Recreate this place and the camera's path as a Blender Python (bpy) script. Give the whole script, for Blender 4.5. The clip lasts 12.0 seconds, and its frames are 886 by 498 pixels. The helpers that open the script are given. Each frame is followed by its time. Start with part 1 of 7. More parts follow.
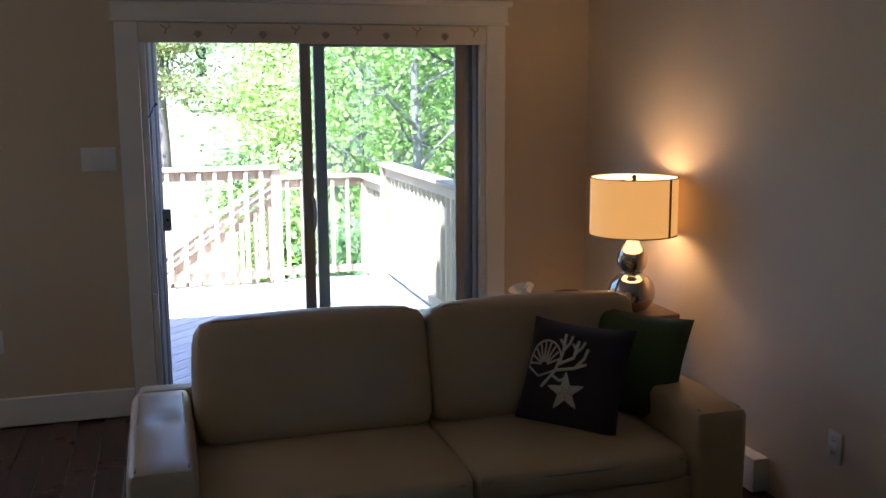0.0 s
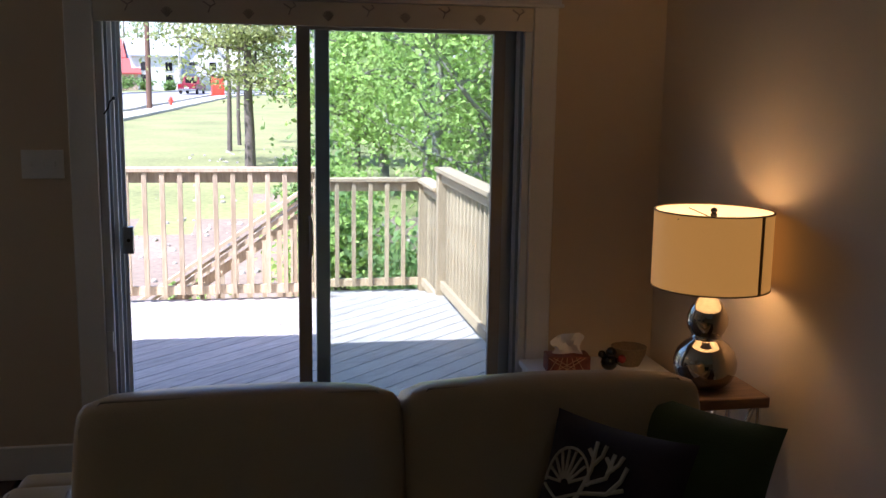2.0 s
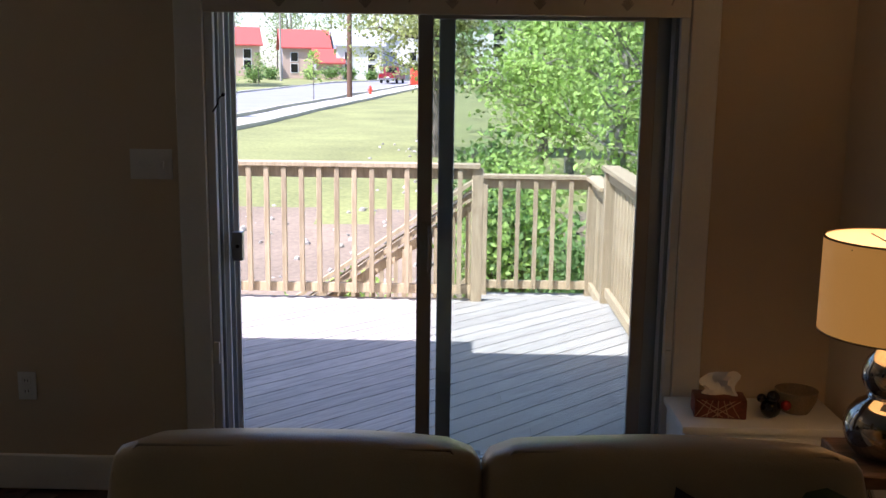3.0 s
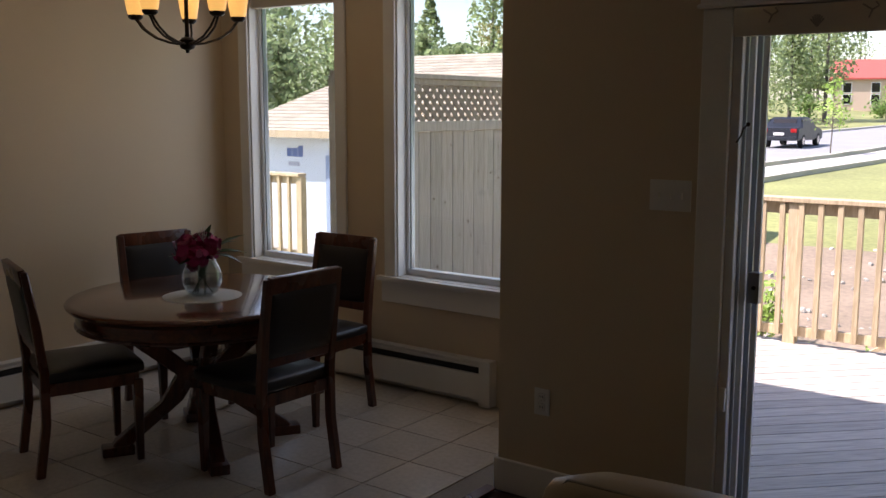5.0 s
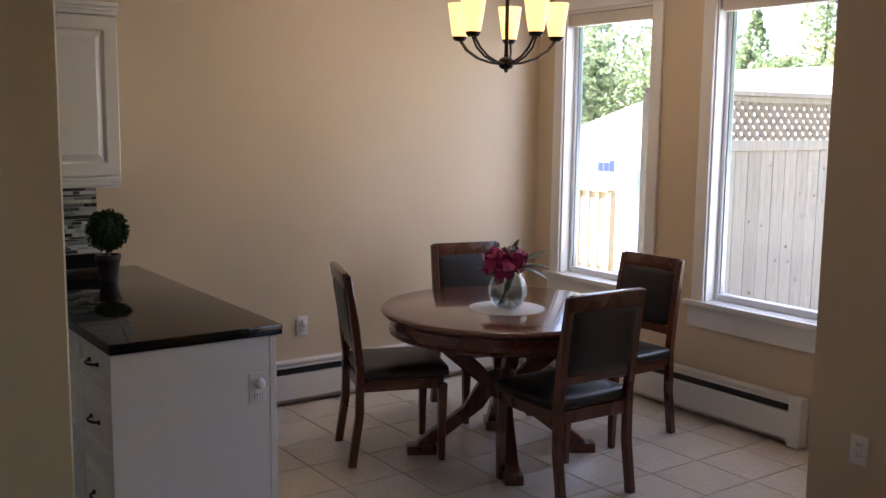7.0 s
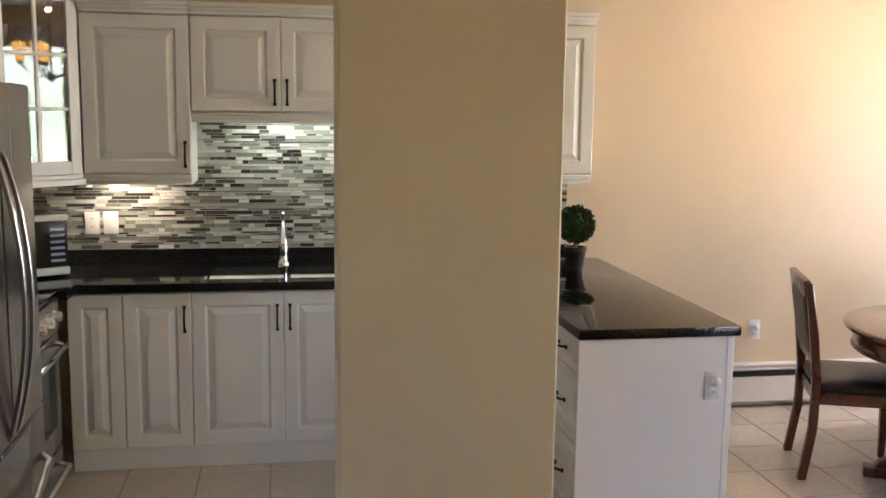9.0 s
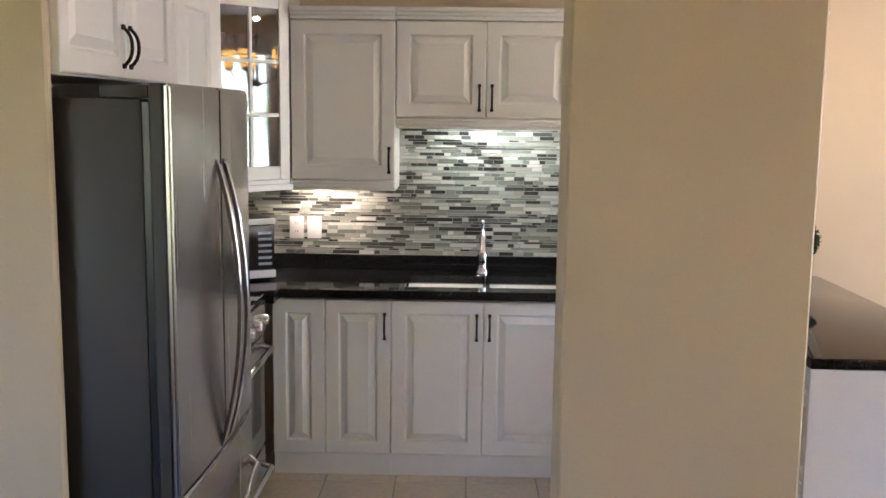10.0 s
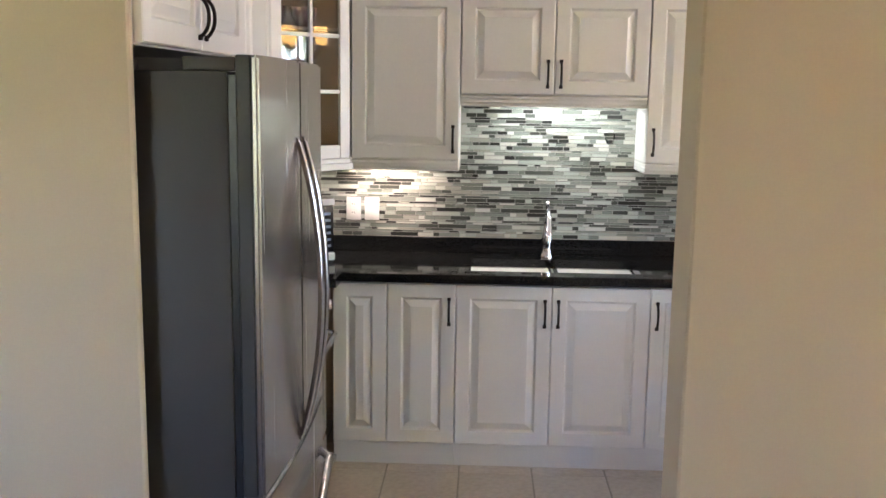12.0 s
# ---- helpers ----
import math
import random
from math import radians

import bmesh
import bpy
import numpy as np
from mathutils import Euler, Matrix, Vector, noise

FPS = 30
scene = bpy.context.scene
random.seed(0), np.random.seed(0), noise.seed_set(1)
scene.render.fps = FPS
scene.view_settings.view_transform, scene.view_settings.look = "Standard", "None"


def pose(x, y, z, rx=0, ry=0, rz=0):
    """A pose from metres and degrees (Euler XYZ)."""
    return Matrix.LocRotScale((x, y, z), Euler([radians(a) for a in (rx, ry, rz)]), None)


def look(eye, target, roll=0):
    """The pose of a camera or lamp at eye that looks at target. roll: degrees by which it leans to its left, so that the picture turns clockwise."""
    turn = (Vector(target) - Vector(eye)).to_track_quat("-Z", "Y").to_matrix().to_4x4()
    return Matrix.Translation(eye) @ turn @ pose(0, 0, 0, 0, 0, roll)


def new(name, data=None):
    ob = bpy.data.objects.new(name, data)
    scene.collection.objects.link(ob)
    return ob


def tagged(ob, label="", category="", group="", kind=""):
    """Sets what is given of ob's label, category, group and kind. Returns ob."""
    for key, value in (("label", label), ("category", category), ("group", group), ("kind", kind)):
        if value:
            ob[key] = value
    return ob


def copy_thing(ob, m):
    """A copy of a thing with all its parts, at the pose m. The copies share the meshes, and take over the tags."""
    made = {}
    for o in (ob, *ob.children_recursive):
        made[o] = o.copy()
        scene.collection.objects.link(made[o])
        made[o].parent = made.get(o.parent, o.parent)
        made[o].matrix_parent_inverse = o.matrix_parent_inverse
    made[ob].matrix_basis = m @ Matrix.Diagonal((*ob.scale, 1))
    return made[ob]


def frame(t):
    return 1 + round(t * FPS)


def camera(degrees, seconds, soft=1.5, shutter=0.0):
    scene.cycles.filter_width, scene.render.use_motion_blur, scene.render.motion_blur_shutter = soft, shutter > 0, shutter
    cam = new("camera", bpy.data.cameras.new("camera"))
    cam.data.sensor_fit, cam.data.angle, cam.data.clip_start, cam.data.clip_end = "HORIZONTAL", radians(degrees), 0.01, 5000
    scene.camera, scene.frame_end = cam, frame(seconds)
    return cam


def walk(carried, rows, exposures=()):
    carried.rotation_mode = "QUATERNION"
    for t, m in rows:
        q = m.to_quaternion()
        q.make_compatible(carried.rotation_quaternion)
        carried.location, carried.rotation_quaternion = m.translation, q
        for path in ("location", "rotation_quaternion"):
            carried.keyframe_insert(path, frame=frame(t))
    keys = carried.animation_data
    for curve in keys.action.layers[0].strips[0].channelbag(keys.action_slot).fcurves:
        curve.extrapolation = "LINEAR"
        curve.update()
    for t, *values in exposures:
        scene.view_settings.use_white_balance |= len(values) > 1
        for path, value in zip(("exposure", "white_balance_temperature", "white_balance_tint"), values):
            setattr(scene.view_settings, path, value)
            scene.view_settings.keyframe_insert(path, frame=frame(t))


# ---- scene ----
cam = camera(49.2, 12.0)
PATH = [
    (0, (0.707, 2.295, 1.653), (1.259, 4.191, 1.338), -0.4),
    (0.5, (0.809, 2.533, 1.649), (1.334, 4.436, 1.325), -0.1),
    (1, (0.909, 2.739, 1.666), (1.403, 4.649, 1.336), 0.5),
    (1.5, (1.052, 2.98, 1.666), (1.516, 4.899, 1.342), 1.4),
    (2, (1.307, 3.275, 1.669), (1.664, 5.216, 1.343), 0.8),
    (2.5, (1.486, 3.542, 1.666), (1.68, 5.506, 1.336), 1.0),
    (2.7, (1.538, 3.626, 1.703), (1.65, 5.592, 1.356), 0.9),
    (4.3, (1.871, 3.999, 1.637), (1.031, 5.788, 1.33), 0.4),
    (4.5, (1.863, 4.031, 1.66), (0.918, 5.767, 1.352), 0.1),
    (5, (1.885, 4.011, 1.671), (0.709, 5.603, 1.382), 0.1),
    (5.5, (1.905, 3.989, 1.698), (0.567, 5.447, 1.413), -0.0),
    (6, (1.895, 4.014, 1.696), (0.448, 5.367, 1.421), 0.1),
    (6.5, (1.874, 4.038, 1.688), (0.338, 5.291, 1.42), 0.3),
    (6.7, (1.874, 4.04, 1.689), (0.305, 5.251, 1.422), 0.4),
    (8.3, (2.018, 3.866, 1.748), (0.169, 4.575, 1.468), 1.3),
    (8.5, (2.022, 3.874, 1.74), (0.134, 4.472, 1.458), 1.0),
    (9, (2.001, 3.87, 1.728), (0.049, 4.198, 1.443), 0.7),
    (9.5, (1.899, 3.829, 1.723), (-0.077, 3.94, 1.439), 0.6),
    (10, (1.826, 3.763, 1.73), (-0.154, 3.727, 1.451), 0.7),
    (10.5, (1.823, 3.721, 1.738), (-0.155, 3.601, 1.466), 0.7),
    (11, (1.804, 3.681, 1.738), (-0.173, 3.525, 1.471), 0.6),
    (11.5, (1.751, 3.629, 1.729), (-0.224, 3.483, 1.447), 0.7),
    (12, (1.658, 3.547, 1.714), (-0.314, 3.471, 1.394), 0.8),
]
LAMP_W = 1.2
CHAND_W = 2.2
WINDOW_W = 1.6
EXPOSURES = [(0.0, 2.4, 5100, 24), (0.5, 1.75, 5150, 27), (1.0, 1.55, 5350, 26), (2.0, 1.3, 5500, 25), (2.5, 1.2, 5550, 24), (4.5, 0.72, 6700, 23), (5.5, 1.65, 6200, 26), (6.5, 2.5, 6000, 29), (8.5, 3.25, 6500, 29), (9.0, 4.15, 6450, 27), (9.5, 4.35, 6100, 30), (10.0, 4.5, 6050, 31), (11.0, 4.65, 5950, 30), (12.0, 4.75, 5950, 29)]
walk(cam, [(t, look(eye, target, roll)) for t, eye, target, roll in PATH], EXPOSURES)

# ---- world and sun ----
SUN_EL, SUN_AZ = 54.0, 232.0
world = bpy.data.worlds.new("world")
scene.world = world
world.use_nodes = True
wn = world.node_tree
sky = wn.nodes.new("ShaderNodeTexSky")
sky.sky_type, sky.sun_disc = "NISHITA", False
sky.sun_elevation, sky.sun_rotation = radians(SUN_EL), radians(SUN_AZ)
wn.nodes["Background"].inputs["Strength"].default_value = 0.15
wn.links.new(sky.outputs[0], wn.nodes["Background"].inputs["Color"])
sun = new("sun", bpy.data.lights.new("sun", "SUN"))
sun.data.energy, sun.data.angle, sun.data.color = 5.0, radians(0.5), (1.0, 0.95, 0.87)
to_sun = Vector((math.sin(radians(SUN_AZ)) * math.cos(radians(SUN_EL)), math.cos(radians(SUN_AZ)) * math.cos(radians(SUN_EL)), math.sin(radians(SUN_EL))))
sun.rotation_euler = to_sun.to_track_quat("Z", "Y").to_euler()


def lamp(name, kind, at, energy, colour, size=0.03, target=None, size_y=None):
    ob = new(name, bpy.data.lights.new(name, kind))
    ob.data.energy, ob.data.color = energy, colour
    if kind == "AREA":
        ob.data.size = size
        if size_y:
            ob.data.shape, ob.data.size_y = "RECTANGLE", size_y
    else:
        ob.data.shadow_soft_size = size
    ob.matrix_world = look(at, target) if target else pose(*at)
    return ob


# ---- plan ----
WALL_N = 7.45      # inner face of the wall with the sliding door
NOOK_N = 8.42      # inner face of the dining window wall
WALL_W = -3.205    # kitchen and dining wall
WALL_E = 3.075
WALL_S = -1.2
CEIL = 2.70
STUB_X = -0.35     # where the dining nook begins
COL_X0, COL_X1 = -0.655, -0.47
COL_Y0, COL_Y1 = 4.012, 4.605
KIT_S = 2.30       # kitchen wall behind fridge and range
DOOR_X0, DOOR_X1, DOOR_H = 0.63, 2.46, 2.025
TABLE_AT = (-1.86, 7.06)
DECK_Z = -0.10

# ---- materials ----


def material(name, colour, rough=0.5, metal=0.0, vary=0.08, scale=6.0, fine=90.0, bump=0.05, spec=0.5, coat=0.0, island=0.0, per_object=0.0, stretch=None, emit=None, trans=0.0, alpha=None, sheen=0.0):
    """A principled material with variation at two scales, fine relief and a slight change of roughness."""
    m = bpy.data.materials.new(name)
    m.use_nodes = True
    t = m.node_tree
    n, l = t.nodes, t.links
    b = n["Principled BSDF"]
    b.inputs["Roughness"].default_value = rough
    b.inputs["Metallic"].default_value = metal
    b.inputs["Specular IOR Level"].default_value = spec
    b.inputs["Coat Weight"].default_value = coat
    b.inputs["Sheen Weight"].default_value = sheen
    b.inputs["Transmission Weight"].default_value = trans
    co = n.new("ShaderNodeTexCoord")
    mp = n.new("ShaderNodeMapping")
    l.new(co.outputs["Object"], mp.inputs["Vector"])
    if stretch:
        mp.inputs["Scale"].default_value = stretch
    big = n.new("ShaderNodeTexNoise")
    big.inputs["Scale"].default_value, big.inputs["Detail"].default_value = scale, 5
    small = n.new("ShaderNodeTexNoise")
    small.inputs["Scale"].default_value, small.inputs["Detail"].default_value = fine, 3
    l.new(mp.outputs[0], big.inputs["Vector"])
    l.new(mp.outputs[0], small.inputs["Vector"])
    add = n.new("ShaderNodeMath")
    add.operation = "ADD"
    l.new(big.outputs["Fac"], add.inputs[0])
    l.new(small.outputs["Fac"], add.inputs[1])
    ramp = n.new("ShaderNodeMapRange")
    ramp.inputs["From Min"].default_value, ramp.inputs["From Max"].default_value = 0.6, 1.4
    ramp.inputs["To Min"].default_value, ramp.inputs["To Max"].default_value = 1 - vary, 1 + vary
    l.new(add.outputs[0], ramp.inputs["Value"])
    value = ramp.outputs[0]
    for amount, kind, socket in ((island, "ShaderNodeNewGeometry", "Random Per Island"), (per_object, "ShaderNodeObjectInfo", "Random")):
        if amount:
            src = n.new(kind)
            r2 = n.new("ShaderNodeMapRange")
            r2.inputs["To Min"].default_value, r2.inputs["To Max"].default_value = 1 - amount, 1 + amount
            l.new(src.outputs[socket], r2.inputs["Value"])
            mul = n.new("ShaderNodeMath")
            mul.operation = "MULTIPLY"
            l.new(value, mul.inputs[0])
            l.new(r2.outputs[0], mul.inputs[1])
            value = mul.outputs[0]
    mix = n.new("ShaderNodeVectorMath")
    mix.operation = "SCALE"
    mix.inputs[0].default_value = colour[:3]
    l.new(value, mix.inputs["Scale"])
    l.new(mix.outputs[0], b.inputs["Base Color"])
    rr = n.new("ShaderNodeMapRange")
    rr.inputs["To Min"].default_value, rr.inputs["To Max"].default_value = max(0.0, rough * 0.85), min(1.0, rough * 1.15)
    l.new(big.outputs["Fac"], rr.inputs["Value"])
    l.new(rr.outputs[0], b.inputs["Roughness"])
    if bump:
        bp = n.new("ShaderNodeBump")
        bp.inputs["Strength"].default_value, bp.inputs["Distance"].default_value = bump, 0.01
        l.new(add.outputs[0], bp.inputs["Height"])
        l.new(bp.outputs[0], b.inputs["Normal"])
    if emit:
        b.inputs["Emission Color"].default_value = (*emit[:3], 1)
        b.inputs["Emission Strength"].default_value = emit[3]
    return m


def ramp_by_island(m, colours):
    """Gives each loose piece of a mesh one of the colours."""
    t = m.node_tree
    n, l = t.nodes, t.links
    geo = n.new("ShaderNodeNewGeometry")
    cr = n.new("ShaderNodeValToRGB")
    cr.color_ramp.interpolation = "CONSTANT"
    while len(cr.color_ramp.elements) < len(colours):
        cr.color_ramp.elements.new(0.5)
    for k, c in enumerate(colours):
        cr.color_ramp.elements[k].position = k / len(colours)
        cr.color_ramp.elements[k].color = (*c, 1)
    l.new(geo.outputs["Random Per Island"], cr.inputs["Fac"])
    l.new(cr.outputs[0], n["Principled BSDF"].inputs["Base Color"])
    return m


def glass_material(name, tint=(0.95, 0.98, 0.97), gloss=0.06):
    """A thin pane: clear, with the gloss of glass."""
    m = bpy.data.materials.new(name)
    m.use_nodes = True
    n, l = m.node_tree.nodes, m.node_tree.links
    n.remove(n["Principled BSDF"])
    tr, gl, mx, fr = n.new("ShaderNodeBsdfTransparent"), n.new("ShaderNodeBsdfGlossy"), n.new("ShaderNodeMixShader"), n.new("ShaderNodeLayerWeight")
    tr.inputs["Color"].default_value = (*tint, 1)
    gl.inputs["Roughness"].default_value = 0.01
    fr.inputs["Blend"].default_value = 0.5
    pw_, mr = n.new("ShaderNodeMath"), n.new("ShaderNodeMapRange")
    pw_.operation = "POWER"
    pw_.inputs[1].default_value = 4.0
    mr.inputs["To Min"].default_value, mr.inputs["To Max"].default_value = gloss, 0.9
    l.new(fr.outputs["Facing"], pw_.inputs[0])
    l.new(pw_.outputs[0], mr.inputs["Value"])
    l.new(mr.outputs[0], mx.inputs[0])
    l.new(tr.outputs[0], mx.inputs[1])
    l.new(gl.outputs[0], mx.inputs[2])
    l.new(mx.outputs[0], n["Material Output"].inputs["Surface"])
    return m


def wood_material(name, dark, light, rough=0.35, grain=(1, 12, 12), coat=0.0, per_object=0.12, scale=3.0):
    m = material(name, light, rough, vary=0.1, scale=scale, fine=60, bump=0.03, coat=coat)
    t = m.node_tree
    n, l = t.nodes, t.links
    co, mp, w, cr = n.new("ShaderNodeTexCoord"), n.new("ShaderNodeMapping"), n.new("ShaderNodeTexNoise"), n.new("ShaderNodeValToRGB")
    mp.inputs["Scale"].default_value = grain
    w.inputs["Scale"].default_value, w.inputs["Detail"].default_value, w.inputs["Distortion"].default_value = scale, 6, 1.2
    cr.color_ramp.elements[0].position, cr.color_ramp.elements[1].position = 0.32, 0.7
    cr.color_ramp.elements[0].color, cr.color_ramp.elements[1].color = (*dark, 1), (*light, 1)
    info, rnd, off = n.new("ShaderNodeObjectInfo"), n.new("ShaderNodeMapRange"), n.new("ShaderNodeVectorMath")
    rnd.inputs["To Min"].default_value, rnd.inputs["To Max"].default_value = 1 - per_object, 1 + per_object
    l.new(info.outputs["Random"], rnd.inputs["Value"])
    off.operation = "SCALE"
    l.new(co.outputs["Object"], mp.inputs["Vector"])
    l.new(mp.outputs[0], w.inputs["Vector"])
    l.new(w.outputs["Fac"], cr.inputs["Fac"])
    l.new(cr.outputs[0], off.inputs[0])
    l.new(rnd.outputs[0], off.inputs["Scale"])
    l.new(off.outputs[0], n["Principled BSDF"].inputs["Base Color"])
    return m


PAINT = material("wall_paint", (0.62, 0.505, 0.355), 0.6, vary=0.03, scale=1.5, fine=160, bump=0.06)
CEILING = material("ceiling_paint", (0.80, 0.79, 0.75), 0.8, vary=0.03, bump=0.1)
TRIM = material("white_trim", (0.78, 0.77, 0.74), 0.35, vary=0.03, scale=4, bump=0.02)
CABINET = material("cabinet_white", (0.78, 0.76, 0.71), 0.32, vary=0.03, scale=3, bump=0.015)
VINYL = material("white_vinyl", (0.72, 0.73, 0.74), 0.4, vary=0.03, bump=0.01)
ALUMINIUM = material("grey_aluminium", (0.32, 0.35, 0.38), 0.35, 0.7, vary=0.05, bump=0.01)
STILE = material("taupe_aluminium", (0.30, 0.28, 0.26), 0.4, 0.3, vary=0.05, bump=0.01)
PANE = glass_material("window_glass")
TILE = material("floor_tile", (0.58, 0.52, 0.43), 0.24, vary=0.12, scale=5, fine=40, bump=0.03, per_object=0.05)
GROUT = material("grout", (0.30, 0.27, 0.23), 0.85, vary=0.15, bump=0.2)
FLOORWOOD = wood_material("dark_floor_wood", (0.028, 0.012, 0.008), (0.075, 0.03, 0.018), 0.28, (10, 1.2, 10), coat=0.1, per_object=0.3)
LEATHER = material("cream_leather", (0.44, 0.325, 0.18), 0.37, vary=0.05, scale=5, fine=220, bump=0.12)
PIPING = material("leather_seam", (0.30, 0.24, 0.16), 0.6, vary=0.05, bump=0.05)
DARKCLOTH = material("dark_cushion_cloth", (0.022, 0.012, 0.018), 0.9, vary=0.2, fine=300, bump=0.2, sheen=0.2)
GREENCLOTH = material("green_cushion_cloth", (0.048, 0.072, 0.016), 0.85, vary=0.15, fine=260, bump=0.25, sheen=0.2)
EMBROIDERY = material("cream_embroidery", (0.58, 0.52, 0.40), 0.8, vary=0.1, fine=260, bump=0.3)
CHAIRWOOD = wood_material("chair_wood", (0.050, 0.014, 0.007), (0.13, 0.036, 0.016), 0.28, (8, 8, 1.2), coat=0.25, per_object=0.06)
TABLEWOOD = wood_material("table_wood", (0.055, 0.016, 0.008), (0.13, 0.04, 0.018), 0.2, (1.5, 10, 10), coat=0.5, per_object=0.02)
BLACKLEATHER = material("black_leather", (0.012, 0.011, 0.012), 0.38, vary=0.2, scale=7, fine=240, bump=0.12)
GRANITE = material("black_granite", (0.010, 0.010, 0.010), 0.06, vary=0.6, scale=120, fine=320, bump=0.0, spec=0.35)
HANDLESTEEL = material("satin_handle_steel", (0.40, 0.39, 0.39), 0.2, 1.0, vary=0.04, fine=120, bump=0.0)
STEEL = material("stainless_steel", (0.42, 0.40, 0.38), 0.26, 1.0, vary=0.05, scale=2, fine=90, bump=0.0, stretch=(14, 14, 0.6))
FRIDGESIDE = material("fridge_side_grey", (0.045, 0.042, 0.040), 0.5, 0.0, vary=0.06, fine=180, bump=0.08)
CHROME = material("chrome", (0.75, 0.75, 0.76), 0.08, 1.0, vary=0.02, bump=0.0)
MERCURY = material("smoked_mirror_glass", (0.42, 0.38, 0.33), 0.06, 1.0, vary=0.06, bump=0.0)
BRONZE = material("dark_bronze", (0.030, 0.024, 0.020), 0.38, 0.7, vary=0.2, bump=0.03)
BLACK = material("black_plastic", (0.012, 0.012, 0.013), 0.3, vary=0.15, bump=0.02)
BLACKGLASS = material("black_glass", (0.008, 0.008, 0.010), 0.05, vary=0.1, bump=0.0)
PLASTIC = material("white_plastic", (0.74, 0.73, 0.70), 0.35, vary=0.02, bump=0.0)
SLOT = material("dark_slot", (0.02, 0.02, 0.02), 0.7, bump=0.0)
VALANCE = material("valance_cloth", (0.66, 0.61, 0.52), 0.85, vary=0.06, fine=260, bump=0.2)
SHELLPRINT = material("shell_print", (0.36, 0.32, 0.28), 0.85, vary=0.15, bump=0.1)
SHADECLOTH = material("lamp_shade_linen", (0.60, 0.44, 0.23), 0.85, vary=0.04, fine=320, bump=0.15, emit=(1.0, 0.45, 0.08, 0.15))
SHADEIN = material("lamp_shade_lining", (0.85, 0.75, 0.55), 0.8, vary=0.03, bump=0.02, emit=(1.0, 0.6, 0.22, 0.35))
GLOWGLASS = material("amber_glass_shade", (0.85, 0.62, 0.30), 0.35, vary=0.08, scale=9, bump=0.02, emit=(1.0, 0.56, 0.14, 0.42))
TABLETOP2 = wood_material("side_table_wood", (0.10, 0.055, 0.03), (0.22, 0.13, 0.075), 0.4, (1.5, 12, 12))
PAPER = material("tissue_paper", (0.80, 0.79, 0.78), 0.9, vary=0.04, bump=0.1)
REDBOX = material("patterned_box", (0.16, 0.035, 0.02), 0.5, vary=0.5, scale=30, bump=0.05)
LATTICEWOOD = material("box_lattice", (0.45, 0.30, 0.16), 0.6, vary=0.2, bump=0.05)
REDGLOSS = material("red_gloss", (0.25, 0.015, 0.015), 0.15, bump=0.0)
WICKER = material("wicker", (0.24, 0.17, 0.10), 0.8, vary=0.3, fine=120, bump=0.4)
LINEN = material("placemat_linen", (0.66, 0.63, 0.56), 0.9, vary=0.08, fine=320, bump=0.3)
PETAL = material("magenta_petals", (0.34, 0.012, 0.10), 0.6, vary=0.3, scale=30, bump=0.2, island=0.35)
LEAF = material("dark_leaf", (0.035, 0.10, 0.018), 0.45, vary=0.25, bump=0.1, island=0.3)
STEM = material("stem", (0.06, 0.10, 0.03), 0.6)
WATERGLASS = glass_material("vase_glass", (0.90, 0.93, 0.94))
TOPIARY = material("topiary_leaf", (0.022, 0.055, 0.012), 0.6, vary=0.3, bump=0.1, island=0.45)
POT = material("dark_pot", (0.030, 0.022, 0.018), 0.5, vary=0.3, bump=0.1)
MOSAIC = ramp_by_island(material("mosaic_tile", (0.4, 0.4, 0.38), 0.15, vary=0.1, bump=0.0),
                        [(0.60, 0.59, 0.53), (0.07, 0.072, 0.062), (0.26, 0.275, 0.24), (0.40, 0.42, 0.37), (0.04, 0.04, 0.036), (0.22, 0.24, 0.21), (0.17, 0.18, 0.155), (0.36, 0.35, 0.30), (0.09, 0.095, 0.083), (0.50, 0.52, 0.47)])
HEATER = material("heater_enamel", (0.74, 0.72, 0.67), 0.4, vary=0.03, bump=0.02)
DECKWOOD = wood_material("deck_board", (0.36, 0.33, 0.30), (0.54, 0.505, 0.46), 0.75, (1.2, 14, 14), per_object=0.12)
RAILWOOD = wood_material("rail_wood", (0.42, 0.32, 0.20), (0.60, 0.48, 0.32), 0.7, (10, 10, 1.5), per_object=0.15)
FENCEWOOD = wood_material("fence_wood", (0.44, 0.37, 0.28), (0.62, 0.53, 0.42), 0.8, (12, 12, 1.3), per_object=0.08)
LATTICE = wood_material("lattice_wood", (0.34, 0.27, 0.19), (0.46, 0.37, 0.27), 0.8, (6, 6, 6), per_object=0.15)
KNOT = material("wood_knot", (0.16, 0.10, 0.05), 0.8, vary=0.3, bump=0.1)
GRASS = material("lawn", (0.225, 0.24, 0.09), 0.95, vary=0.4, scale=0.35, fine=9, bump=0.5)
DIRT = material("dirt", (0.25, 0.195, 0.145), 0.95, vary=0.3, scale=0.8, fine=12, bump=0.6)
STONE = material("field_stone", (0.30, 0.28, 0.25), 0.9, vary=0.2, scale=5, bump=0.3, per_object=0.3, island=0.3)
ASPHALT = material("asphalt", (0.27, 0.275, 0.285), 0.9, vary=0.15, scale=0.4, fine=30, bump=0.2)
CONCRETE = material("concrete_walk", (0.50, 0.48, 0.44), 0.9, vary=0.1, scale=1, fine=30, bump=0.2)
BARK = material("bark", (0.13, 0.11, 0.09), 0.9, vary=0.4, scale=4, fine=40, bump=0.6)
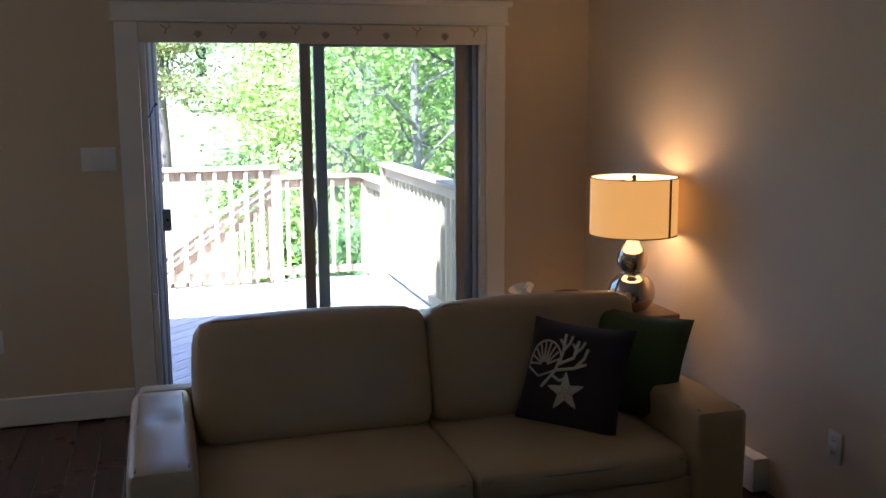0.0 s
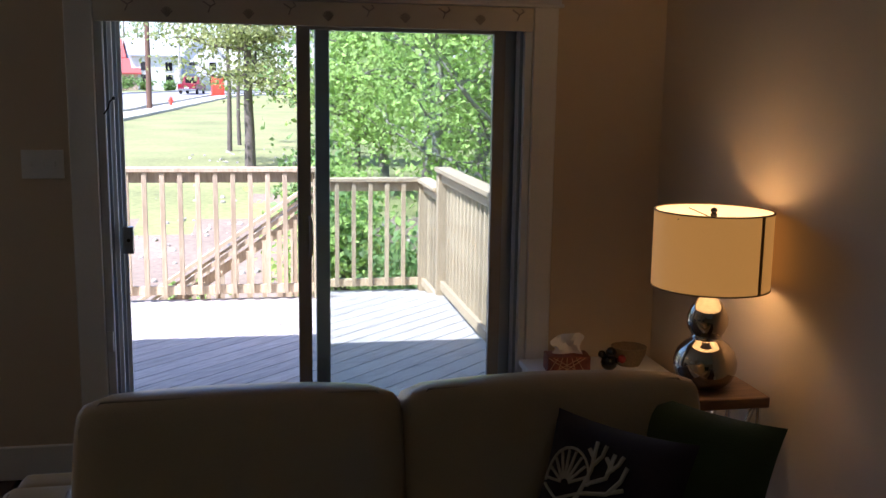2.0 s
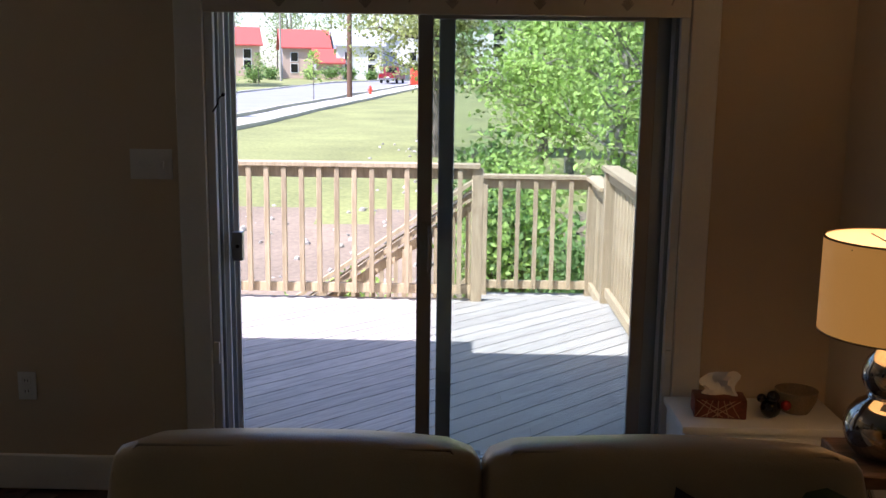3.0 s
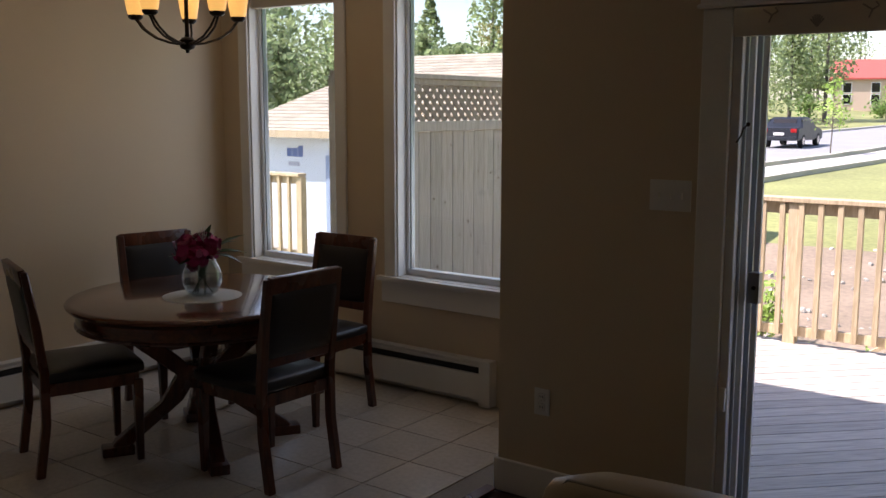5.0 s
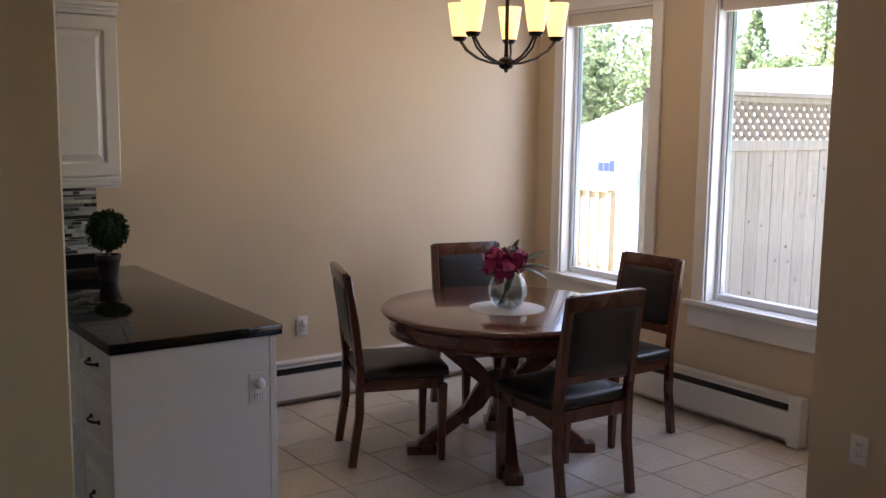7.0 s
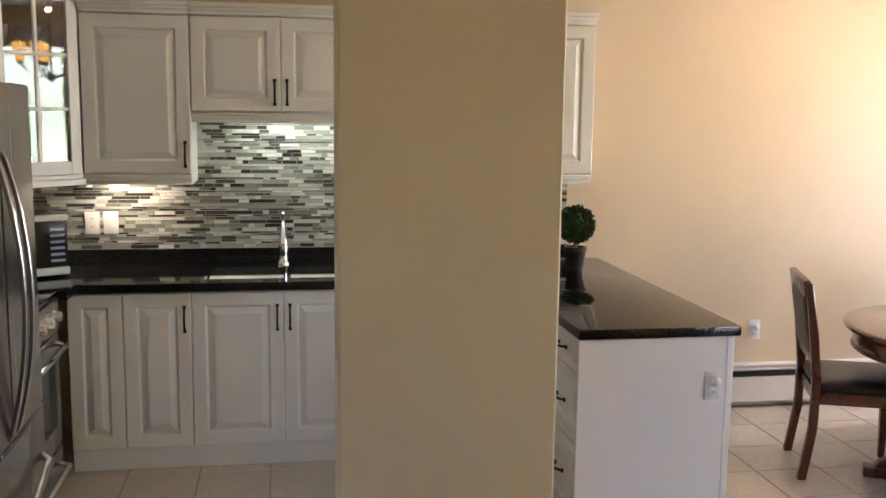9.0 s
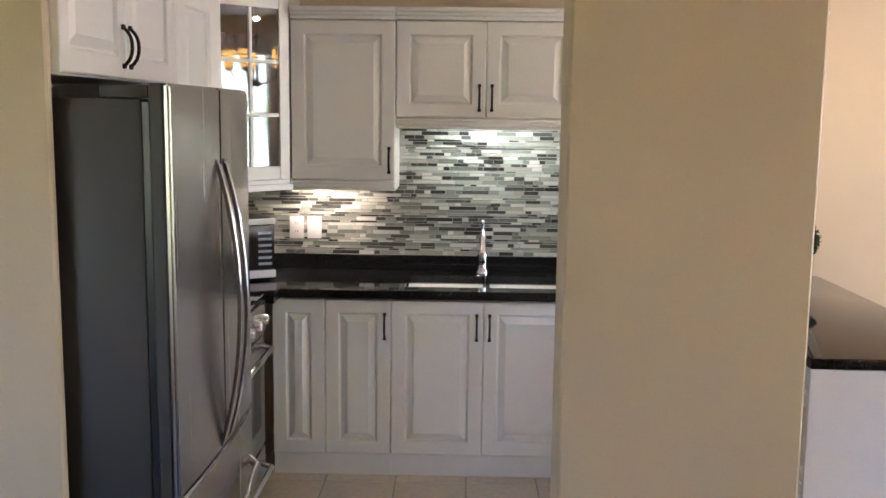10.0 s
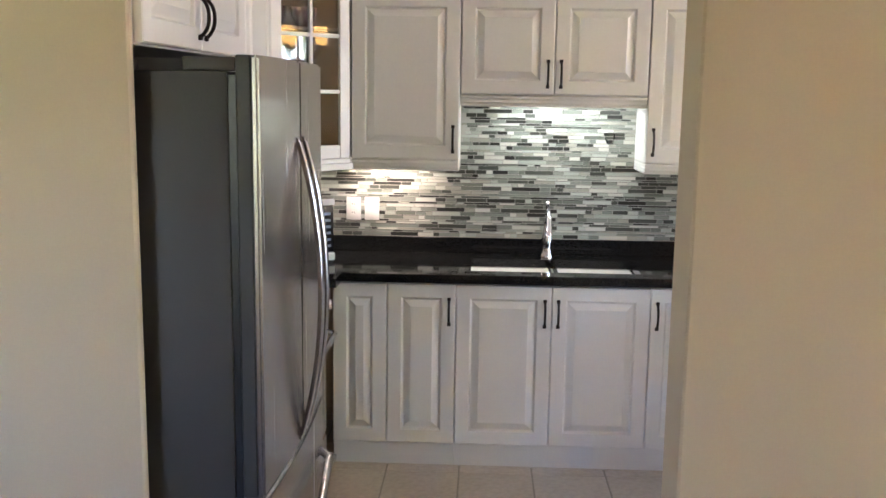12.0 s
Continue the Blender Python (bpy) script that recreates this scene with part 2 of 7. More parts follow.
BIRCH = material("pale_bark", (0.24, 0.22, 0.19), 0.9, vary=0.35, scale=5, fine=40, bump=0.4)


def see_through(m, share=0.45):
    """Lets part of the light pass through a leaf."""
    n, l = m.node_tree.nodes, m.node_tree.links
    b = n["Principled BSDF"]
    src = b.inputs["Base Color"].links[0].from_socket
    tl_, mx = n.new("ShaderNodeBsdfTranslucent"), n.new("ShaderNodeMixShader")
    l.new(src, tl_.inputs["Color"])
    mx.inputs[0].default_value = share
    l.new(b.outputs[0], mx.inputs[1])
    l.new(tl_.outputs[0], mx.inputs[2])
    l.new(mx.outputs[0], n["Material Output"].inputs["Surface"])
    return m


SPRING = see_through(material("spring_leaf", (0.42, 0.58, 0.16), 0.6, vary=0.2, scale=2, bump=0.0, island=0.4))
DEEPLEAF = see_through(material("summer_leaf", (0.20, 0.32, 0.10), 0.6, vary=0.2, scale=2, bump=0.0, island=0.4))
NEEDLE = see_through(material("pine_needle", (0.32, 0.36, 0.14), 0.7, vary=0.25, scale=2, bump=0.0, island=0.4))
FARLEAF = see_through(material("far_leaf", (0.30, 0.37, 0.18), 0.8, vary=0.3, scale=0.3, bump=0.0, island=0.4))
SHINGLE = material("grey_shingle", (0.36, 0.31, 0.25), 0.9, vary=0.2, scale=3, fine=30, bump=0.3, per_object=0.1, island=0.15)
REDROOF = material("red_roof", (0.42, 0.085, 0.07), 0.8, vary=0.1, scale=2, bump=0.2)
BLUEROOF = material("grey_roof", (0.42, 0.43, 0.45), 0.8, vary=0.1, scale=2, bump=0.2)
SIDINGW = material("white_siding", (0.70, 0.69, 0.66), 0.7, vary=0.05, bump=0.05)
SIDINGB = material("blue_siding", (0.30, 0.37, 0.50), 0.7, vary=0.05, bump=0.05)
SIDINGG = material("grey_siding", (0.36, 0.37, 0.43), 0.7, vary=0.05, bump=0.05)
SIDINGT = material("tan_siding", (0.55, 0.42, 0.33), 0.7, vary=0.05, bump=0.05)
WRAP = material("house_wrap", (0.66, 0.71, 0.75), 0.5, vary=0.04, scale=2, bump=0.1)
BLUEPRINT = material("blue_print", (0.10, 0.16, 0.34), 0.6, bump=0.0)
CARDARK = material("dark_car_paint", (0.014, 0.017, 0.024), 0.45, 0.0, coat=0.0, bump=0.0)
CARRED = material("red_car_paint", (0.20, 0.012, 0.025), 0.45, 0.0, coat=0.0, bump=0.0)
TYRE = material("tyre_rubber", (0.015, 0.015, 0.015), 0.85, bump=0.1)
REDPAINT = material("red_paint", (0.70, 0.07, 0.035), 0.5, vary=0.06, bump=0.02)
TAILLIGHT = material("tail_light", (0.35, 0.01, 0.01), 0.2, bump=0.0)
POLEWOOD = material("pole_wood", (0.14, 0.08, 0.05), 0.9, vary=0.25, scale=3, fine=30, bump=0.3, stretch=(4, 4, 0.6))
STUFFDARK = material("dark_glassware", (0.05, 0.012, 0.02), 0.2, bump=0.0)

# ---- building helpers ----


def box(bm, x0, x1, y0, y1, z0, z1, bevel=0.0, seg=2, m=None):
    r = bmesh.ops.create_cube(bm, size=1.0)
    vs = r["verts"]
    bmesh.ops.scale(bm, vec=(x1 - x0, y1 - y0, z1 - z0), verts=vs)
    bmesh.ops.translate(bm, vec=((x0 + x1) / 2, (y0 + y1) / 2, (z0 + z1) / 2), verts=vs)
    if m is not None:
        bmesh.ops.transform(bm, matrix=m, verts=vs)
    if bevel:
        es = list({e for v in vs for e in v.link_edges})
        bmesh.ops.bevel(bm, geom=es, offset=bevel, segments=seg, affect="EDGES", profile=0.6)


def slab(bm, m, sx, sy, sz, bevel=0.0, seg=2):
    """A block of the given size whose centre has the pose m."""
    box(bm, -sx / 2, sx / 2, -sy / 2, sy / 2, -sz / 2, sz / 2, bevel, seg, m)


def cyl(bm, a, b, r0, r1=None, seg=12, cap=True):
    a, b = Vector(a), Vector(b)
    d = b - a
    m = Matrix.Translation((a + b) / 2) @ d.to_track_quat("Z", "Y").to_matrix().to_4x4()
    bmesh.ops.create_cone(bm, cap_ends=cap, segments=seg, radius1=r0, radius2=r0 if r1 is None else r1, depth=d.length, matrix=m)


def ball(bm, at, r, sub=2, scale=(1, 1, 1)):
    res = bmesh.ops.create_icosphere(bm, subdivisions=sub, radius=r)
    bmesh.ops.scale(bm, vec=scale, verts=res["verts"])
    bmesh.ops.translate(bm, vec=at, verts=res["verts"])


def lathe(bm, profile, at=(0, 0, 0), seg=32):
    """Turns a profile of (radius, height) about the upright axis through at."""
    rings = []
    for r, z in profile:
        rings.append([bm.verts.new((at[0] + r * math.cos(2 * math.pi * k / seg), at[1] + r * math.sin(2 * math.pi * k / seg), at[2] + z)) for k in range(seg)])
    for a, b in zip(rings, rings[1:]):
        for k in range(seg):
            bm.faces.new((a[k], a[(k + 1) % seg], b[(k + 1) % seg], b[k]))


def tube(bm, points, radius, seg=8, taper=1.0):
    """A round bar along a line of points."""
    pts = [Vector(p) for p in points]
    rings = []
    for i, p in enumerate(pts):
        d = (pts[min(i + 1, len(pts) - 1)] - pts[max(i - 1, 0)]).normalized()
        side = d.orthogonal().normalized() if i == 0 else (rings_side - d * rings_side.dot(d)).normalized()
        rings_side = side
        up = d.cross(side)
        r = radius * (1 + (taper - 1) * i / max(1, len(pts) - 1))
        rings.append([bm.verts.new(p + (side * math.cos(2 * math.pi * k / seg) + up * math.sin(2 * math.pi * k / seg)) * r) for k in range(seg)])
    for a, b in zip(rings, rings[1:]):
        for k in range(seg):
            bm.faces.new((a[k], a[(k + 1) % seg], b[(k + 1) % seg], b[k]))
    bm.faces.new(rings[0][::-1])
    bm.faces.new(rings[-1])


def prism(bm, outline, depth, m=None):
    """A flat outline in x and z, given thickness along y."""
    a = [bm.verts.new((x, 0, z)) for x, z in outline]
    b = [bm.verts.new((x, depth, z)) for x, z in outline]
    bm.faces.new(a)
    bm.faces.new(b[::-1])
    for k in range(len(a)):
        bm.faces.new((a[k], b[k], b[(k + 1) % len(a)], a[(k + 1) % len(a)]))
    if m is not None:
        bmesh.ops.transform(bm, matrix=m, verts=a + b)


def finish(bm, name, mat, smooth=40):
    bmesh.ops.recalc_face_normals(bm, faces=bm.faces)
    me = bpy.data.meshes.new(name)
    bm.to_mesh(me)
    bm.free()
    me.materials.append(mat)
    if smooth:
        for p in me.polygons:
            p.use_smooth = True
        me.set_sharp_from_angle(angle=radians(smooth))
    return me


def part(name, bm, mat, parent, label="", smooth=40):
    ob = new(name, finish(bm, name, mat, smooth))
    ob.parent = parent
    return tagged(ob, label)


def thing(name, label, category, at=(0, 0, 0), rz=0.0, group="", kind=""):
    ob = new(name)
    ob.empty_display_size = 0.1
    ob.matrix_basis = pose(*at, 0, 0, rz)
    return tagged(ob, label, category, group, kind)


def solo(name, bm, mat, label, category, group="", kind="", smooth=40):
    return tagged(new(name, finish(bm, name, mat, smooth)), label, category, group, kind)


def structure(name, mat, boxes, label="", category="", bevel=0.0):
    bm = bmesh.new()
    for b in boxes:
        box(bm, *b, bevel=bevel, seg=1)
    return tagged(new(name, finish(bm, name, mat, 30)), label, category, "", "structure")


def one(fn, *args, **kw):
    bm = bmesh.new()
    fn(bm, *args, **kw)
    return bm

# ---- walls, floors and ceiling ----
T = 0.15
structure("wall_north", PAINT, [
    (STUB_X, DOOR_X0, WALL_N, WALL_N + T, 0, CEIL), (DOOR_X1, WALL_E + T, WALL_N, WALL_N + T, 0, CEIL),
    (DOOR_X0, DOOR_X1, WALL_N, WALL_N + T, DOOR_H, CEIL)], "beige painted wall around the sliding glass door", "wall")
structure("wall_nook_side", PAINT, [(STUB_X, STUB_X + T, WALL_N + T, NOOK_N + T, 0, CEIL)], "beige painted return wall of the dining nook", "wall")
W1 = (-2.945, -2.18, 0.658, 2.40)
W2 = (-1.71, -0.95, 0.658, 2.40)
structure("wall_nook_north", PAINT, [
    (WALL_W - T, W1[0], NOOK_N, NOOK_N + T, 0, CEIL), (W1[1], W2[0], NOOK_N, NOOK_N + T, 0, CEIL), (W2[1], STUB_X, NOOK_N, NOOK_N + T, 0, CEIL),
    (W1[0], W1[1], NOOK_N, NOOK_N + T, 0, W1[2]), (W1[0], W1[1], NOOK_N, NOOK_N + T, W1[3], CEIL),
    (W2[0], W2[1], NOOK_N, NOOK_N + T, 0, W2[2]), (W2[0], W2[1], NOOK_N, NOOK_N + T, W2[3], CEIL)], "beige painted dining wall with two tall windows", "wall")
structure("wall_west", PAINT, [(WALL_W - T, WALL_W, KIT_S - T, NOOK_N, 0, CEIL)], "beige painted wall of kitchen and dining corner", "wall")
EW = (0.3, 1.9, 0.9, 2.1)
structure("wall_east", PAINT, [(WALL_E, WALL_E + T, WALL_S, EW[0], 0, CEIL), (WALL_E, WALL_E + T, EW[1], WALL_N, 0, CEIL), (WALL_E, WALL_E + T, EW[0], EW[1], 0, EW[2]), (WALL_E, WALL_E + T, EW[0], EW[1], EW[3], CEIL)], "beige painted living room wall behind the lamp", "wall")
structure("wall_south", PAINT, [(COL_X0, WALL_E + T, WALL_S - T, WALL_S, 0, CEIL)], "plain beige wall closing the living room", "wall")
structure("wall_kitchen_south", PAINT, [(WALL_W, COL_X0, KIT_S - T, KIT_S, 0, CEIL)], "beige painted kitchen wall behind fridge and range", "wall")
structure("wall_kitchen_opening", PAINT, [(COL_X0, -0.625, WALL_S, 2.716, 0, CEIL)], "beige painted wall end beside the refrigerator", "wall", bevel=0.006)
structure("wall_column", PAINT, [(COL_X0, COL_X1, COL_Y0, COL_Y1, 0, CEIL)], "beige painted stub wall between kitchen and dining", "wall", bevel=0.006)
structure("ceiling", CEILING, [(WALL_W - T, WALL_E + T, WALL_S - T, NOOK_N + T, CEIL, CEIL + 0.15)], "plain white ceiling", "ceiling")
structure("subfloor_wood", SLOT, [(COL_X1 + 0.09, WALL_E + T, WALL_S - T, WALL_N + T, -0.12, -0.021)], "underlay beneath the wooden floor", "floor")
floor_tiles = structure("floor_tiled", GROUT, [(WALL_W - T, COL_X1 + 0.09, WALL_S - T, NOOK_N + T, -0.12, -0.003)], "beige ceramic tile floor of kitchen and dining corner", "floor")
floor_wood = structure("floor_wood", FLOORWOOD, [(COL_X1 + 0.09, WALL_E, WALL_S, WALL_N, -0.020, -0.012)], "dark stained wooden plank floor", "floor")
structure("threshold", CHAIRWOOD, [(COL_X1 + 0.06, COL_X1 + 0.12, COL_Y1, WALL_N, -0.002, 0.008)], "dark wooden threshold strip between tile and wood", "trim", bevel=0.003)
# unseen roof edge over the deck, added and stepped to cast its shadow line
structure("unseen_roof_eave", SIDINGW, [(-3.6, -0.13, WALL_N + T, 8.73, 2.95, 3.10), (-0.13, 3.9, WALL_N + T, 8.42, 2.95, 3.10), (-3.6, 3.3, WALL_S - T, WALL_N + T, 2.95, 3.10)], "unseen roof slab and eave, stepped to cast the shadow on the deck", "roof")
structure("outer_wall_north", SIDINGW, [(STUB_X + T + 0.002, DOOR_X0 - 0.02, WALL_N + T, WALL_N + T + 0.02, -1.9, 2.95), (DOOR_X1 + 0.02, 3.4, WALL_N + T, WALL_N + T + 0.02, -1.9, 2.95), (DOOR_X0 - 0.02, DOOR_X1 + 0.02, WALL_N + T, WALL_N + T + 0.02, DOOR_H + 0.02, 2.95)], "white outer siding beside the sliding door", "wall")


def baseboard(name, x0, x1, y0, y1):
    structure(name, TRIM, [(x0, x1, y0, y1, 0, 0.15)], "white painted baseboard", "baseboard", bevel=0.005)


baseboard("baseboard_north", STUB_X - 0.016, DOOR_X0 - 0.11, WALL_N - 0.016, WALL_N)
baseboard("baseboard_north_east", DOOR_X1 + 0.11, WALL_E, WALL_N - 0.016, WALL_N)
baseboard("baseboard_nook", STUB_X - 0.016, STUB_X, WALL_N, NOOK_N - 0.07)
baseboard("baseboard_column", COL_X1, COL_X1 + 0.016, COL_Y0, COL_Y1)

# ---- door and window trim ----


def casing(name, x0, x1, y, z0, z1, wide=0.11, head=0.10, cap=True):
    ob = thing(name, "white painted casing with a capped head", "trim", kind="structure")
    part("side_board", one(box, x0 - wide, x0, y - 0.02, y, z0, z1, 0.004, 1), TRIM, ob)
    part("side_board", one(box, x1, x1 + wide, y - 0.02, y, z0, z1, 0.004, 1), TRIM, ob)
    part("head_board", one(box, x0 - wide - 0.012, x1 + wide + 0.012, y - 0.024, y, z1, z1 + head, 0.004, 1), TRIM, ob)
    part("head_bead", one(box, x0 - wide - 0.02, x1 + wide + 0.02, y - 0.034, y, z1 - 0.001, z1 + 0.014, 0.005, 2), TRIM, ob)
    if cap:
        part("head_cap", one(box, x0 - wide - 0.035, x1 + wide + 0.035, y - 0.045, y, z1 + head, z1 + head + 0.03, 0.008, 2), TRIM, ob)
    return ob


casing("door_casing", DOOR_X0, DOOR_X1, WALL_N, 0.0, DOOR_H)

# sliding door: frame, fixed panel and a panel slid open behind it
door = thing("door_1", "white and grey sliding glass patio door, slid open", "door", kind="structure")
D0, D1 = WALL_N - 0.004, WALL_N + T + 0.01
part("jamb", one(box, DOOR_X0, DOOR_X0 + 0.035, D0, D1, 0, DOOR_H, 0.003, 1), VINYL, door)
part("jamb", one(box, DOOR_X1 - 0.035, DOOR_X1, D0, D1, 0, DOOR_H, 0.003, 1), VINYL, door)
part("head_jamb", one(box, DOOR_X0 + 0.035, DOOR_X1 - 0.035, D0, D1, DOOR_H - 0.04, DOOR_H, 0.003, 1), VINYL, door)
part("sill", one(box, DOOR_X0 + 0.035, DOOR_X1 - 0.035, D0, D1, 0, 0.035, 0.003, 1), ALUMINIUM, door)
for k, (yy, w, mt) in enumerate(((7.475, 0.010, ALUMINIUM), (7.510, 0.018, VINYL), (7.548, 0.012, ALUMINIUM), (7.585, 0.016, VINYL))):
    part("track_rib", one(box, DOOR_X0 + 0.035, DOOR_X0 + 0.048 + 0.012 * k, yy, yy + w, 0.035, DOOR_H - 0.04, 0.002, 1), mt, door)
    part("track_rib", one(box, DOOR_X1 - 0.048 - 0.006 * k, DOOR_X1 - 0.035, yy, yy + w, 0.035, DOOR_H - 0.04, 0.002, 1), mt, door)
    part("floor_rail", one(box, DOOR_X0 + 0.05, DOOR_X1 - 0.05, yy, yy + w * 0.5, 0.035, 0.048), ALUMINIUM, door)


def door_panel(name, x0, x1, y, left_w, right_w, mat, left_mat):
    p = part(name, one(box, x0, x0 + left_w, y, y + 0.034, 0.05, DOOR_H - 0.045, 0.003, 1), left_mat, door)
    part("stile", one(box, x1 - right_w, x1, y, y + 0.034, 0.05, DOOR_H - 0.045, 0.003, 1), mat, p)
    part("rail", one(box, x0 + left_w, x1 - right_w, y + 0.002, y + 0.032, 0.05, 0.13, 0.003, 1), mat, p)
    part("rail", one(box, x0 + left_w, x1 - right_w, y + 0.002, y + 0.032, DOOR_H - 0.115, DOOR_H - 0.045, 0.003, 1), mat, p)
    g = part("pane", one(box, x0 + left_w - 0.005, x1 - right_w + 0.005, y + 0.014, y + 0.020, 0.125, DOOR_H - 0.11), PANE, p, "clear glass pane", smooth=0)
    g.visible_shadow = False
    return p


sliding = door_panel("sliding_panel", 1.440, 2.352, 7.500, 0.058, 0.052, STILE, STILE)
fixed = door_panel("fixed_panel", 1.520, 2.425, 7.546, 0.062, 0.07, ALUMINIUM, ALUMINIUM)
bm = bmesh.new()
tube(bm, [(1.490, 7.500 - 0.005, 0.93), (1.494, 7.465, 0.95), (1.496, 7.456, 1.02), (1.494, 7.465, 1.09), (1.490, 7.500 - 0.005, 1.11)], 0.008)
box(bm, 1.455, 1.484, 7.488, 7.5, 0.91, 1.13, 0.004)
part("pull_handle", bm, STILE, sliding, "taupe curved pull handle")
bm = bmesh.new()
box(bm, DOOR_X0 + 0.075, DOOR_X0 + 0.118, 7.492, 7.53, 0.96, 1.075, 0.004)
part("latch_keeper", bm, ALUMINIUM, door, "grey metal latch keeper")
part("latch_pin", one(cyl, (DOOR_X0 + 0.10, 7.485, 1.02), (DOOR_X0 + 0.10, 7.497, 1.02), 0.008), BLACK, door)
for xx in (DOOR_X0 + 0.018, DOOR_X1 - 0.018):
    part("roller_clip", one(box, xx - 0.012, xx + 0.012, WALL_N - 0.018, WALL_N - 0.003, 0.55, 0.64, 0.004), PLASTIC, door)
bm = bmesh.new()
tube(bm, [(DOOR_X0 + 0.03, 7.435, 1.55), (DOOR_X0 + 0.05, 7.425, 1.575), (DOOR_X0 + 0.055, 7.43, 1.60), (DOOR_X0 + 0.072, 7.43, 1.615)], 0.0035, 6)
ball(bm, (DOOR_X0 + 0.072, 7.432, 1.615), 0.009, 1)
solo("curtain_hook", bm, BRONZE, "small dark bronze hook on the door frame", "hook")

val = thing("valance", "cream cloth valance printed with shells above the door", "valance")
part("cloth", one(box, DOOR_X0 + 0.004, DOOR_X1 - 0.004, WALL_N - 0.030, WALL_N - 0.006, 1.920, 2.020, 0.008, 2), VALANCE, val)
rng = random.Random(3)
for k in range(11):
    xx = DOOR_X0 + 0.13 + 0.162 * k
    bm = bmesh.new()
    if k % 2 == 0:
        tube(bm, [(xx - 0.02, WALL_N - 0.0315, 2.008), (xx + 0.01, WALL_N - 0.0315, 1.988), (xx + 0.03, WALL_N - 0.0315, 2.000), (xx + 0.02, WALL_N - 0.0315, 2.013)], 0.0035, 5)
        tube(bm, [(xx + 0.01, WALL_N - 0.0315, 1.988), (xx, WALL_N - 0.0315, 1.963)], 0.003, 5)
    else:
        for a in range(-3, 4):
            tube(bm, [(xx, WALL_N - 0.0315, 1.943), (xx + 0.028 * math.sin(a * 0.3), WALL_N - 0.0315, 1.943 + 0.04 * math.cos(a * 0.3))], 0.003, 5)
    part("shell_print", bm, SHELLPRINT, val, "grey printed shell")


def window(name, x0, x1, z0, z1):
    w = thing(name, "tall white framed picture window with a deep sill", "window", kind="structure")
    y = NOOK_N
    part("jamb", one(box, x0, x0 + 0.012, y - 0.004, y + T, z0, z1, 0.002, 1), TRIM, w)
    part("jamb", one(box, x1 - 0.012, x1, y - 0.004, y + T, z0, z1, 0.002, 1), TRIM, w)
    part("head_jamb", one(box, x0 + 0.012, x1 - 0.012, y - 0.004, y + T, z1 - 0.02, z1, 0.002, 1), TRIM, w)
    part("sill_board", one(box, x0 + 0.012, x1 - 0.012, y, y + T, z0, z0 + 0.02, 0.002, 1), TRIM, w)
    part("window_stool", one(box, x0 - 0.13, x1 + 0.13, y - 0.045, y - 0.001, z0 - 0.012, z0 + 0.018, 0.006, 2), TRIM, w)
    part("apron", one(box, x0 - 0.11, x1 + 0.11, y - 0.018, y - 0.001, z0 - 0.14, z0 - 0.012, 0.004, 1), TRIM, w)
    part("side_casing", one(box, x0 - 0.085, x0, y - 0.02, y - 0.001, z0 + 0.018, z1, 0.004, 1), TRIM, w)
    part("side_casing", one(box, x1, x1 + 0.085, y - 0.02, y - 0.001, z0 + 0.018, z1, 0.004, 1), TRIM, w)
    part("head_casing", one(box, x0 - 0.10, x1 + 0.10, y - 0.024, y - 0.001, z1, z1 + 0.11, 0.004, 1), TRIM, w)
    f = part("window_frame", one(box, x0 + 0.012, x0 + 0.034, y + 0.07, y + 0.13, z0 + 0.02, z1 - 0.02, 0.003, 1), VINYL, w)
    part("frame_side", one(box, x1 - 0.034, x1 - 0.012, y + 0.07, y + 0.13, z0 + 0.02, z1 - 0.02, 0.003, 1), VINYL, f)
    part("frame_foot", one(box, x0 + 0.034, x1 - 0.034, y + 0.07, y + 0.13, z0 + 0.02, z0 + 0.058, 0.003, 1), VINYL, f)
    part("frame_head", one(box, x0 + 0.034, x1 - 0.034, y + 0.07, y + 0.13, z1 - 0.058, z1 - 0.02, 0.003, 1), VINYL, f)
    part("glazing_bead", one(box, x0 + 0.034, x0 + 0.042, y + 0.085, y + 0.11, z0 + 0.058, z1 - 0.058), ALUMINIUM, f)
    part("glazing_bead", one(box, x1 - 0.042, x1 - 0.034, y + 0.085, y + 0.11, z0 + 0.058, z1 - 0.058), ALUMINIUM, f)
    g = part("pane", one(box, x0 + 0.033, x1 - 0.033, y + 0.096, y + 0.102, z0 + 0.057, z1 - 0.057), PANE, w, "clear glass pane", smooth=0)
    g.visible_shadow = False
    part("blind_roll", one(box, x0 + 0.022, x1 - 0.022, y + 0.005, y + 0.055, z1 - 0.10, z1 - 0.022, 0.01, 2), VALANCE, w, "rolled-up cream cloth blind")


window("window_1", *W1)
window("window_2", *W2)
for k, ww in enumerate((W1, W2)):
    cx = (ww[0] + ww[1]) / 2
    lamp("window_daylight", "AREA", (cx, NOOK_N + T - 0.02, 1.53), WINDOW_W, (0.86, 0.94, 1.0), 0.62, (cx, 5.0, 1.2), 1.55)


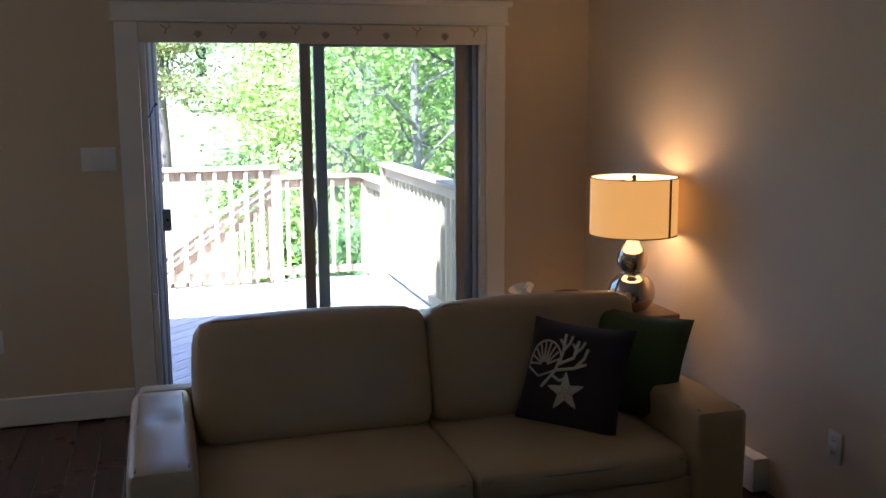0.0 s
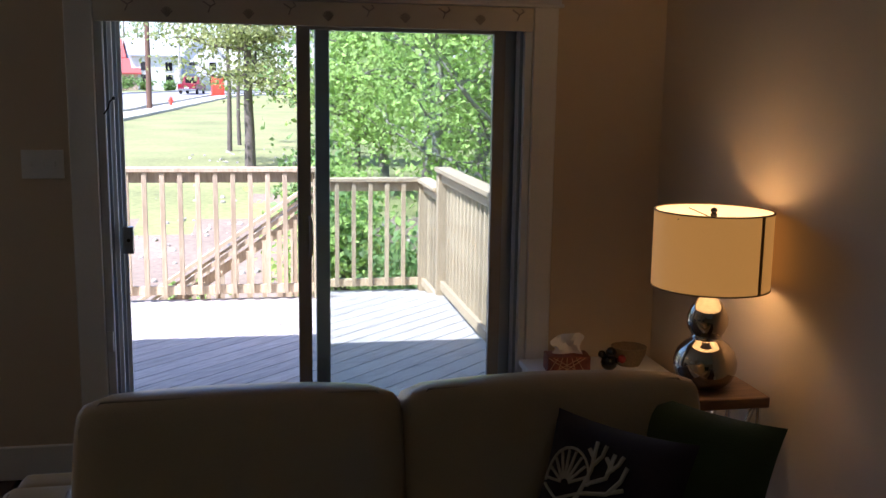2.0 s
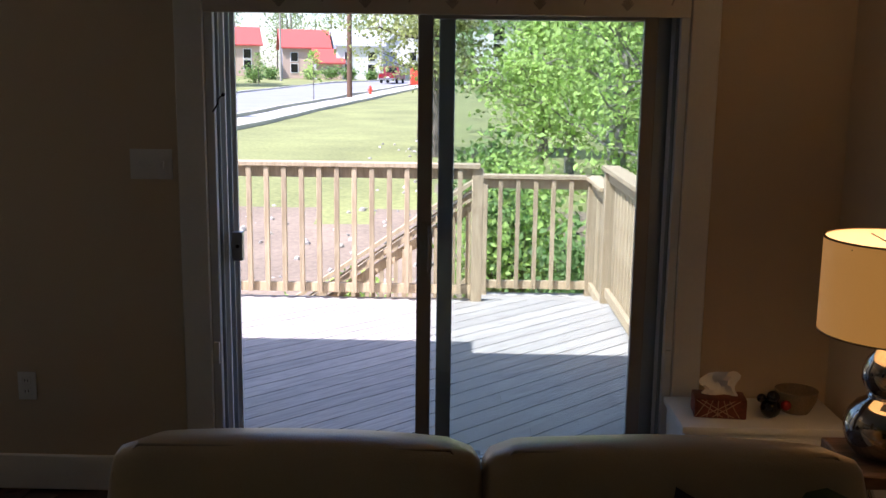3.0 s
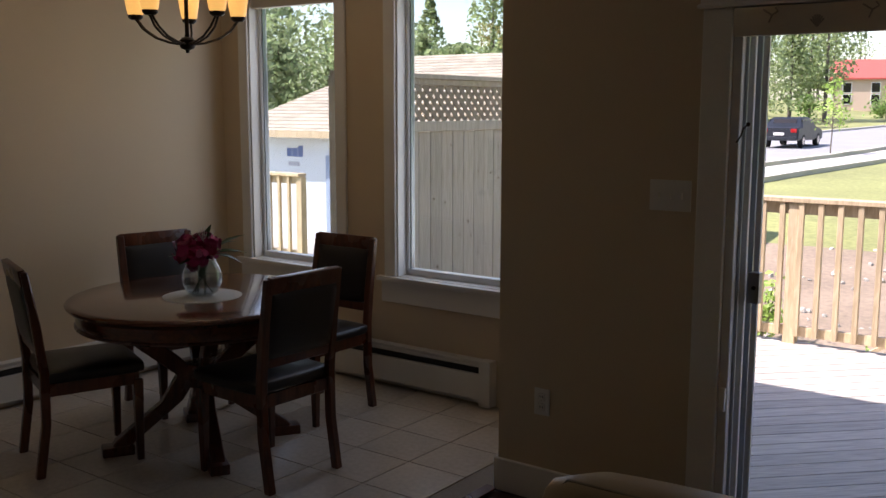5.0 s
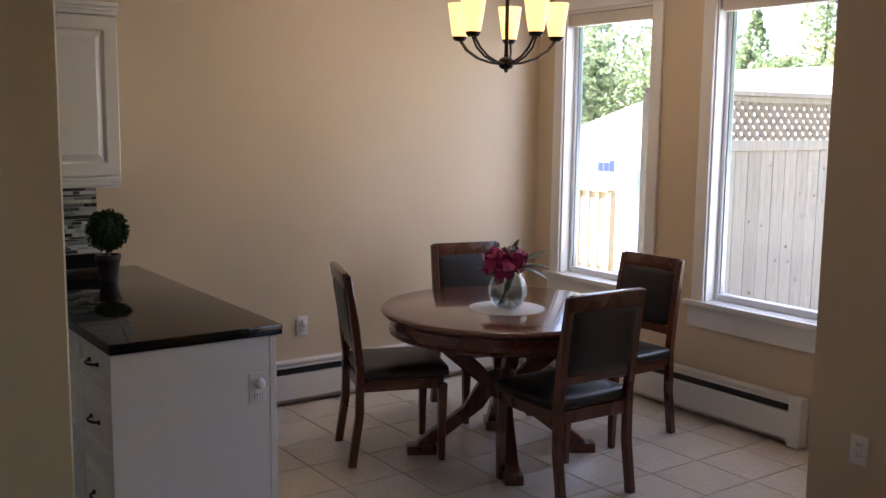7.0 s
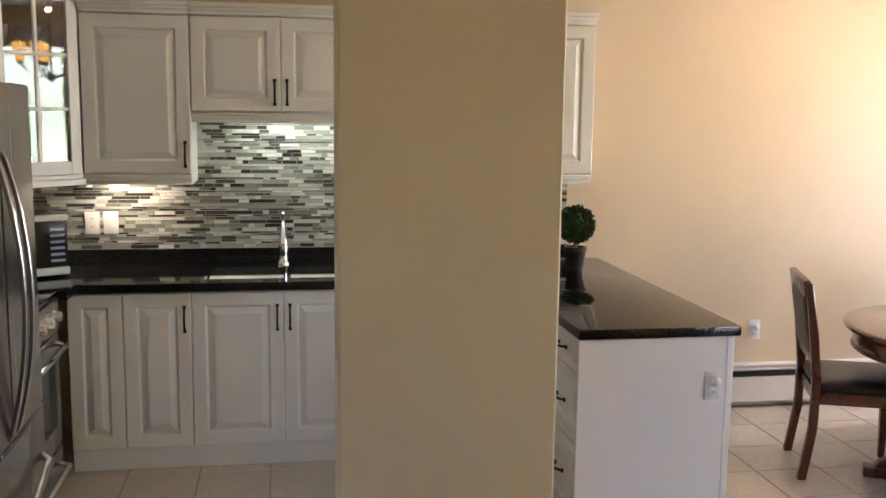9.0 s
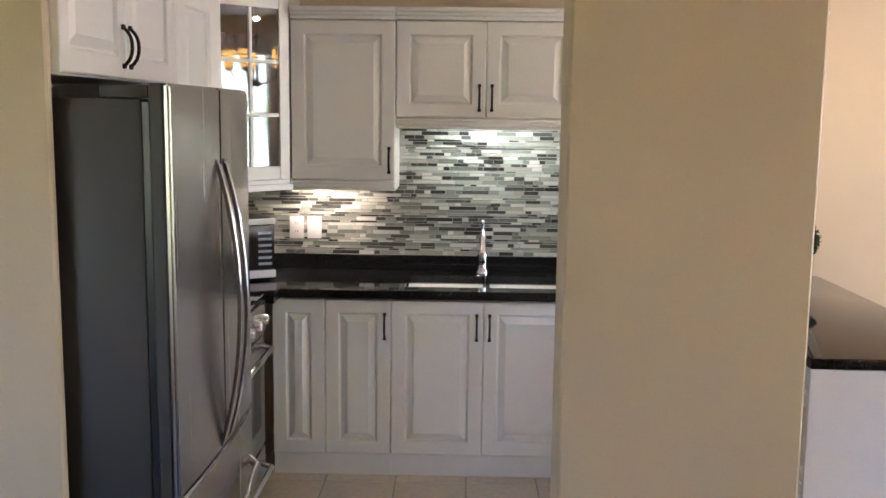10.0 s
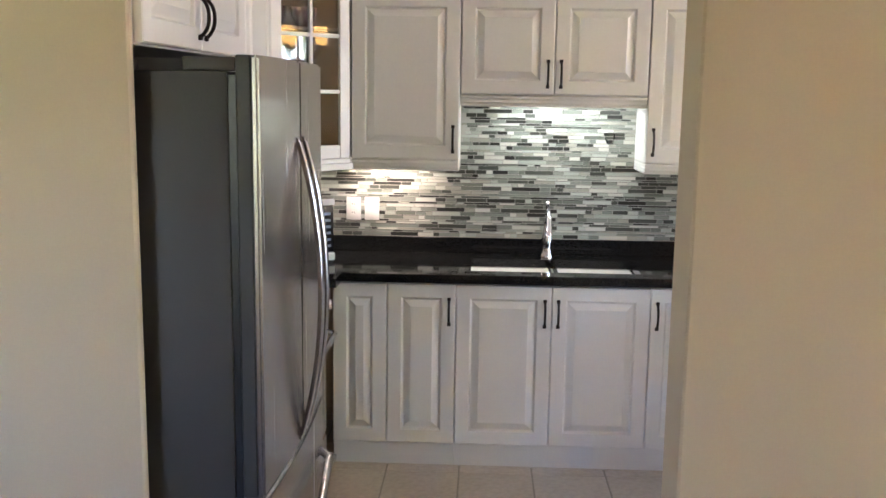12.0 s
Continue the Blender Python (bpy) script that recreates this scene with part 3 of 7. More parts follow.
def plate(name, at, axis, w, h, gangs, style, label):
    """A wall plate on a wall that faces axis: 'y' towards -y, 'x' towards +x, 'w' towards -x."""
    turn = {"y": 0, "x": 90, "w": -90}[axis]
    ob = thing(name, label, "wall plate", at, turn)
    part("cover", one(box, -w / 2, w / 2, -0.007, 0, -h / 2, h / 2, 0.003, 2), PLASTIC, ob)
    for g in range(gangs):
        cx = (g - (gangs - 1) / 2) * 0.046
        if style == "switch":
            part("switch_lever", one(box, cx - 0.005, cx + 0.005, -0.018, -0.007, -0.012, 0.012, 0.002), PLASTIC, ob)
        elif style == "night_light":
            part("socket", one(box, cx - 0.016, cx + 0.016, -0.010, -0.007, -0.045, -0.008, 0.003), PLASTIC, ob)
            bm = bmesh.new()
            ball(bm, (cx, -0.025, 0.02), 0.020, 2, (1, 1, 1.1))
            part("round_plug", bm, PLASTIC, ob, "round white plug-in")
            for s in (-0.006, 0.006):
                part("slot", one(box, cx + s - 0.001, cx + s + 0.001, -0.0115, -0.009, -0.030, -0.021), SLOT, ob)
        else:
            for zz in (-0.022, 0.022):
                part("socket", one(box, cx - 0.016, cx + 0.016, -0.010, -0.007, zz - 0.016, zz + 0.016, 0.004), PLASTIC, ob)
                for s in (-0.006, 0.006):
                    part("slot", one(box, cx + s - 0.0012, cx + s + 0.0012, -0.0115, -0.009, zz - 0.004, zz + 0.006), SLOT, ob)
    return ob


plate("light_switch", (0.412, WALL_N, 1.345), "y", 0.165, 0.117, 3, "switch", "white three-gang light switch plate on beige wall")
plate("wall_outlet", (-0.13, WALL_N, 0.44), "y", 0.074, 0.117, 1, "outlet", "white wall outlet between dining nook and door")
plate("wall_outlet", (WALL_E, 5.20, 0.345), "w", 0.074, 0.117, 1, "outlet", "white wall outlet beside the sofa")
plate("wall_outlet", (WALL_W, 6.61, 0.467), "x", 0.074, 0.117, 1, "night_light", "white wall outlet with a round plug in the dining corner")

# wide window behind the walker, never in view, added to let in fill daylight
w3 = thing("window_3", "unseen white framed window added for daylight from behind", "window", kind="structure")
for a, b, c, d in ((EW[0], EW[0] + 0.06, EW[2], EW[3]), (EW[1] - 0.06, EW[1], EW[2], EW[3]), (EW[0] + 0.06, EW[1] - 0.06, EW[2], EW[2] + 0.06), (EW[0] + 0.06, EW[1] - 0.06, EW[3] - 0.06, EW[3]), (1.07, 1.13, EW[2] + 0.06, EW[3] - 0.06)):
    part("window_frame", one(box, WALL_E + 0.03, WALL_E + 0.12, a, b, c, d, 0.004, 1), VINYL, w3)
g = part("pane", one(box, WALL_E + 0.07, WALL_E + 0.076, EW[0] + 0.055, EW[1] - 0.055, EW[2] + 0.055, EW[3] - 0.055), PANE, w3, "clear glass pane", smooth=0)
g.visible_shadow = False

# ---- baseboard heaters ----


def heater(name, m, length, label):
    """A hydronic baseboard heater along its x axis, its back at y 0, its front towards -y."""
    ob = thing(name, label, "heater")
    ob.matrix_basis = m
    part("front_panel", one(box, 0, length, -0.066, -0.056, 0.045, 0.195, 0.004, 1), HEATER, ob)
    part("back_plate", one(box, 0, length, -0.010, 0, 0.01, 0.27, 0.002, 1), HEATER, ob)
    part("top_hood", one(box, 0, length, -0.060, -0.010, 0.255, 0.27, 0.005, 2), HEATER, ob)
    part("damper", one(box, 0.06, length - 0.06, -0.058, -0.050, 0.232, 0.250, 0.003, 1), HEATER, ob)
    part("fin_element", one(box, 0.05, length - 0.05, -0.050, -0.012, 0.09, 0.15), SLOT, ob, "dark finned heating element")
    # dark bar in the outlet opening, coloured as the shade inside it
    part("gap_shade", one(box, 0.05, length - 0.05, -0.048, -0.010, 0.195, 0.225), SLOT, ob)
    for xx in (0, length - 0.075):
        part("end_cap", one(box, xx, xx + 0.075, -0.072, 0, 0.012, 0.275, 0.006, 2), HEATER, ob)
    return ob


heater("baseboard_heater", pose(WALL_W, 5.72, 0, 0, 0, 90), NOOK_N - 5.72 - 0.07, "white baseboard heater along the dining wall")
heater("baseboard_heater", pose(WALL_W + 0.08, NOOK_N, 0, 0, 0, 0), -0.997 - WALL_W - 0.08, "white baseboard heater under the dining windows")
heater("baseboard_heater", pose(WALL_E, 7.0, 0, 0, 0, -90) @ Matrix.Diagonal((1, 1, 0.55, 1)), 1.40, "white baseboard heater along the living room wall")

# ---- sofa ----
SX0, SX1, SY0, SY1 = 0.558, 2.70, 5.20, 6.20


def cushion(bm, x0, x1, y0, y1, z0, z1, puff=0.03, bevel=0.05, m=None, n=10):
    """A stuffed block: rounded edges and faces that swell towards their middle."""
    tmp = bmesh.new()
    box(tmp, x0, x1, y0, y1, z0, z1)
    bmesh.ops.subdivide_edges(tmp, edges=tmp.edges, cuts=n, use_grid_fill=True)
    c, h = Vector(((x0 + x1) / 2, (y0 + y1) / 2, (z0 + z1) / 2)), Vector(((x1 - x0) / 2, (y1 - y0) / 2, (z1 - z0) / 2))
    for v in tmp.verts:
        d = v.co - c
        inner = Vector([max(-(h[i] - bevel), min(h[i] - bevel, d[i])) for i in range(3)])
        out = d - inner
        d = inner + (out.normalized() * bevel if out.length > 1e-6 else out)
        u = [d[i] / h[i] for i in range(3)]
        for i in range(3):
            j, k = (i + 1) % 3, (i + 2) % 3
            sgn = 1 if u[i] > 0 else -1
            if abs(u[i]) > 0.6:
                d[i] += sgn * puff * max(0, 1 - u[j] ** 2) * max(0, 1 - u[k] ** 2) * min(1, (abs(u[i]) - 0.6) / 0.3)
        wob = noise.noise(v.co * 4.0) * 0.006
        v.co = c + d + d.normalized() * wob
    if m is not None:
        bmesh.ops.transform(tmp, matrix=m, verts=tmp.verts)
    me = bpy.data.meshes.new("tmp")
    tmp.to_mesh(me)
    tmp.free()
    bm.from_mesh(me)
    bpy.data.meshes.remove(me)


sofa = thing("sofa", "cream leather two-seat sofa facing into the living room", "sofa")
for a0, a1, side in ((SX0, SX0 + 0.215, "arm"), (SX1 - 0.215, SX1, "arm")):
    bm = bmesh.new()
    cushion(bm, a0, a1, SY0, SY1 - 0.12, 0.10, 0.535, 0.008, 0.035, n=14)
    if a0 == SX0:
        for v in bm.verts:
            if v.co.z > 0.50:
                d2 = ((v.co.x - a0 - 0.12) / 0.07) ** 2 + ((v.co.y - SY0 - 0.50) / 0.06) ** 2
                v.co.z -= 0.02 * math.exp(-d2)
    arm = part("arm", bm, LEATHER, sofa)
    bm = bmesh.new()
    for xx in (a0 + 0.028, a1 - 0.028):
        tube(bm, [(xx, SY0 + 0.03, 0.530), (xx, SY1 - 0.2, 0.534)], 0.004, 6)
    part("seam", bm, PIPING, arm)
mid = 1.675
for a0, a1 in ((SX0 + 0.215, mid), (mid, SX1 - 0.215)):
    bm = bmesh.new()
    cushion(bm, a0 + 0.003, a1 - 0.003, SY0 + 0.02, SY1 - 0.30, 0.27, 0.395, 0.018, 0.045)
    seat = part("seat_cushion", bm, LEATHER, sofa)
    bm = bmesh.new()
    tube(bm, [(a0 + 0.04, SY0 + 0.026, 0.36), ((a0 + a1) / 2, SY0 + 0.006, 0.365), (a1 - 0.04, SY0 + 0.026, 0.36)], 0.004, 6)
    part("seam", bm, PIPING, seat)
    lean = Matrix.Translation((0, SY1 - 0.36, 0.43)) @ pose(0, 0, 0, -17) @ Matrix.Translation((0, -(SY1 - 0.36), -0.43))
    b0 = a0 + 0.020 if a0 < mid else a0 + 0.004
    b1 = a1 - 0.004 if a0 < mid else a1 + 0.085
    bm = bmesh.new()
    cushion(bm, b0 + 0.003, b1, SY1 - 0.47, SY1 - 0.165, 0.37, 0.838, 0.022, 0.065, lean)
    back = part("back_cushion", bm, LEATHER, sofa)
    bm = bmesh.new()
    pts = [lean @ Vector(p) for p in ((b0 + 0.02, SY1 - 0.445, 0.42), (b0 + 0.018, SY1 - 0.445, 0.757), (b0 + 0.07, SY1 - 0.445, 0.824), (b1 - 0.07, SY1 - 0.445, 0.824), (b1 - 0.018, SY1 - 0.445, 0.757), (b1 - 0.02, SY1 - 0.445, 0.46))]
    tube(bm, pts, 0.004, 6)
    part("seam", bm, PIPING, back)
part("base", one(box, SX0 + 0.2, SX1 - 0.2, SY0 + 0.03, SY1 - 0.1, 0.09, 0.285, 0.01), LEATHER, sofa)
part("back_frame", one(box, SX0 + 0.02, SX1 - 0.02, SY1 - 0.115, SY1, 0.09, 0.52, 0.03, 3), LEATHER, sofa)
for xx in (SX0 + 0.06, SX1 - 0.06):
    for yy in (SY0 + 0.06, SY1 - 0.06):
        part("foot", one(cyl, (xx, yy, 0.0), (xx, yy, 0.10), 0.022, 0.028), CHROME, sofa, "short metal foot")


def pillow_mesh(bm, w, h, t, n=14):
    grid = {}
    for s in (1, -1):
        for i in range(n + 1):
            for j in range(n + 1):
                u, v = 2 * i / n - 1, 2 * j / n - 1
                if s == -1 and (i in (0, n) or j in (0, n)):
                    grid[s, i, j] = grid[1, i, j]
                    continue
                pinch = 1 - 0.07 * (1 - u * u) * abs(v) ** 3
                pinch2 = 1 - 0.07 * (1 - v * v) * abs(u) ** 3
                thick = t * ((1 - u ** 4) * (1 - v ** 4)) ** 0.55 * (1 + 0.10 * noise.noise((u * 2 + s, v * 2, t * 9)))
                grid[s, i, j] = bm.verts.new((u * w / 2 * pinch2, -s * thick / 2, v * h / 2 * pinch))
        for i in range(n):
            for j in range(n):
                q = (grid[s, i, j], grid[s, i + 1, j], grid[s, i + 1, j + 1], grid[s, i, j + 1])
                bm.faces.new(q if s == 1 else q[::-1])


def pillow_front(u, v, w, h, t):
    thick = t * ((1 - u ** 4) * (1 - v ** 4)) ** 0.55 * (1 + 0.10 * noise.noise((u * 2 + 1, v * 2, t * 9)))
    return Vector((u * w / 2 * (1 - 0.07 * (1 - v * v) * abs(u) ** 3), -thick / 2 - 0.002, v * h / 2 * (1 - 0.07 * (1 - u * u) * abs(v) ** 3)))


green = thing("throw_pillow", "green cloth throw pillow leaning in the sofa corner", "pillow")
green.matrix_basis = pose(2.475, 5.70, 0.585, -20, 2, -52)
bm = bmesh.new()
pillow_mesh(bm, 0.46, 0.43, 0.13)
part("cover", bm, GREENCLOTH, green)
dark = thing("throw_pillow", "dark plum throw pillow with cream embroidered shell, coral and starfish", "pillow")
dark.matrix_basis = pose(2.19, 5.605, 0.578, -24, 1, -49)
PW, PH, PT = 0.43, 0.43, 0.13
bm = bmesh.new()
pillow_mesh(bm, PW, PH, PT)
part("cover", bm, DARKCLOTH, dark)


def stitch(name, lines, r=0.0042):
    bm = bmesh.new()
    for line in lines:
        pts = []
        for (u0, v0), (u1, v1) in zip(line, line[1:]):
            for k in range(4):
                pts.append(pillow_front(u0 + (u1 - u0) * k / 4, v0 + (v1 - v0) * k / 4, PW, PH, PT))
        pts.append(pillow_front(*line[-1], PW, PH, PT))
        tube(bm, pts, r, 6)
    part(name, bm, EMBROIDERY, dark, "cream embroidery")


fan = []
for k in range(9):
    a = radians(20 + 20 * k)
    c = (-0.48, 0.10)
    fan.append([(c[0] + 0.06 * math.cos(a), c[1] + 0.05 * math.sin(a)), (c[0] + 0.30 * math.cos(a), c[1] + 0.42 * math.sin(a))])
rim = [(-0.48 + 0.33 * math.cos(radians(a)), 0.10 + 0.45 * math.sin(radians(a))) for a in range(5, 200, 15)]
stitch("shell", fan + [rim, [(-0.80, 0.02), (-0.55, -0.12), (-0.20, 0.05)]])
stitch("coral", [[(-0.45, -0.30), (-0.25, 0.0), (-0.16, 0.35), (-0.18, 0.72)], [(-0.16, 0.40), (-0.06, 0.55), (-0.04, 0.70)], [(-0.20, 0.15), (0.06, 0.30), (0.10, 0.62)], [(0.06, 0.36), (0.18, 0.50), (0.22, 0.62)],
                 [(-0.24, 0.03), (0.12, 0.12), (0.26, 0.32), (0.30, 0.50)], [(0.14, 0.14), (0.32, 0.22)], [(-0.17, 0.5), (-0.26, 0.6)], [(-0.30, -0.06), (-0.12, -0.14), (0.02, -0.08)], [(0.08, 0.45), (0.0, 0.55)]], 0.006)
star = []
sc = (0.03, -0.32)
for k in range(5):
    a = radians(90 + 72 * k + 8)
    tip = (sc[0] + 0.34 * math.cos(a), sc[1] + 0.34 * math.sin(a))
    l1, r1 = (sc[0] + 0.12 * math.cos(a + 0.62), sc[1] + 0.12 * math.sin(a + 0.62)), (sc[0] + 0.12 * math.cos(a - 0.62), sc[1] + 0.12 * math.sin(a - 0.62))
    star += [[l1, tip, r1], [sc, tip], [(sc[0] + 0.06 * math.cos(a + 0.62), sc[1] + 0.06 * math.sin(a + 0.62)), (sc[0] + 0.24 * math.cos(a), sc[1] + 0.24 * math.sin(a))], [(sc[0] + 0.06 * math.cos(a - 0.62), sc[1] + 0.06 * math.sin(a - 0.62)), (sc[0] + 0.24 * math.cos(a), sc[1] + 0.24 * math.sin(a))]]
stitch("starfish", star, 0.0045)

# ---- side table, lamp, white chest and the things on it ----
LX, LY, LZ = 2.85, 6.42, 0.622
st = thing("side_table", "small side table with wooden top and crossed chrome legs", "side table")
part("tabletop", one(box, 2.73, 3.03, 6.27, 6.57, LZ - 0.04, LZ, 0.004, 1), TABLETOP2, st)
for yy in (6.31, 6.535):
    bm = bmesh.new()
    for a, b in (((2.77, yy, LZ - 0.04), (3.00, yy, 0.0)), ((3.00, yy + 0.012, LZ - 0.04), (2.77, yy + 0.012, 0.0))):
        cyl(bm, a, b, 0.009)
    part("crossed_leg", bm, CHROME, st)
for xx in (2.765, 3.01):
    for yy in (6.31, 6.535):
        part("leg", one(cyl, (xx, yy, 0), (xx, yy, LZ - 0.04), 0.009), CHROME, st)

tl = thing("table_lamp", "lit table lamp, smoked mirror gourd base, cream drum shade", "lamp", (LX, LY, LZ))
prof = [(0.0, 0.0), (0.055, 0.0), (0.075, 0.01), (0.098, 0.035), (0.112, 0.07), (0.113, 0.10), (0.102, 0.135), (0.080, 0.162), (0.055, 0.178), (0.050, 0.186), (0.056, 0.194), (0.068, 0.21), (0.078, 0.235), (0.078, 0.26), (0.066, 0.292), (0.044, 0.32), (0.026, 0.342), (0.020, 0.365), (0.020, 0.375), (0.0, 0.376)]
prof = [(r * ((0.99 if z < 0.19 else 0.93) if r > 0.03 else 1.0), z) for r, z in prof]
part("gourd_base", one(lathe, prof, seg=40), MERCURY, tl, "smoked mirror glass gourd")
part("neck_ring", one(lathe, [(0.048, 0.180), (0.055, 0.183), (0.055, 0.189), (0.048, 0.192)], seg=32), CHROME, tl)
part("stem", one(cyl, (0, 0, 0.37), (0, 0, 0.625), 0.006), BRONZE, tl)
SB, ST_, SR = 0.372, 0.640, 0.205
part("shade", one(lathe, [(SR, SB), (SR, ST_)], seg=64), SHADECLOTH, tl, "cream linen drum shade with a brown stripe")
part("shade_lining", one(lathe, [(SR - 0.003, ST_ - 0.001), (SR - 0.003, SB + 0.001)], seg=64), SHADEIN, tl)
bm = bmesh.new()
lathe(bm, [(SR - 0.004, ST_ - 0.002), (SR + 0.002, ST_ - 0.002), (SR + 0.002, ST_ + 0.003), (SR - 0.004, ST_ + 0.003)], seg=64)
part("shade_rim", bm, WICKER, tl)
bm = bmesh.new()
lathe(bm, [(SR - 0.004, SB - 0.003), (SR + 0.002, SB - 0.003), (SR + 0.002, SB + 0.002), (SR - 0.004, SB + 0.002)], seg=64)
part("shade_rim", bm, WICKER, tl)
bm = bmesh.new()
for k in range(3):
    a = radians(90 + 120 * k)
    cyl(bm, (0, 0, 0.612), (SR * math.cos(a), SR * math.sin(a), 0.625), 0.0022, seg=6)
part("spider", bm, BRONZE, tl)
part("finial", one(lathe, [(0.0, 0.652), (0.010, 0.648), (0.013, 0.640), (0.008, 0.632), (0.012, 0.628), (0.010, 0.612), (0.0, 0.610)], seg=16), BRONZE, tl)
a0 = radians(-64)
bm = bmesh.new()
vs = []
for k in range(5):
    a = a0 + (k - 2) * 0.022
    vs.append((bm.verts.new(((SR + 0.0015) * math.cos(a), (SR + 0.0015) * math.sin(a), SB + 0.002)), bm.verts.new(((SR + 0.0015) * math.cos(a), (SR + 0.0015) * math.sin(a), ST_ - 0.002))))
for p, q in zip(vs, vs[1:]):
    bm.faces.new((p[0], q[0], q[1], p[1]))
part("shade_stripe", bm, WICKER, tl, "brown overlap stripe")
bm = bmesh.new()
ball(bm, (0, 0, 0.50), 0.028, 2, (1, 1, 1.25))
part("bulb", bm, material("warm_bulb", (0.9, 0.8, 0.6), 0.4, emit=(1.0, 0.6, 0.25, 12.0)), tl, "glowing bulb")
lamp("table_lamp_light", "POINT", (LX, LY, LZ + 0.50), LAMP_W, (1.0, 0.62, 0.23), 0.045)

chest = thing("white_chest", "low white painted chest beside the sliding door", "chest")
part("body", one(box, 2.445, 3.035, 7.10, 7.425, 0.0, 0.425, 0.006), TRIM, chest)
part("top", one(box, 2.43, 3.045, 7.085, 7.43, 0.426, 0.455, 0.008), TRIM, chest)
for k in range(2):
    d = part("drawer_front", one(box, 2.475, 3.005, 7.090, 7.0995, 0.05 + 0.185 * k, 0.225 + 0.185 * k, 0.004), TRIM, chest)
    part("knob", one(cyl, (2.74, 7.075, 0.137 + 0.185 * k), (2.74, 7.09, 0.137 + 0.185 * k), 0.012), CHROME, d)
tb = thing("tissue_box", "red-brown patterned tissue box with a white tissue", "tissue box", (2.595, 7.23, 0.455), -6)
part("box_body", one(box, -0.095, 0.095, -0.055, 0.055, 0, 0.075, 0.006), REDBOX, tb)
bm = bmesh.new()
for k in range(9):
    a, b = -0.09 + 0.02 * k, -0.09 + 0.02 * ((k * 5 + 2) % 9)
    tube(bm, [(a, -0.0565, 0.005), (b, -0.0565, 0.07)], 0.0016, 5)
part("wicker_pattern", bm, LATTICEWOOD, tb)
bm = bmesh.new()
tv = []
for i in range(9):
    row = []
    for j in range(7):
        u, v = i / 8 - 0.5, j / 6
        row.append(bm.verts.new((u * (0.115 + 0.03 * v) + 0.01 * math.sin(7 * v + 3 * u), 0.022 * math.sin(9 * u + 4 * v) * (0.4 + v), 0.07 + v * (0.085 + 0.02 * math.sin(5 * u + 1)))))
    tv.append(row)
for i in range(8):
    for j in range(6):
        bm.faces.new((tv[i][j], tv[i + 1][j], tv[i + 1][j + 1], tv[i][j + 1]))
part("tissue", bm, PAPER, tb, "crumpled white tissue")
orn = thing("ornament", "small glossy black and dark red ornament", "ornament", (2.78, 7.20, 0.455))
for p, r, mt, nm in (((0, 0, 0.038), 0.038, BLACKGLASS, "body"), ((0.0, -0.02, 0.088), 0.024, BLACKGLASS, "knob"), ((0.05, -0.02, 0.055), 0.020, REDGLOSS, "bead"), ((-0.035, 0, 0.075), 0.018, BLACKGLASS, "knob")):
    bm = bmesh.new()
    ball(bm, p, r, 2)
    part(nm, bm, mt, orn)
dish = thing("wicker_dish", "small round wicker dish", "dish", (2.90, 7.28, 0.455))
part("bowl", one(lathe, [(0.0, 0.002), (0.05, 0.0), (0.075, 0.05), (0.08, 0.085), (0.074, 0.085), (0.068, 0.05), (0.045, 0.008), (0.0, 0.008)], seg=24), WICKER, dish)

# ---- dining table and chairs ----
TX, TY = TABLE_AT
table = thing("dining_table", "round dark cherry pedestal dining table", "table", (TX, TY, 0))
part("tabletop", one(lathe, [(0.0, 0.762), (0.600, 0.762), (0.615, 0.757), (0.622, 0.748), (0.618, 0.738), (0.606, 0.732), (0.600, 0.722), (0.590, 0.716), (0.0, 0.714)], seg=72), TABLEWOOD, table)
part("apron", one(lathe, [(0.575, 0.716), (0.575, 0.648), (0.570, 0.640), (0.550, 0.640), (0.550, 0.716)], seg=72), TABLEWOOD, table)
part("edge_bead", one(lathe, [(0.575, 0.655), (0.582, 0.650), (0.582, 0.644), (0.575, 0.638)], seg=72), CHAIRWOOD, table)
part("hub", one(box, -0.07, 0.07, -0.07, 0.07, 0.30, 0.42, 0.01, 2, pose(0, 0, 0, 0, 0, 14)), CHAIRWOOD, table)
part("top_plate", one(box, -0.30, 0.30, -0.30, 0.30, 0.695, 0.714, 0.004, 1, pose(0, 0, 0, 0, 0, 14)), CHAIRWOOD, table)
for a in (-120, -31, 58, 148):
    m = pose(0, 0, 0, 0, 0, a)
    bm = bmesh.new()
    prism(bm, [(0.36, 0.70), (0.47, 0.70), (0.30, 0.52), (0.12, 0.37), (0.20, 0.24), (0.42, 0.075), (0.47, 0.0), (0.36, 0.0), (0.34, 0.055), (0.10, 0.24), (0.02, 0.36), (0.10, 0.45), (0.22, 0.56)], 0.065, m @ Matrix.Translation((0, -0.0325, 0)))
    es = [e for e in bm.edges]
    bmesh.ops.bevel(bm, geom=es, offset=0.006, segments=1, affect="EDGES")
    leg = part("leg", bm, CHAIRWOOD, table)
    part("foot_block", one(box, 0.335, 0.485, -0.045, 0.045, 0.0, 0.05, 0.008, 2, m), CHAIRWOOD, leg)


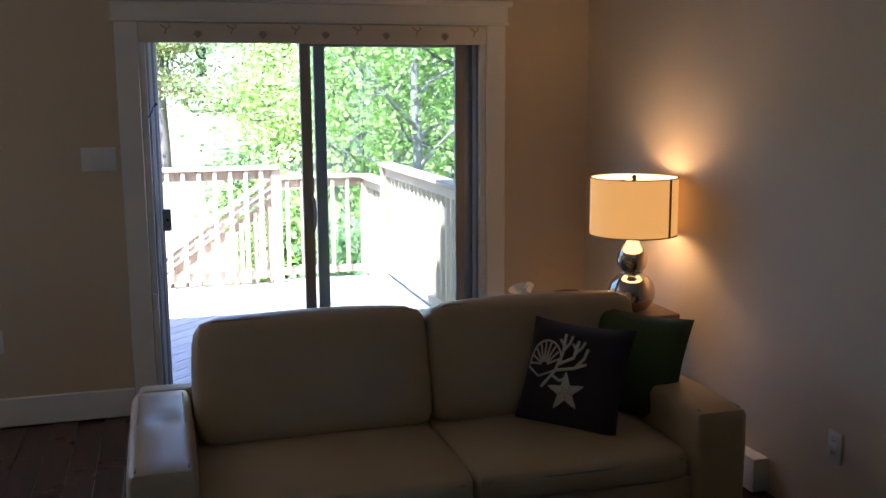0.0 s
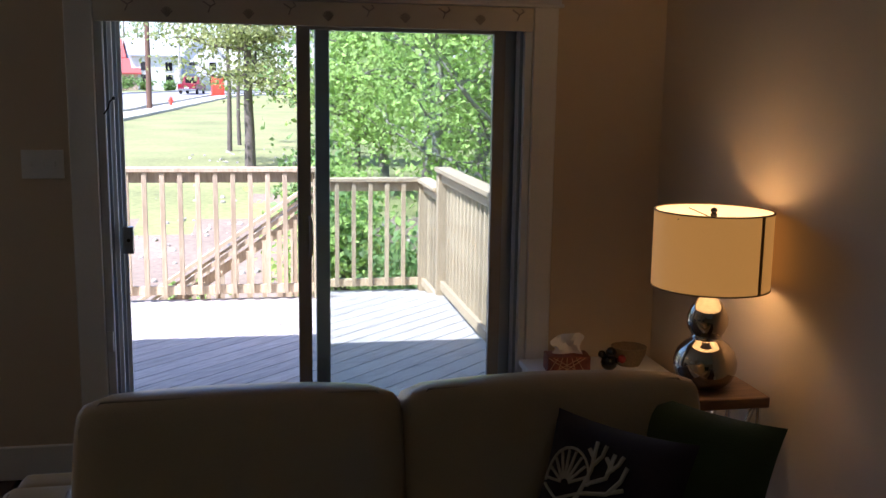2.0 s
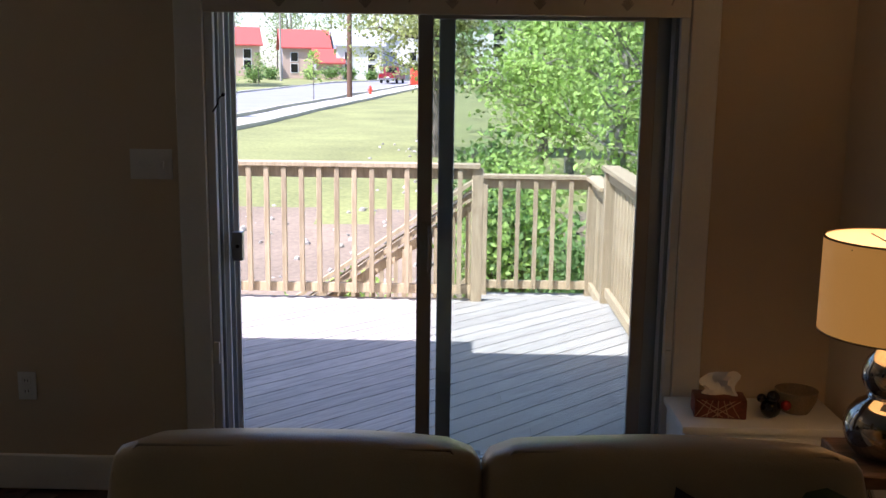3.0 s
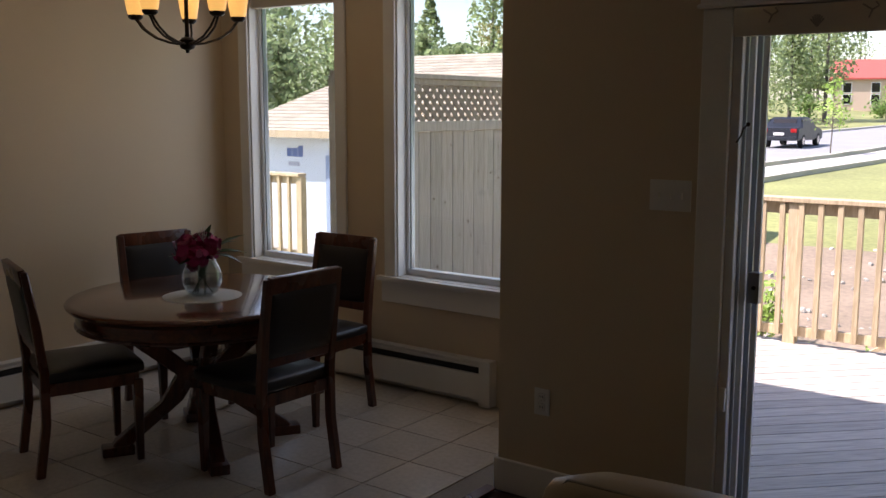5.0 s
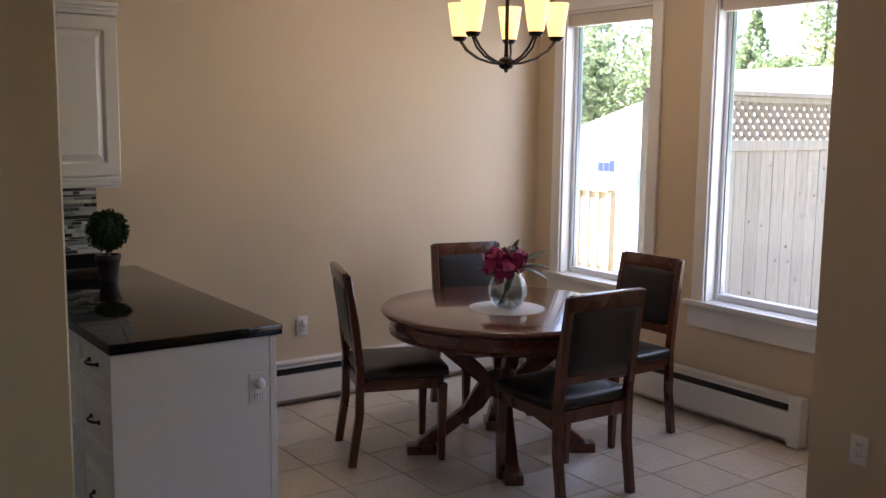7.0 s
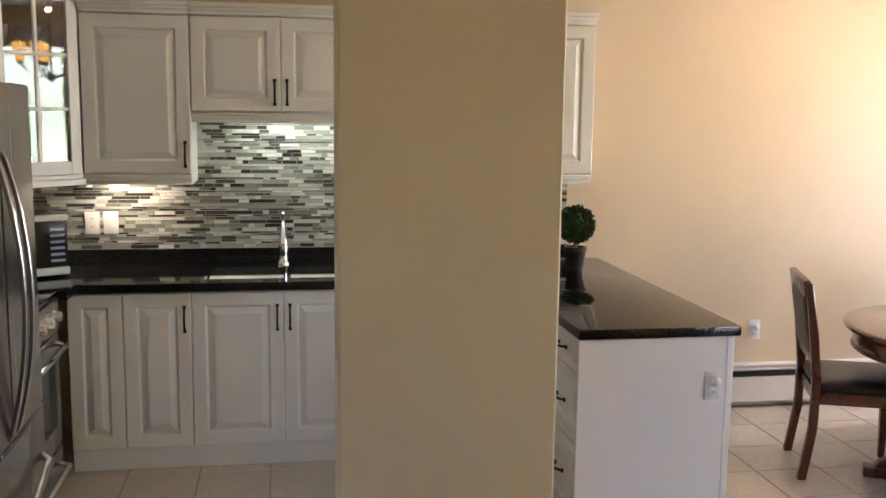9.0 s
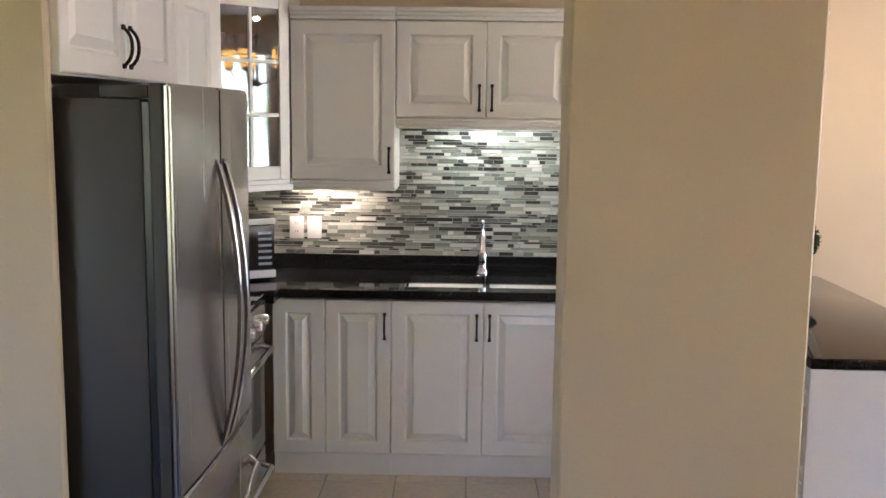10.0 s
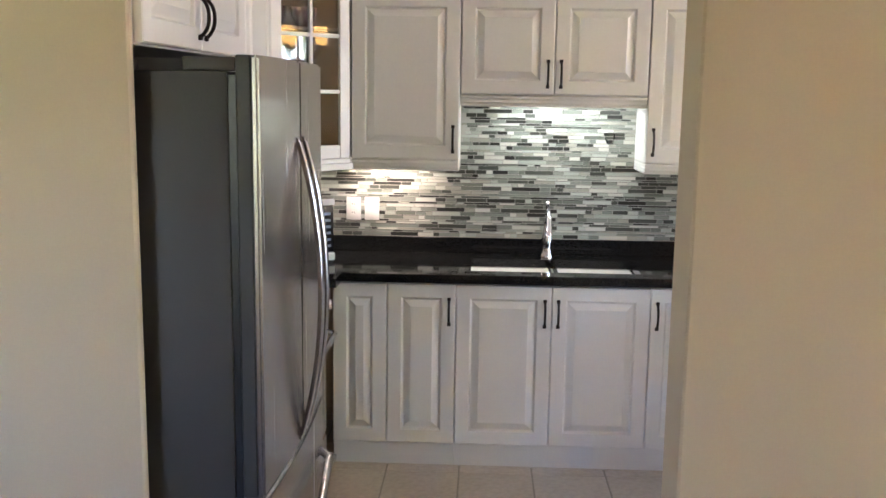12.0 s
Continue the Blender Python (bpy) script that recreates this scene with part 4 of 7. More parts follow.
def dining_chair():
    """A chair that faces +y, its seat centred over the origin."""
    ob = thing("dining_chair", "dark cherry dining chair with black leather seat and back", "chair", group="chairs round the dining table")
    W = 0.225
    for s in (-1, 1):
        bm = bmesh.new()
        out = [(-0.262, 0.0), (-0.222, 0.0), (-0.185, 0.25), (-0.182, 0.48), (-0.205, 0.70), (-0.248, 0.955), (-0.278, 0.955), (-0.245, 0.70), (-0.222, 0.48), (-0.225, 0.25)]
        prism(bm, out, 0.04, Matrix.Translation((s * (W - 0.02) - 0.02, 0, 0)) @ Matrix(((0, 1, 0, 0), (1, 0, 0, 0), (0, 0, 1, 0), (0, 0, 0, 1))))
        bmesh.ops.bevel(bm, geom=list(bm.edges), offset=0.005, segments=1, affect="EDGES")
        part("back_post", bm, CHAIRWOOD, ob)
        bm = bmesh.new()
        r = bmesh.ops.create_cube(bm, size=1.0)
        for v in r["verts"]:
            k = 0.046 if v.co.z > 0 else 0.030
            v.co = Vector((s * 0.202 + v.co.x * k, 0.212 + v.co.y * k, 0.20 + v.co.z * 0.40))
        bmesh.ops.bevel(bm, geom=list(bm.edges), offset=0.004, segments=1, affect="EDGES")
        part("front_leg", bm, CHAIRWOOD, ob)
        part("side_rail", one(box, s * 0.20 - 0.012, s * 0.20 + 0.012, -0.20, 0.20, 0.375, 0.435, 0.003, 1), CHAIRWOOD, ob)
    part("front_rail", one(box, -0.19, 0.19, 0.20, 0.224, 0.375, 0.435, 0.003, 1), CHAIRWOOD, ob)
    part("back_rail", one(box, -0.19, 0.19, -0.205, -0.182, 0.375, 0.435, 0.003, 1), CHAIRWOOD, ob)
    tilt = pose(0, -0.195, 0.50, 9.5)
    bm = bmesh.new()
    cushion(bm, -0.232, 0.232, -0.19, 0.245, 0.432, 0.492, 0.012, 0.022, n=8)
    part("seat", bm, BLACKLEATHER, ob, "black leather seat pad")
    bm = bmesh.new()
    box(bm, -W + 0.018, W - 0.018, -0.016, 0.016, 0.395, 0.468, 0.006, 2, tilt)
    part("crest_rail", bm, CHAIRWOOD, ob)
    part("lower_back_rail", one(box, -W + 0.036, W - 0.036, -0.013, 0.013, 0.055, 0.10, 0.004, 1, tilt), CHAIRWOOD, ob)
    bm = bmesh.new()
    cushion(bm, -W + 0.037, W - 0.037, -0.022, 0.022, 0.10, 0.395, 0.006, 0.012, tilt, n=8)
    part("backrest", bm, BLACKLEATHER, ob, "black leather back pad")
    return ob


first = dining_chair()
first.matrix_basis = pose(-1.34, 7.01, 0, 0, 0, 88)
for x, y, rz in ((-1.78, 7.785, 180), (-2.185, 6.60, -20.2), (-2.49, 7.42, -102)):
    copy_thing(first, pose(x, y, 0, 0, 0, rz))

VX, VY = -1.80, 7.035
mat_ = thing("placemat", "round cream linen placemat on the table", "placemat", (VX - 0.01, VY + 0.005, 0.762))
part("cloth", one(lathe, [(0.0, 0.004), (0.182, 0.004), (0.190, 0.002), (0.190, 0.0), (0.0, 0.0)], seg=48), LINEN, mat_)
vase = thing("flower_vase", "clear glass globe vase of magenta peonies and leaves", "vase", (VX, VY, 0.767))
gl = part("glass_globe", one(lathe, [(0.0, 0.0), (0.05, 0.001), (0.078, 0.022), (0.094, 0.065), (0.096, 0.095), (0.086, 0.135), (0.068, 0.165), (0.066, 0.180), (0.062, 0.180), (0.064, 0.163), (0.082, 0.133), (0.091, 0.095), (0.089, 0.066), (0.074, 0.026), (0.048, 0.006), (0.0, 0.006)], seg=40), WATERGLASS, vase, "clear glass globe")
wt = part("water", one(lathe, [(0.0, 0.008), (0.048, 0.008), (0.073, 0.028), (0.088, 0.066), (0.089, 0.10), (0.0, 0.10)], seg=40), glass_material("water_body", (0.86, 0.88, 0.90)), vase, "clear water")
rng = random.Random(11)
for k in range(9):
    a = rng.uniform(0, 6.28)
    part("stem", one(tube, [(0.05 * math.cos(a), 0.05 * math.sin(a), 0.012), (0.02 * math.cos(a + 2), 0.02 * math.sin(a + 2), 0.10), (0.045 * math.cos(a + 3), 0.045 * math.sin(a + 3), 0.22)], 0.0035, 6), STEM, vase)


def bloom(at, r, n, rng):
    bm = bmesh.new()
    for k in range(n):
        d = Vector((rng.gauss(0, 1), rng.gauss(0, 1), rng.gauss(0.35, 1))).normalized()
        side = d.orthogonal().normalized()
        side = Matrix.Rotation(rng.uniform(0, 6.28), 3, d) @ side
        up = d.cross(side)
        c = Vector(at) + d * r * rng.uniform(0.35, 1.0)
        s = r * rng.uniform(0.35, 0.6)
        q = [c + side * s * 0.7 - up * s * 0.5, c + side * s * 0.9 + up * s * 0.6 + d * s * 0.4, c + up * s + d * s * 0.7, c - side * s * 0.9 + up * s * 0.6 + d * s * 0.4, c - side * s * 0.7 - up * s * 0.5]
        bm.faces.new([bm.verts.new(p) for p in q])
    return bm


VR = Vector((0.62, 0.78, 0))
for p, r, n in ((VR * -0.055 + Vector((0, 0, 0.225)), 0.062, 70), (VR * 0.035 + Vector((0, 0, 0.235)), 0.055, 60), (VR * -0.015 + Vector((0.03, -0.04, 0.205)), 0.055, 60), (VR * 0.0 + Vector((-0.03, 0.03, 0.26)), 0.045, 45), (VR * -0.09 + Vector((0.0, 0.0, 0.20)), 0.04, 35)):
    part("bloom", bloom(p, r, n, rng), PETAL, vase, "magenta peony bloom")


def leaf_shape(bm, base, direction, length, width, rng):
    d = Vector(direction).normalized()
    side = d.cross(Vector((0, 0, 1))).normalized()
    up = side.cross(d)
    prof = [(0.0, 0.05), (0.25, 0.8), (0.5, 1.0), (0.78, 0.6), (1.0, 0.02)]
    rows = []
    for u, w in prof:
        c = Vector(base) + d * length * u + up * (-0.25 * length * u * u)
        rows.append((bm.verts.new(c - side * width * w / 2 + up * width * 0.15 * w), bm.verts.new(c), bm.verts.new(c + side * width * w / 2 + up * width * 0.15 * w)))
    for a, b in zip(rows, rows[1:]):
        bm.faces.new((a[0], a[1], b[1], b[0]))
        bm.faces.new((a[1], a[2], b[2], b[1]))


for d, l, b in (((0.62, 0.78, 0.25), 0.17, (0.03, 0.03, 0.20)), ((0.5, 0.8, 0.75), 0.16, (0.04, 0.05, 0.22)), ((0.7, 0.6, -0.05), 0.15, (0.04, 0.03, 0.20)), ((0.3, 0.9, 0.45), 0.14, (0.0, 0.05, 0.22)), ((-0.6, -0.5, 0.2), 0.10, (-0.04, -0.04, 0.19)), ((0.1, -0.7, 0.1), 0.10, (0.01, -0.05, 0.18)), ((0.0, 0.2, 1.0), 0.11, (0.0, 0.02, 0.24))):
    bm = bmesh.new()
    leaf_shape(bm, b, d, l, l * 0.42, rng)
    part("leaf", bm, LEAF, vase)
bm = bmesh.new()
for k in range(26):
    d = Vector((rng.gauss(0, 0.5), rng.gauss(0.1, 0.5), 1)).normalized()
    tube(bm, [Vector((0, 0.02, 0.24)), Vector((0, 0.02, 0.24)) + d * rng.uniform(0.05, 0.10)], 0.0012, 4)
tagged(part("white_filler", bm, PAPER, vase, "fine pale filler sprigs"), kind="stuff")

# ---- chandelier ----
CX, CY = -1.86, 7.045
ch = thing("chandelier", "dark bronze five-arm chandelier with lit amber glass shades", "chandelier", (CX, CY, 0))
part("hub", one(lathe, [(0.0, 1.925), (0.008, 1.925), (0.010, 1.938), (0.030, 1.945), (0.036, 1.955), (0.036, 1.985), (0.026, 1.995), (0.012, 2.0), (0.012, 2.01)], seg=20), BRONZE, ch)
part("stem", one(cyl, (0, 0, 2.0), (0, 0, 2.42), 0.010), BRONZE, ch)
part("upper_collar", one(lathe, [(0.010, 2.36), (0.028, 2.38), (0.028, 2.40), (0.010, 2.42)], seg=20), BRONZE, ch)
part("chain", one(cyl, (0, 0, 2.42), (0, 0, CEIL - 0.02), 0.006), BRONZE, ch)
part("ceiling_canopy", one(lathe, [(0.0, CEIL - 0.03), (0.05, CEIL - 0.03), (0.065, CEIL - 0.01), (0.065, CEIL), (0.0, CEIL)], seg=24), BRONZE, ch)
back = 138.0
for k in range(5):
    m = pose(0, 0, 0, 0, 0, back + 72 * k)
    for off in (-0.011, 0.011):
        part("arm", one(tube, [m @ Vector(p) for p in ((0.025, off, 1.965), (0.08, off, 1.972), (0.15, off, 1.995), (0.21, off, 2.035), (0.248, off * 0.6, 2.085))], 0.0055, 8), BRONZE, ch)
    c = m @ Vector((0.25, 0, 0))
    part("cup", one(lathe, [(0.0, 2.080), (0.022, 2.080), (0.034, 2.090), (0.036, 2.102), (0.0, 2.104)], (c.x, c.y, 0), 20), BRONZE, ch)
    part("glass_shade", one(lathe, [(0.030, 2.102), (0.037, 2.108), (0.046, 2.16), (0.058, 2.25), (0.060, 2.262), (0.057, 2.262), (0.043, 2.16), (0.033, 2.11)], (c.x, c.y, 0), 28), GLOWGLASS, ch, "lit amber glass shade")
lamp("chandelier_light", "POINT", (CX, CY, 2.54), CHAND_W, (1.0, 0.76, 0.42), 0.02)

# ---- kitchen ----


def raised_door(w, h, t=0.02, rail=0.058):
    """A door with a raised and bevelled panel; its face looks towards -y, its lower left corner is the origin."""
    bm = bmesh.new()
    box(bm, 0, w, -t, 0, 0, h)
    bm.faces.ensure_lookup_table()
    front = [f for f in bm.faces if f.normal.y < -0.9]
    for thick, depth in ((0.004, 0.003), (rail, 0.0), (0.008, -0.013), (0.005, 0.0), (0.026, 0.012), (0.003, 0.002)):
        if min(w, h) / 2 > rail + 0.05 or thick < 0.02 or thick == rail:
            bmesh.ops.inset_region(bm, faces=front, thickness=min(thick, min(w, h) * 0.3), depth=depth, use_even_offset=True)
    return bm


def pull(length=0.115):
    """An upright arched bar pull in front of the plane y 0, centred on the origin."""
    bm = bmesh.new()
    n = 10
    pts = []
    for k in range(n + 1):
        u = k / n * 2 - 1
        pts.append((0, -0.004 - 0.026 * (1 - abs(u) ** 2.6), u * length / 2))
    tube(bm, pts, 0.0055, 8)
    for s in (-1, 1):
        box(bm, -0.008, 0.008, -0.010, 0, s * length / 2 - 0.008, s * length / 2 + 0.008, 0.002, 1)
    return bm


def cabinet(name, label, m, w, h, d, doors, top_pull=True, kick=0.0, z0=0.0, sides=(None, None), group="", kindlabel="cabinet"):
    """A cabinet unit against y 0 whose doors look towards -y. doors: rows of (x0, x1, side of the pull or '')."""
    ob = thing(name, label, kindlabel, group=group)
    ob.matrix_basis = m
    part("body", one(box, 0.0005, w - 0.0005, -d, 0, z0 + kick, z0 + h, 0.002, 1), CABINET, ob)
    if kick:
        part("kick_board", one(box, 0.0005, w - 0.0005, -d + 0.006, -d + 0.022, z0, z0 + kick - 0.002), CABINET, ob)
    for x0, x1, side in doors:
        bm = raised_door(x1 - x0 - 0.004, h - kick - 0.012)
        bmesh.ops.translate(bm, vec=(x0 + 0.002, -d - 0.001, z0 + kick + 0.006), verts=bm.verts)
        dr = part("door", bm, CABINET, ob, smooth=10)
        if side:
            hx = x1 - 0.030 if side == "r" else x0 + 0.030
            hz = z0 + h - 0.13 if top_pull else z0 + kick + 0.10
            bm = pull()
            bmesh.ops.translate(bm, vec=(hx, -d - 0.024, hz), verts=bm.verts)
            part("pull_handle", bm, BRONZE, dr, "dark bronze bar pull")
    return ob


def west(y):
    return pose(WALL_W, y, 0, 0, 0, 90)


BD = 0.585
for y0, y1, doors in ((2.885, 3.444, ((0.0, 0.248, ""), (0.248, 0.559, "r"))), (3.444, 4.314, ((0.0, 0.43, "r"), (0.43, 0.87, "l"))), (4.314, 4.97, ((0.0, 0.43, "l"),))):
    cabinet("base_cabinet", "white raised-panel base cabinet under black granite", west(y0), y1 - y0, 0.868, BD, doors, True, 0.11, group="kitchen base cabinets")
UD = 0.315
for y0, y1, z0, doors in ((2.937, 3.441, 1.398, ((0.0, 0.504, "r"),)), (3.443, 4.303, 1.702, ((0.0, 0.43, "r"), (0.43, 0.86, "l"))), (4.305, 4.885, 1.398, ((0.0, 0.58, "l"),)), (4.887, 5.472, 1.398, ((0.0, 0.585, "l"),))):
    u = cabinet("upper_cabinet", "white raised-panel wall cabinet with crown moulding", west(y0), y1 - y0, 2.165 - z0, UD, doors, False, 0.0, z0, group="kitchen wall cabinets")
    w = y1 - y0
    for k, (a, b, g) in enumerate(((2.165, 2.185, 0.012), (2.185, 2.202, 0.026), (2.202, 2.222, 0.040))):
        part("crown_moulding", one(box, -0.0005 if k == 0 else 0, w, -UD - 0.02 - g, 0, a, b, 0.004, 2), CABINET, u)
    for k, (a, b, g) in enumerate(((z0 - 0.016, z0 - 0.001, 0.020), (z0 - 0.034, z0 - 0.016, 0.010), (z0 - 0.05, z0 - 0.034, -0.004))):
        part("light_rail", one(box, 0, w, -UD - g, -UD - g + 0.03, a, b, 0.003, 1), CABINET, u)
        if y0 in (2.937, 4.305) and z0 < 1.5:
            e = w - 0.02 if y0 < 3 else 0.0
            part("light_rail_return", one(box, e, e + 0.02, -UD - g + 0.03, 0, a, b, 0.003, 1), CABINET, u)

# corner wall cabinet with a glazed door set at 45 degrees
cc = thing("corner_cabinet", "white glazed corner wall cabinet with dark dishes inside", "cabinet", group="kitchen wall cabinets")
plan = [(WALL_W, KIT_S), (-2.57, KIT_S), (-2.57, 2.63), (-2.87, 2.93), (WALL_W, 2.93)]


def plan_slab(z0, z1, grow=0.0):
    bm = bmesh.new()
    pts = [Vector((x, y)) for x, y in plan]
    pts[2] += Vector((grow, grow * 0.4))
    pts[3] += Vector((grow * 0.4, grow))
    a, b = [bm.verts.new((p.x, p.y, z0)) for p in pts], [bm.verts.new((p.x, p.y, z1)) for p in pts]
    bm.faces.new(a[::-1])
    bm.faces.new(b)
    for k in range(5):
        bm.faces.new((a[k], a[(k + 1) % 5], b[(k + 1) % 5], b[k]))
    return bm


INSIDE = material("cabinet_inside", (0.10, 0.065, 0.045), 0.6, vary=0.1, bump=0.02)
part("floor_panel", plan_slab(1.38, 1.40), CABINET, cc)
part("lower_moulding", plan_slab(1.35, 1.379, 0.012), CABINET, cc)
part("top_panel", plan_slab(2.27, 2.29), CABINET, cc)
part("crown_moulding", plan_slab(2.291, 2.34, 0.03), CABINET, cc)
for zz in (1.70, 1.98):
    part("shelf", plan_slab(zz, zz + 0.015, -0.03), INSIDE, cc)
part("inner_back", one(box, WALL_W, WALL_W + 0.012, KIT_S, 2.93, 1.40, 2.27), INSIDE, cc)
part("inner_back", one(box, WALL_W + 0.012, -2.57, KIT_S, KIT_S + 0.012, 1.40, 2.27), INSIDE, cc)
part("side_panel", one(box, WALL_W + 0.012, -2.87, 2.915, 2.93, 1.40, 2.27), CABINET, cc)
part("side_panel", one(box, -2.585, -2.57, KIT_S + 0.012, 2.63, 1.40, 2.27), CABINET, cc)
md = Matrix.Translation((-2.57, 2.63, 0)) @ pose(0, 0, 0, 0, 0, 135)
DW = math.hypot(0.30, 0.30)
frame_m = lambda *b: one(box, *b, 0.003, 1, md)
gd = part("door", frame_m(0.0, 0.055, 0.0, 0.02, 1.402, 2.268), CABINET, cc, "white six-light glazed door")
part("stile", frame_m(DW - 0.055, DW, 0.0, 0.02, 1.402, 2.268), CABINET, gd)
part("rail", frame_m(0.055, DW - 0.055, 0.001, 0.019, 1.402, 1.465), CABINET, gd)
part("rail", frame_m(0.055, DW - 0.055, 0.001, 0.019, 2.205, 2.268), CABINET, gd)
part("mullion", frame_m(DW / 2 - 0.009, DW / 2 + 0.009, 0.002, 0.018, 1.465, 2.205), CABINET, gd)
for zz in (1.70, 1.95):
    part("mullion", frame_m(0.055, DW - 0.055, 0.003, 0.017, zz, zz + 0.018), CABINET, gd)
gp = part("pane", one(box, 0.05, DW - 0.05, 0.008, 0.012, 1.46, 2.21, 0, 1, md), PANE, gd, "clear glass", smooth=0)
bm = pull()
bmesh.ops.transform(bm, matrix=md @ Matrix.Translation((DW - 0.028, 0.0, 1.56)) @ pose(0, 0, 0, 0, 0, 180) @ Matrix.Translation((0, -0.020, 0)), verts=bm.verts)
part("pull_handle", bm, BRONZE, gd)
for k, (x, y, z) in enumerate(((-2.85, 2.72, 1.995), (-2.75, 2.60, 1.995), (-2.95, 2.62, 1.715), (-2.82, 2.66, 1.40))):
    d = thing("dish_stack", "dark red dishes on a cabinet shelf", "dishes", (x, y, z))
    part("bowl", one(lathe, [(0.0, 0.0), (0.035, 0.0), (0.06, 0.05), (0.065, 0.09), (0.06, 0.09), (0.0, 0.02)], seg=20), STUFFDARK, d)

# cabinet over the fridge, and over the range
cabinet("fridge_cabinet", "white wall cabinet with two doors above the fridge", pose(-0.657, KIT_S, 0, 0, 0, 180), 0.98, 0.60, 0.415, ((0.0, 0.49, "r"), (0.49, 0.98, "l")), False, 0.0, 1.815, group="kitchen wall cabinets")
rc = cabinet("upper_cabinet", "white wall cabinet above the range", pose(-1.64, KIT_S, 0, 0, 0, 180), 0.925, 0.62, 0.31, ((0.0, 0.46, "r"), (0.46, 0.925, "l")), False, 0.0, 1.60, group="kitchen wall cabinets")
part("crown_moulding", one(box, 0, 0.925, -0.36, 0, 2.22, 2.265, 0.008, 2), CABINET, rc)

# worktops
wtop = thing("worktop", "polished black granite worktop with upstand and sink cut-out", "worktop")
SKX0, SKX1 = -3.02, -2.68
for b in ((WALL_W, SKX0, 2.32, 4.97), (SKX1, -2.575, 2.93, 4.97), (SKX0, SKX1, 2.93, 3.50), (SKX0, SKX1, 4.28, 4.97), (SKX0, SKX1, 3.885, 3.905), (SKX0, -2.42, 2.32, 2.93)):
    part("slab", one(box, b[0], b[1], b[2], b[3], 0.872, 0.912), GRANITE, wtop, smooth=0)
part("front_edge", one(box, -2.575, -2.566, 2.96, 4.94, 0.872, 0.912, 0.004, 2), GRANITE, wtop)
part("upstand", one(box, WALL_W, WALL_W + 0.02, 2.32, 5.46, 0.913, 0.988, 0.002, 1), GRANITE, wtop)
pw = thing("peninsula_worktop", "polished black granite peninsula top", "worktop")
part("slab", one(box, WALL_W + 0.021, -1.428, 4.9705, 5.626, 0.872, 0.912, 0.006, 2), GRANITE, pw)
pen = thing("peninsula_cabinet", "white peninsula cabinet with drawers and plain end panel", "cabinet")
part("body", one(box, -2.60, -1.462, 5.02, 5.585, 0.10, 0.870, 0.002, 1), CABINET, pen)
part("end_panel", one(box, -1.460, -1.442, 4.975, 5.598, 0.0, 0.870, 0.003, 1), CABINET, pen)
part("corner_post", one(box, -1.456, -1.438, 5.575, 5.604, 0.0, 0.870, 0.003, 1), CABINET, pen)
part("kick_board", one(box, -2.60, -1.462, 5.03, 5.575, 0.0, 0.098), CABINET, pen)
for k, (z0, z1) in enumerate(((0.715, 0.862), (0.43, 0.709), (0.115, 0.424))):
    for x0, x1 in ((-1.96, -1.466), (-2.58, -1.964)):
        bm = raised_door(x1 - x0 - 0.004, z1 - z0, rail=0.035)
        bmesh.ops.translate(bm, vec=(x0 + 0.002, 5.019, z0), verts=bm.verts)
        dr = part("drawer_front", bm, CABINET, pen, smooth=10)
        bm = pull(0.10)
        bmesh.ops.transform(bm, matrix=Matrix.Translation(((x0 + x1) / 2, 4.997, (z0 + z1) / 2)) @ pose(0, 0, 0, 0, 90, 0), verts=bm.verts)
        part("pull_handle", bm, BRONZE, dr)
plate("wall_outlet", (-1.442, 5.525, 0.675), "x", 0.074, 0.117, 1, "night_light", "white outlet with round plug on the peninsula end")

# sink and tap
sk = thing("kitchen_sink", "stainless double-bowl undermount sink", "sink")
for y0, y1 in ((3.50, 3.885), (3.905, 4.28)):
    bm = bmesh.new()
    for b in ((SKX0, SKX1, y0, y1, 0.70, 0.706), (SKX0, SKX0 + 0.006, y0, y1, 0.706, 0.873), (SKX1 - 0.006, SKX1, y0, y1, 0.706, 0.873), (SKX0, SKX1, y0, y0 + 0.006, 0.706, 0.873), (SKX0, SKX1, y1 - 0.006, y1, 0.706, 0.873)):
        box(bm, *b)
    part("bowl", bm, STEEL, sk)
fc = thing("kitchen_tap", "chrome kitchen tap with pull-down spout", "tap", (-3.10, 3.876, 0.912))
part("base", one(lathe, [(0.0, 0.0), (0.032, 0.0), (0.032, 0.012), (0.024, 0.022), (0.022, 0.05), (0.026, 0.09), (0.022, 0.13), (0.016, 0.15), (0.018, 0.18), (0.0, 0.19)], seg=24), CHROME, fc)
part("spout", one(tube, [(0, 0, 0.16), (0.03, 0, 0.215), (0.09, 0, 0.235), (0.15, 0, 0.20), (0.18, 0, 0.13)], 0.013, 12), CHROME, fc)
part("lever", one(tube, [(0, 0, 0.18), (-0.004, 0.0, 0.225), (0.004, 0.0, 0.262)], 0.009, 10), CHROME, fc)
bm = bmesh.new()
ball(bm, (0.004, 0, 0.268), 0.013, 2)
part("lever_knob", bm, CHROME, fc)

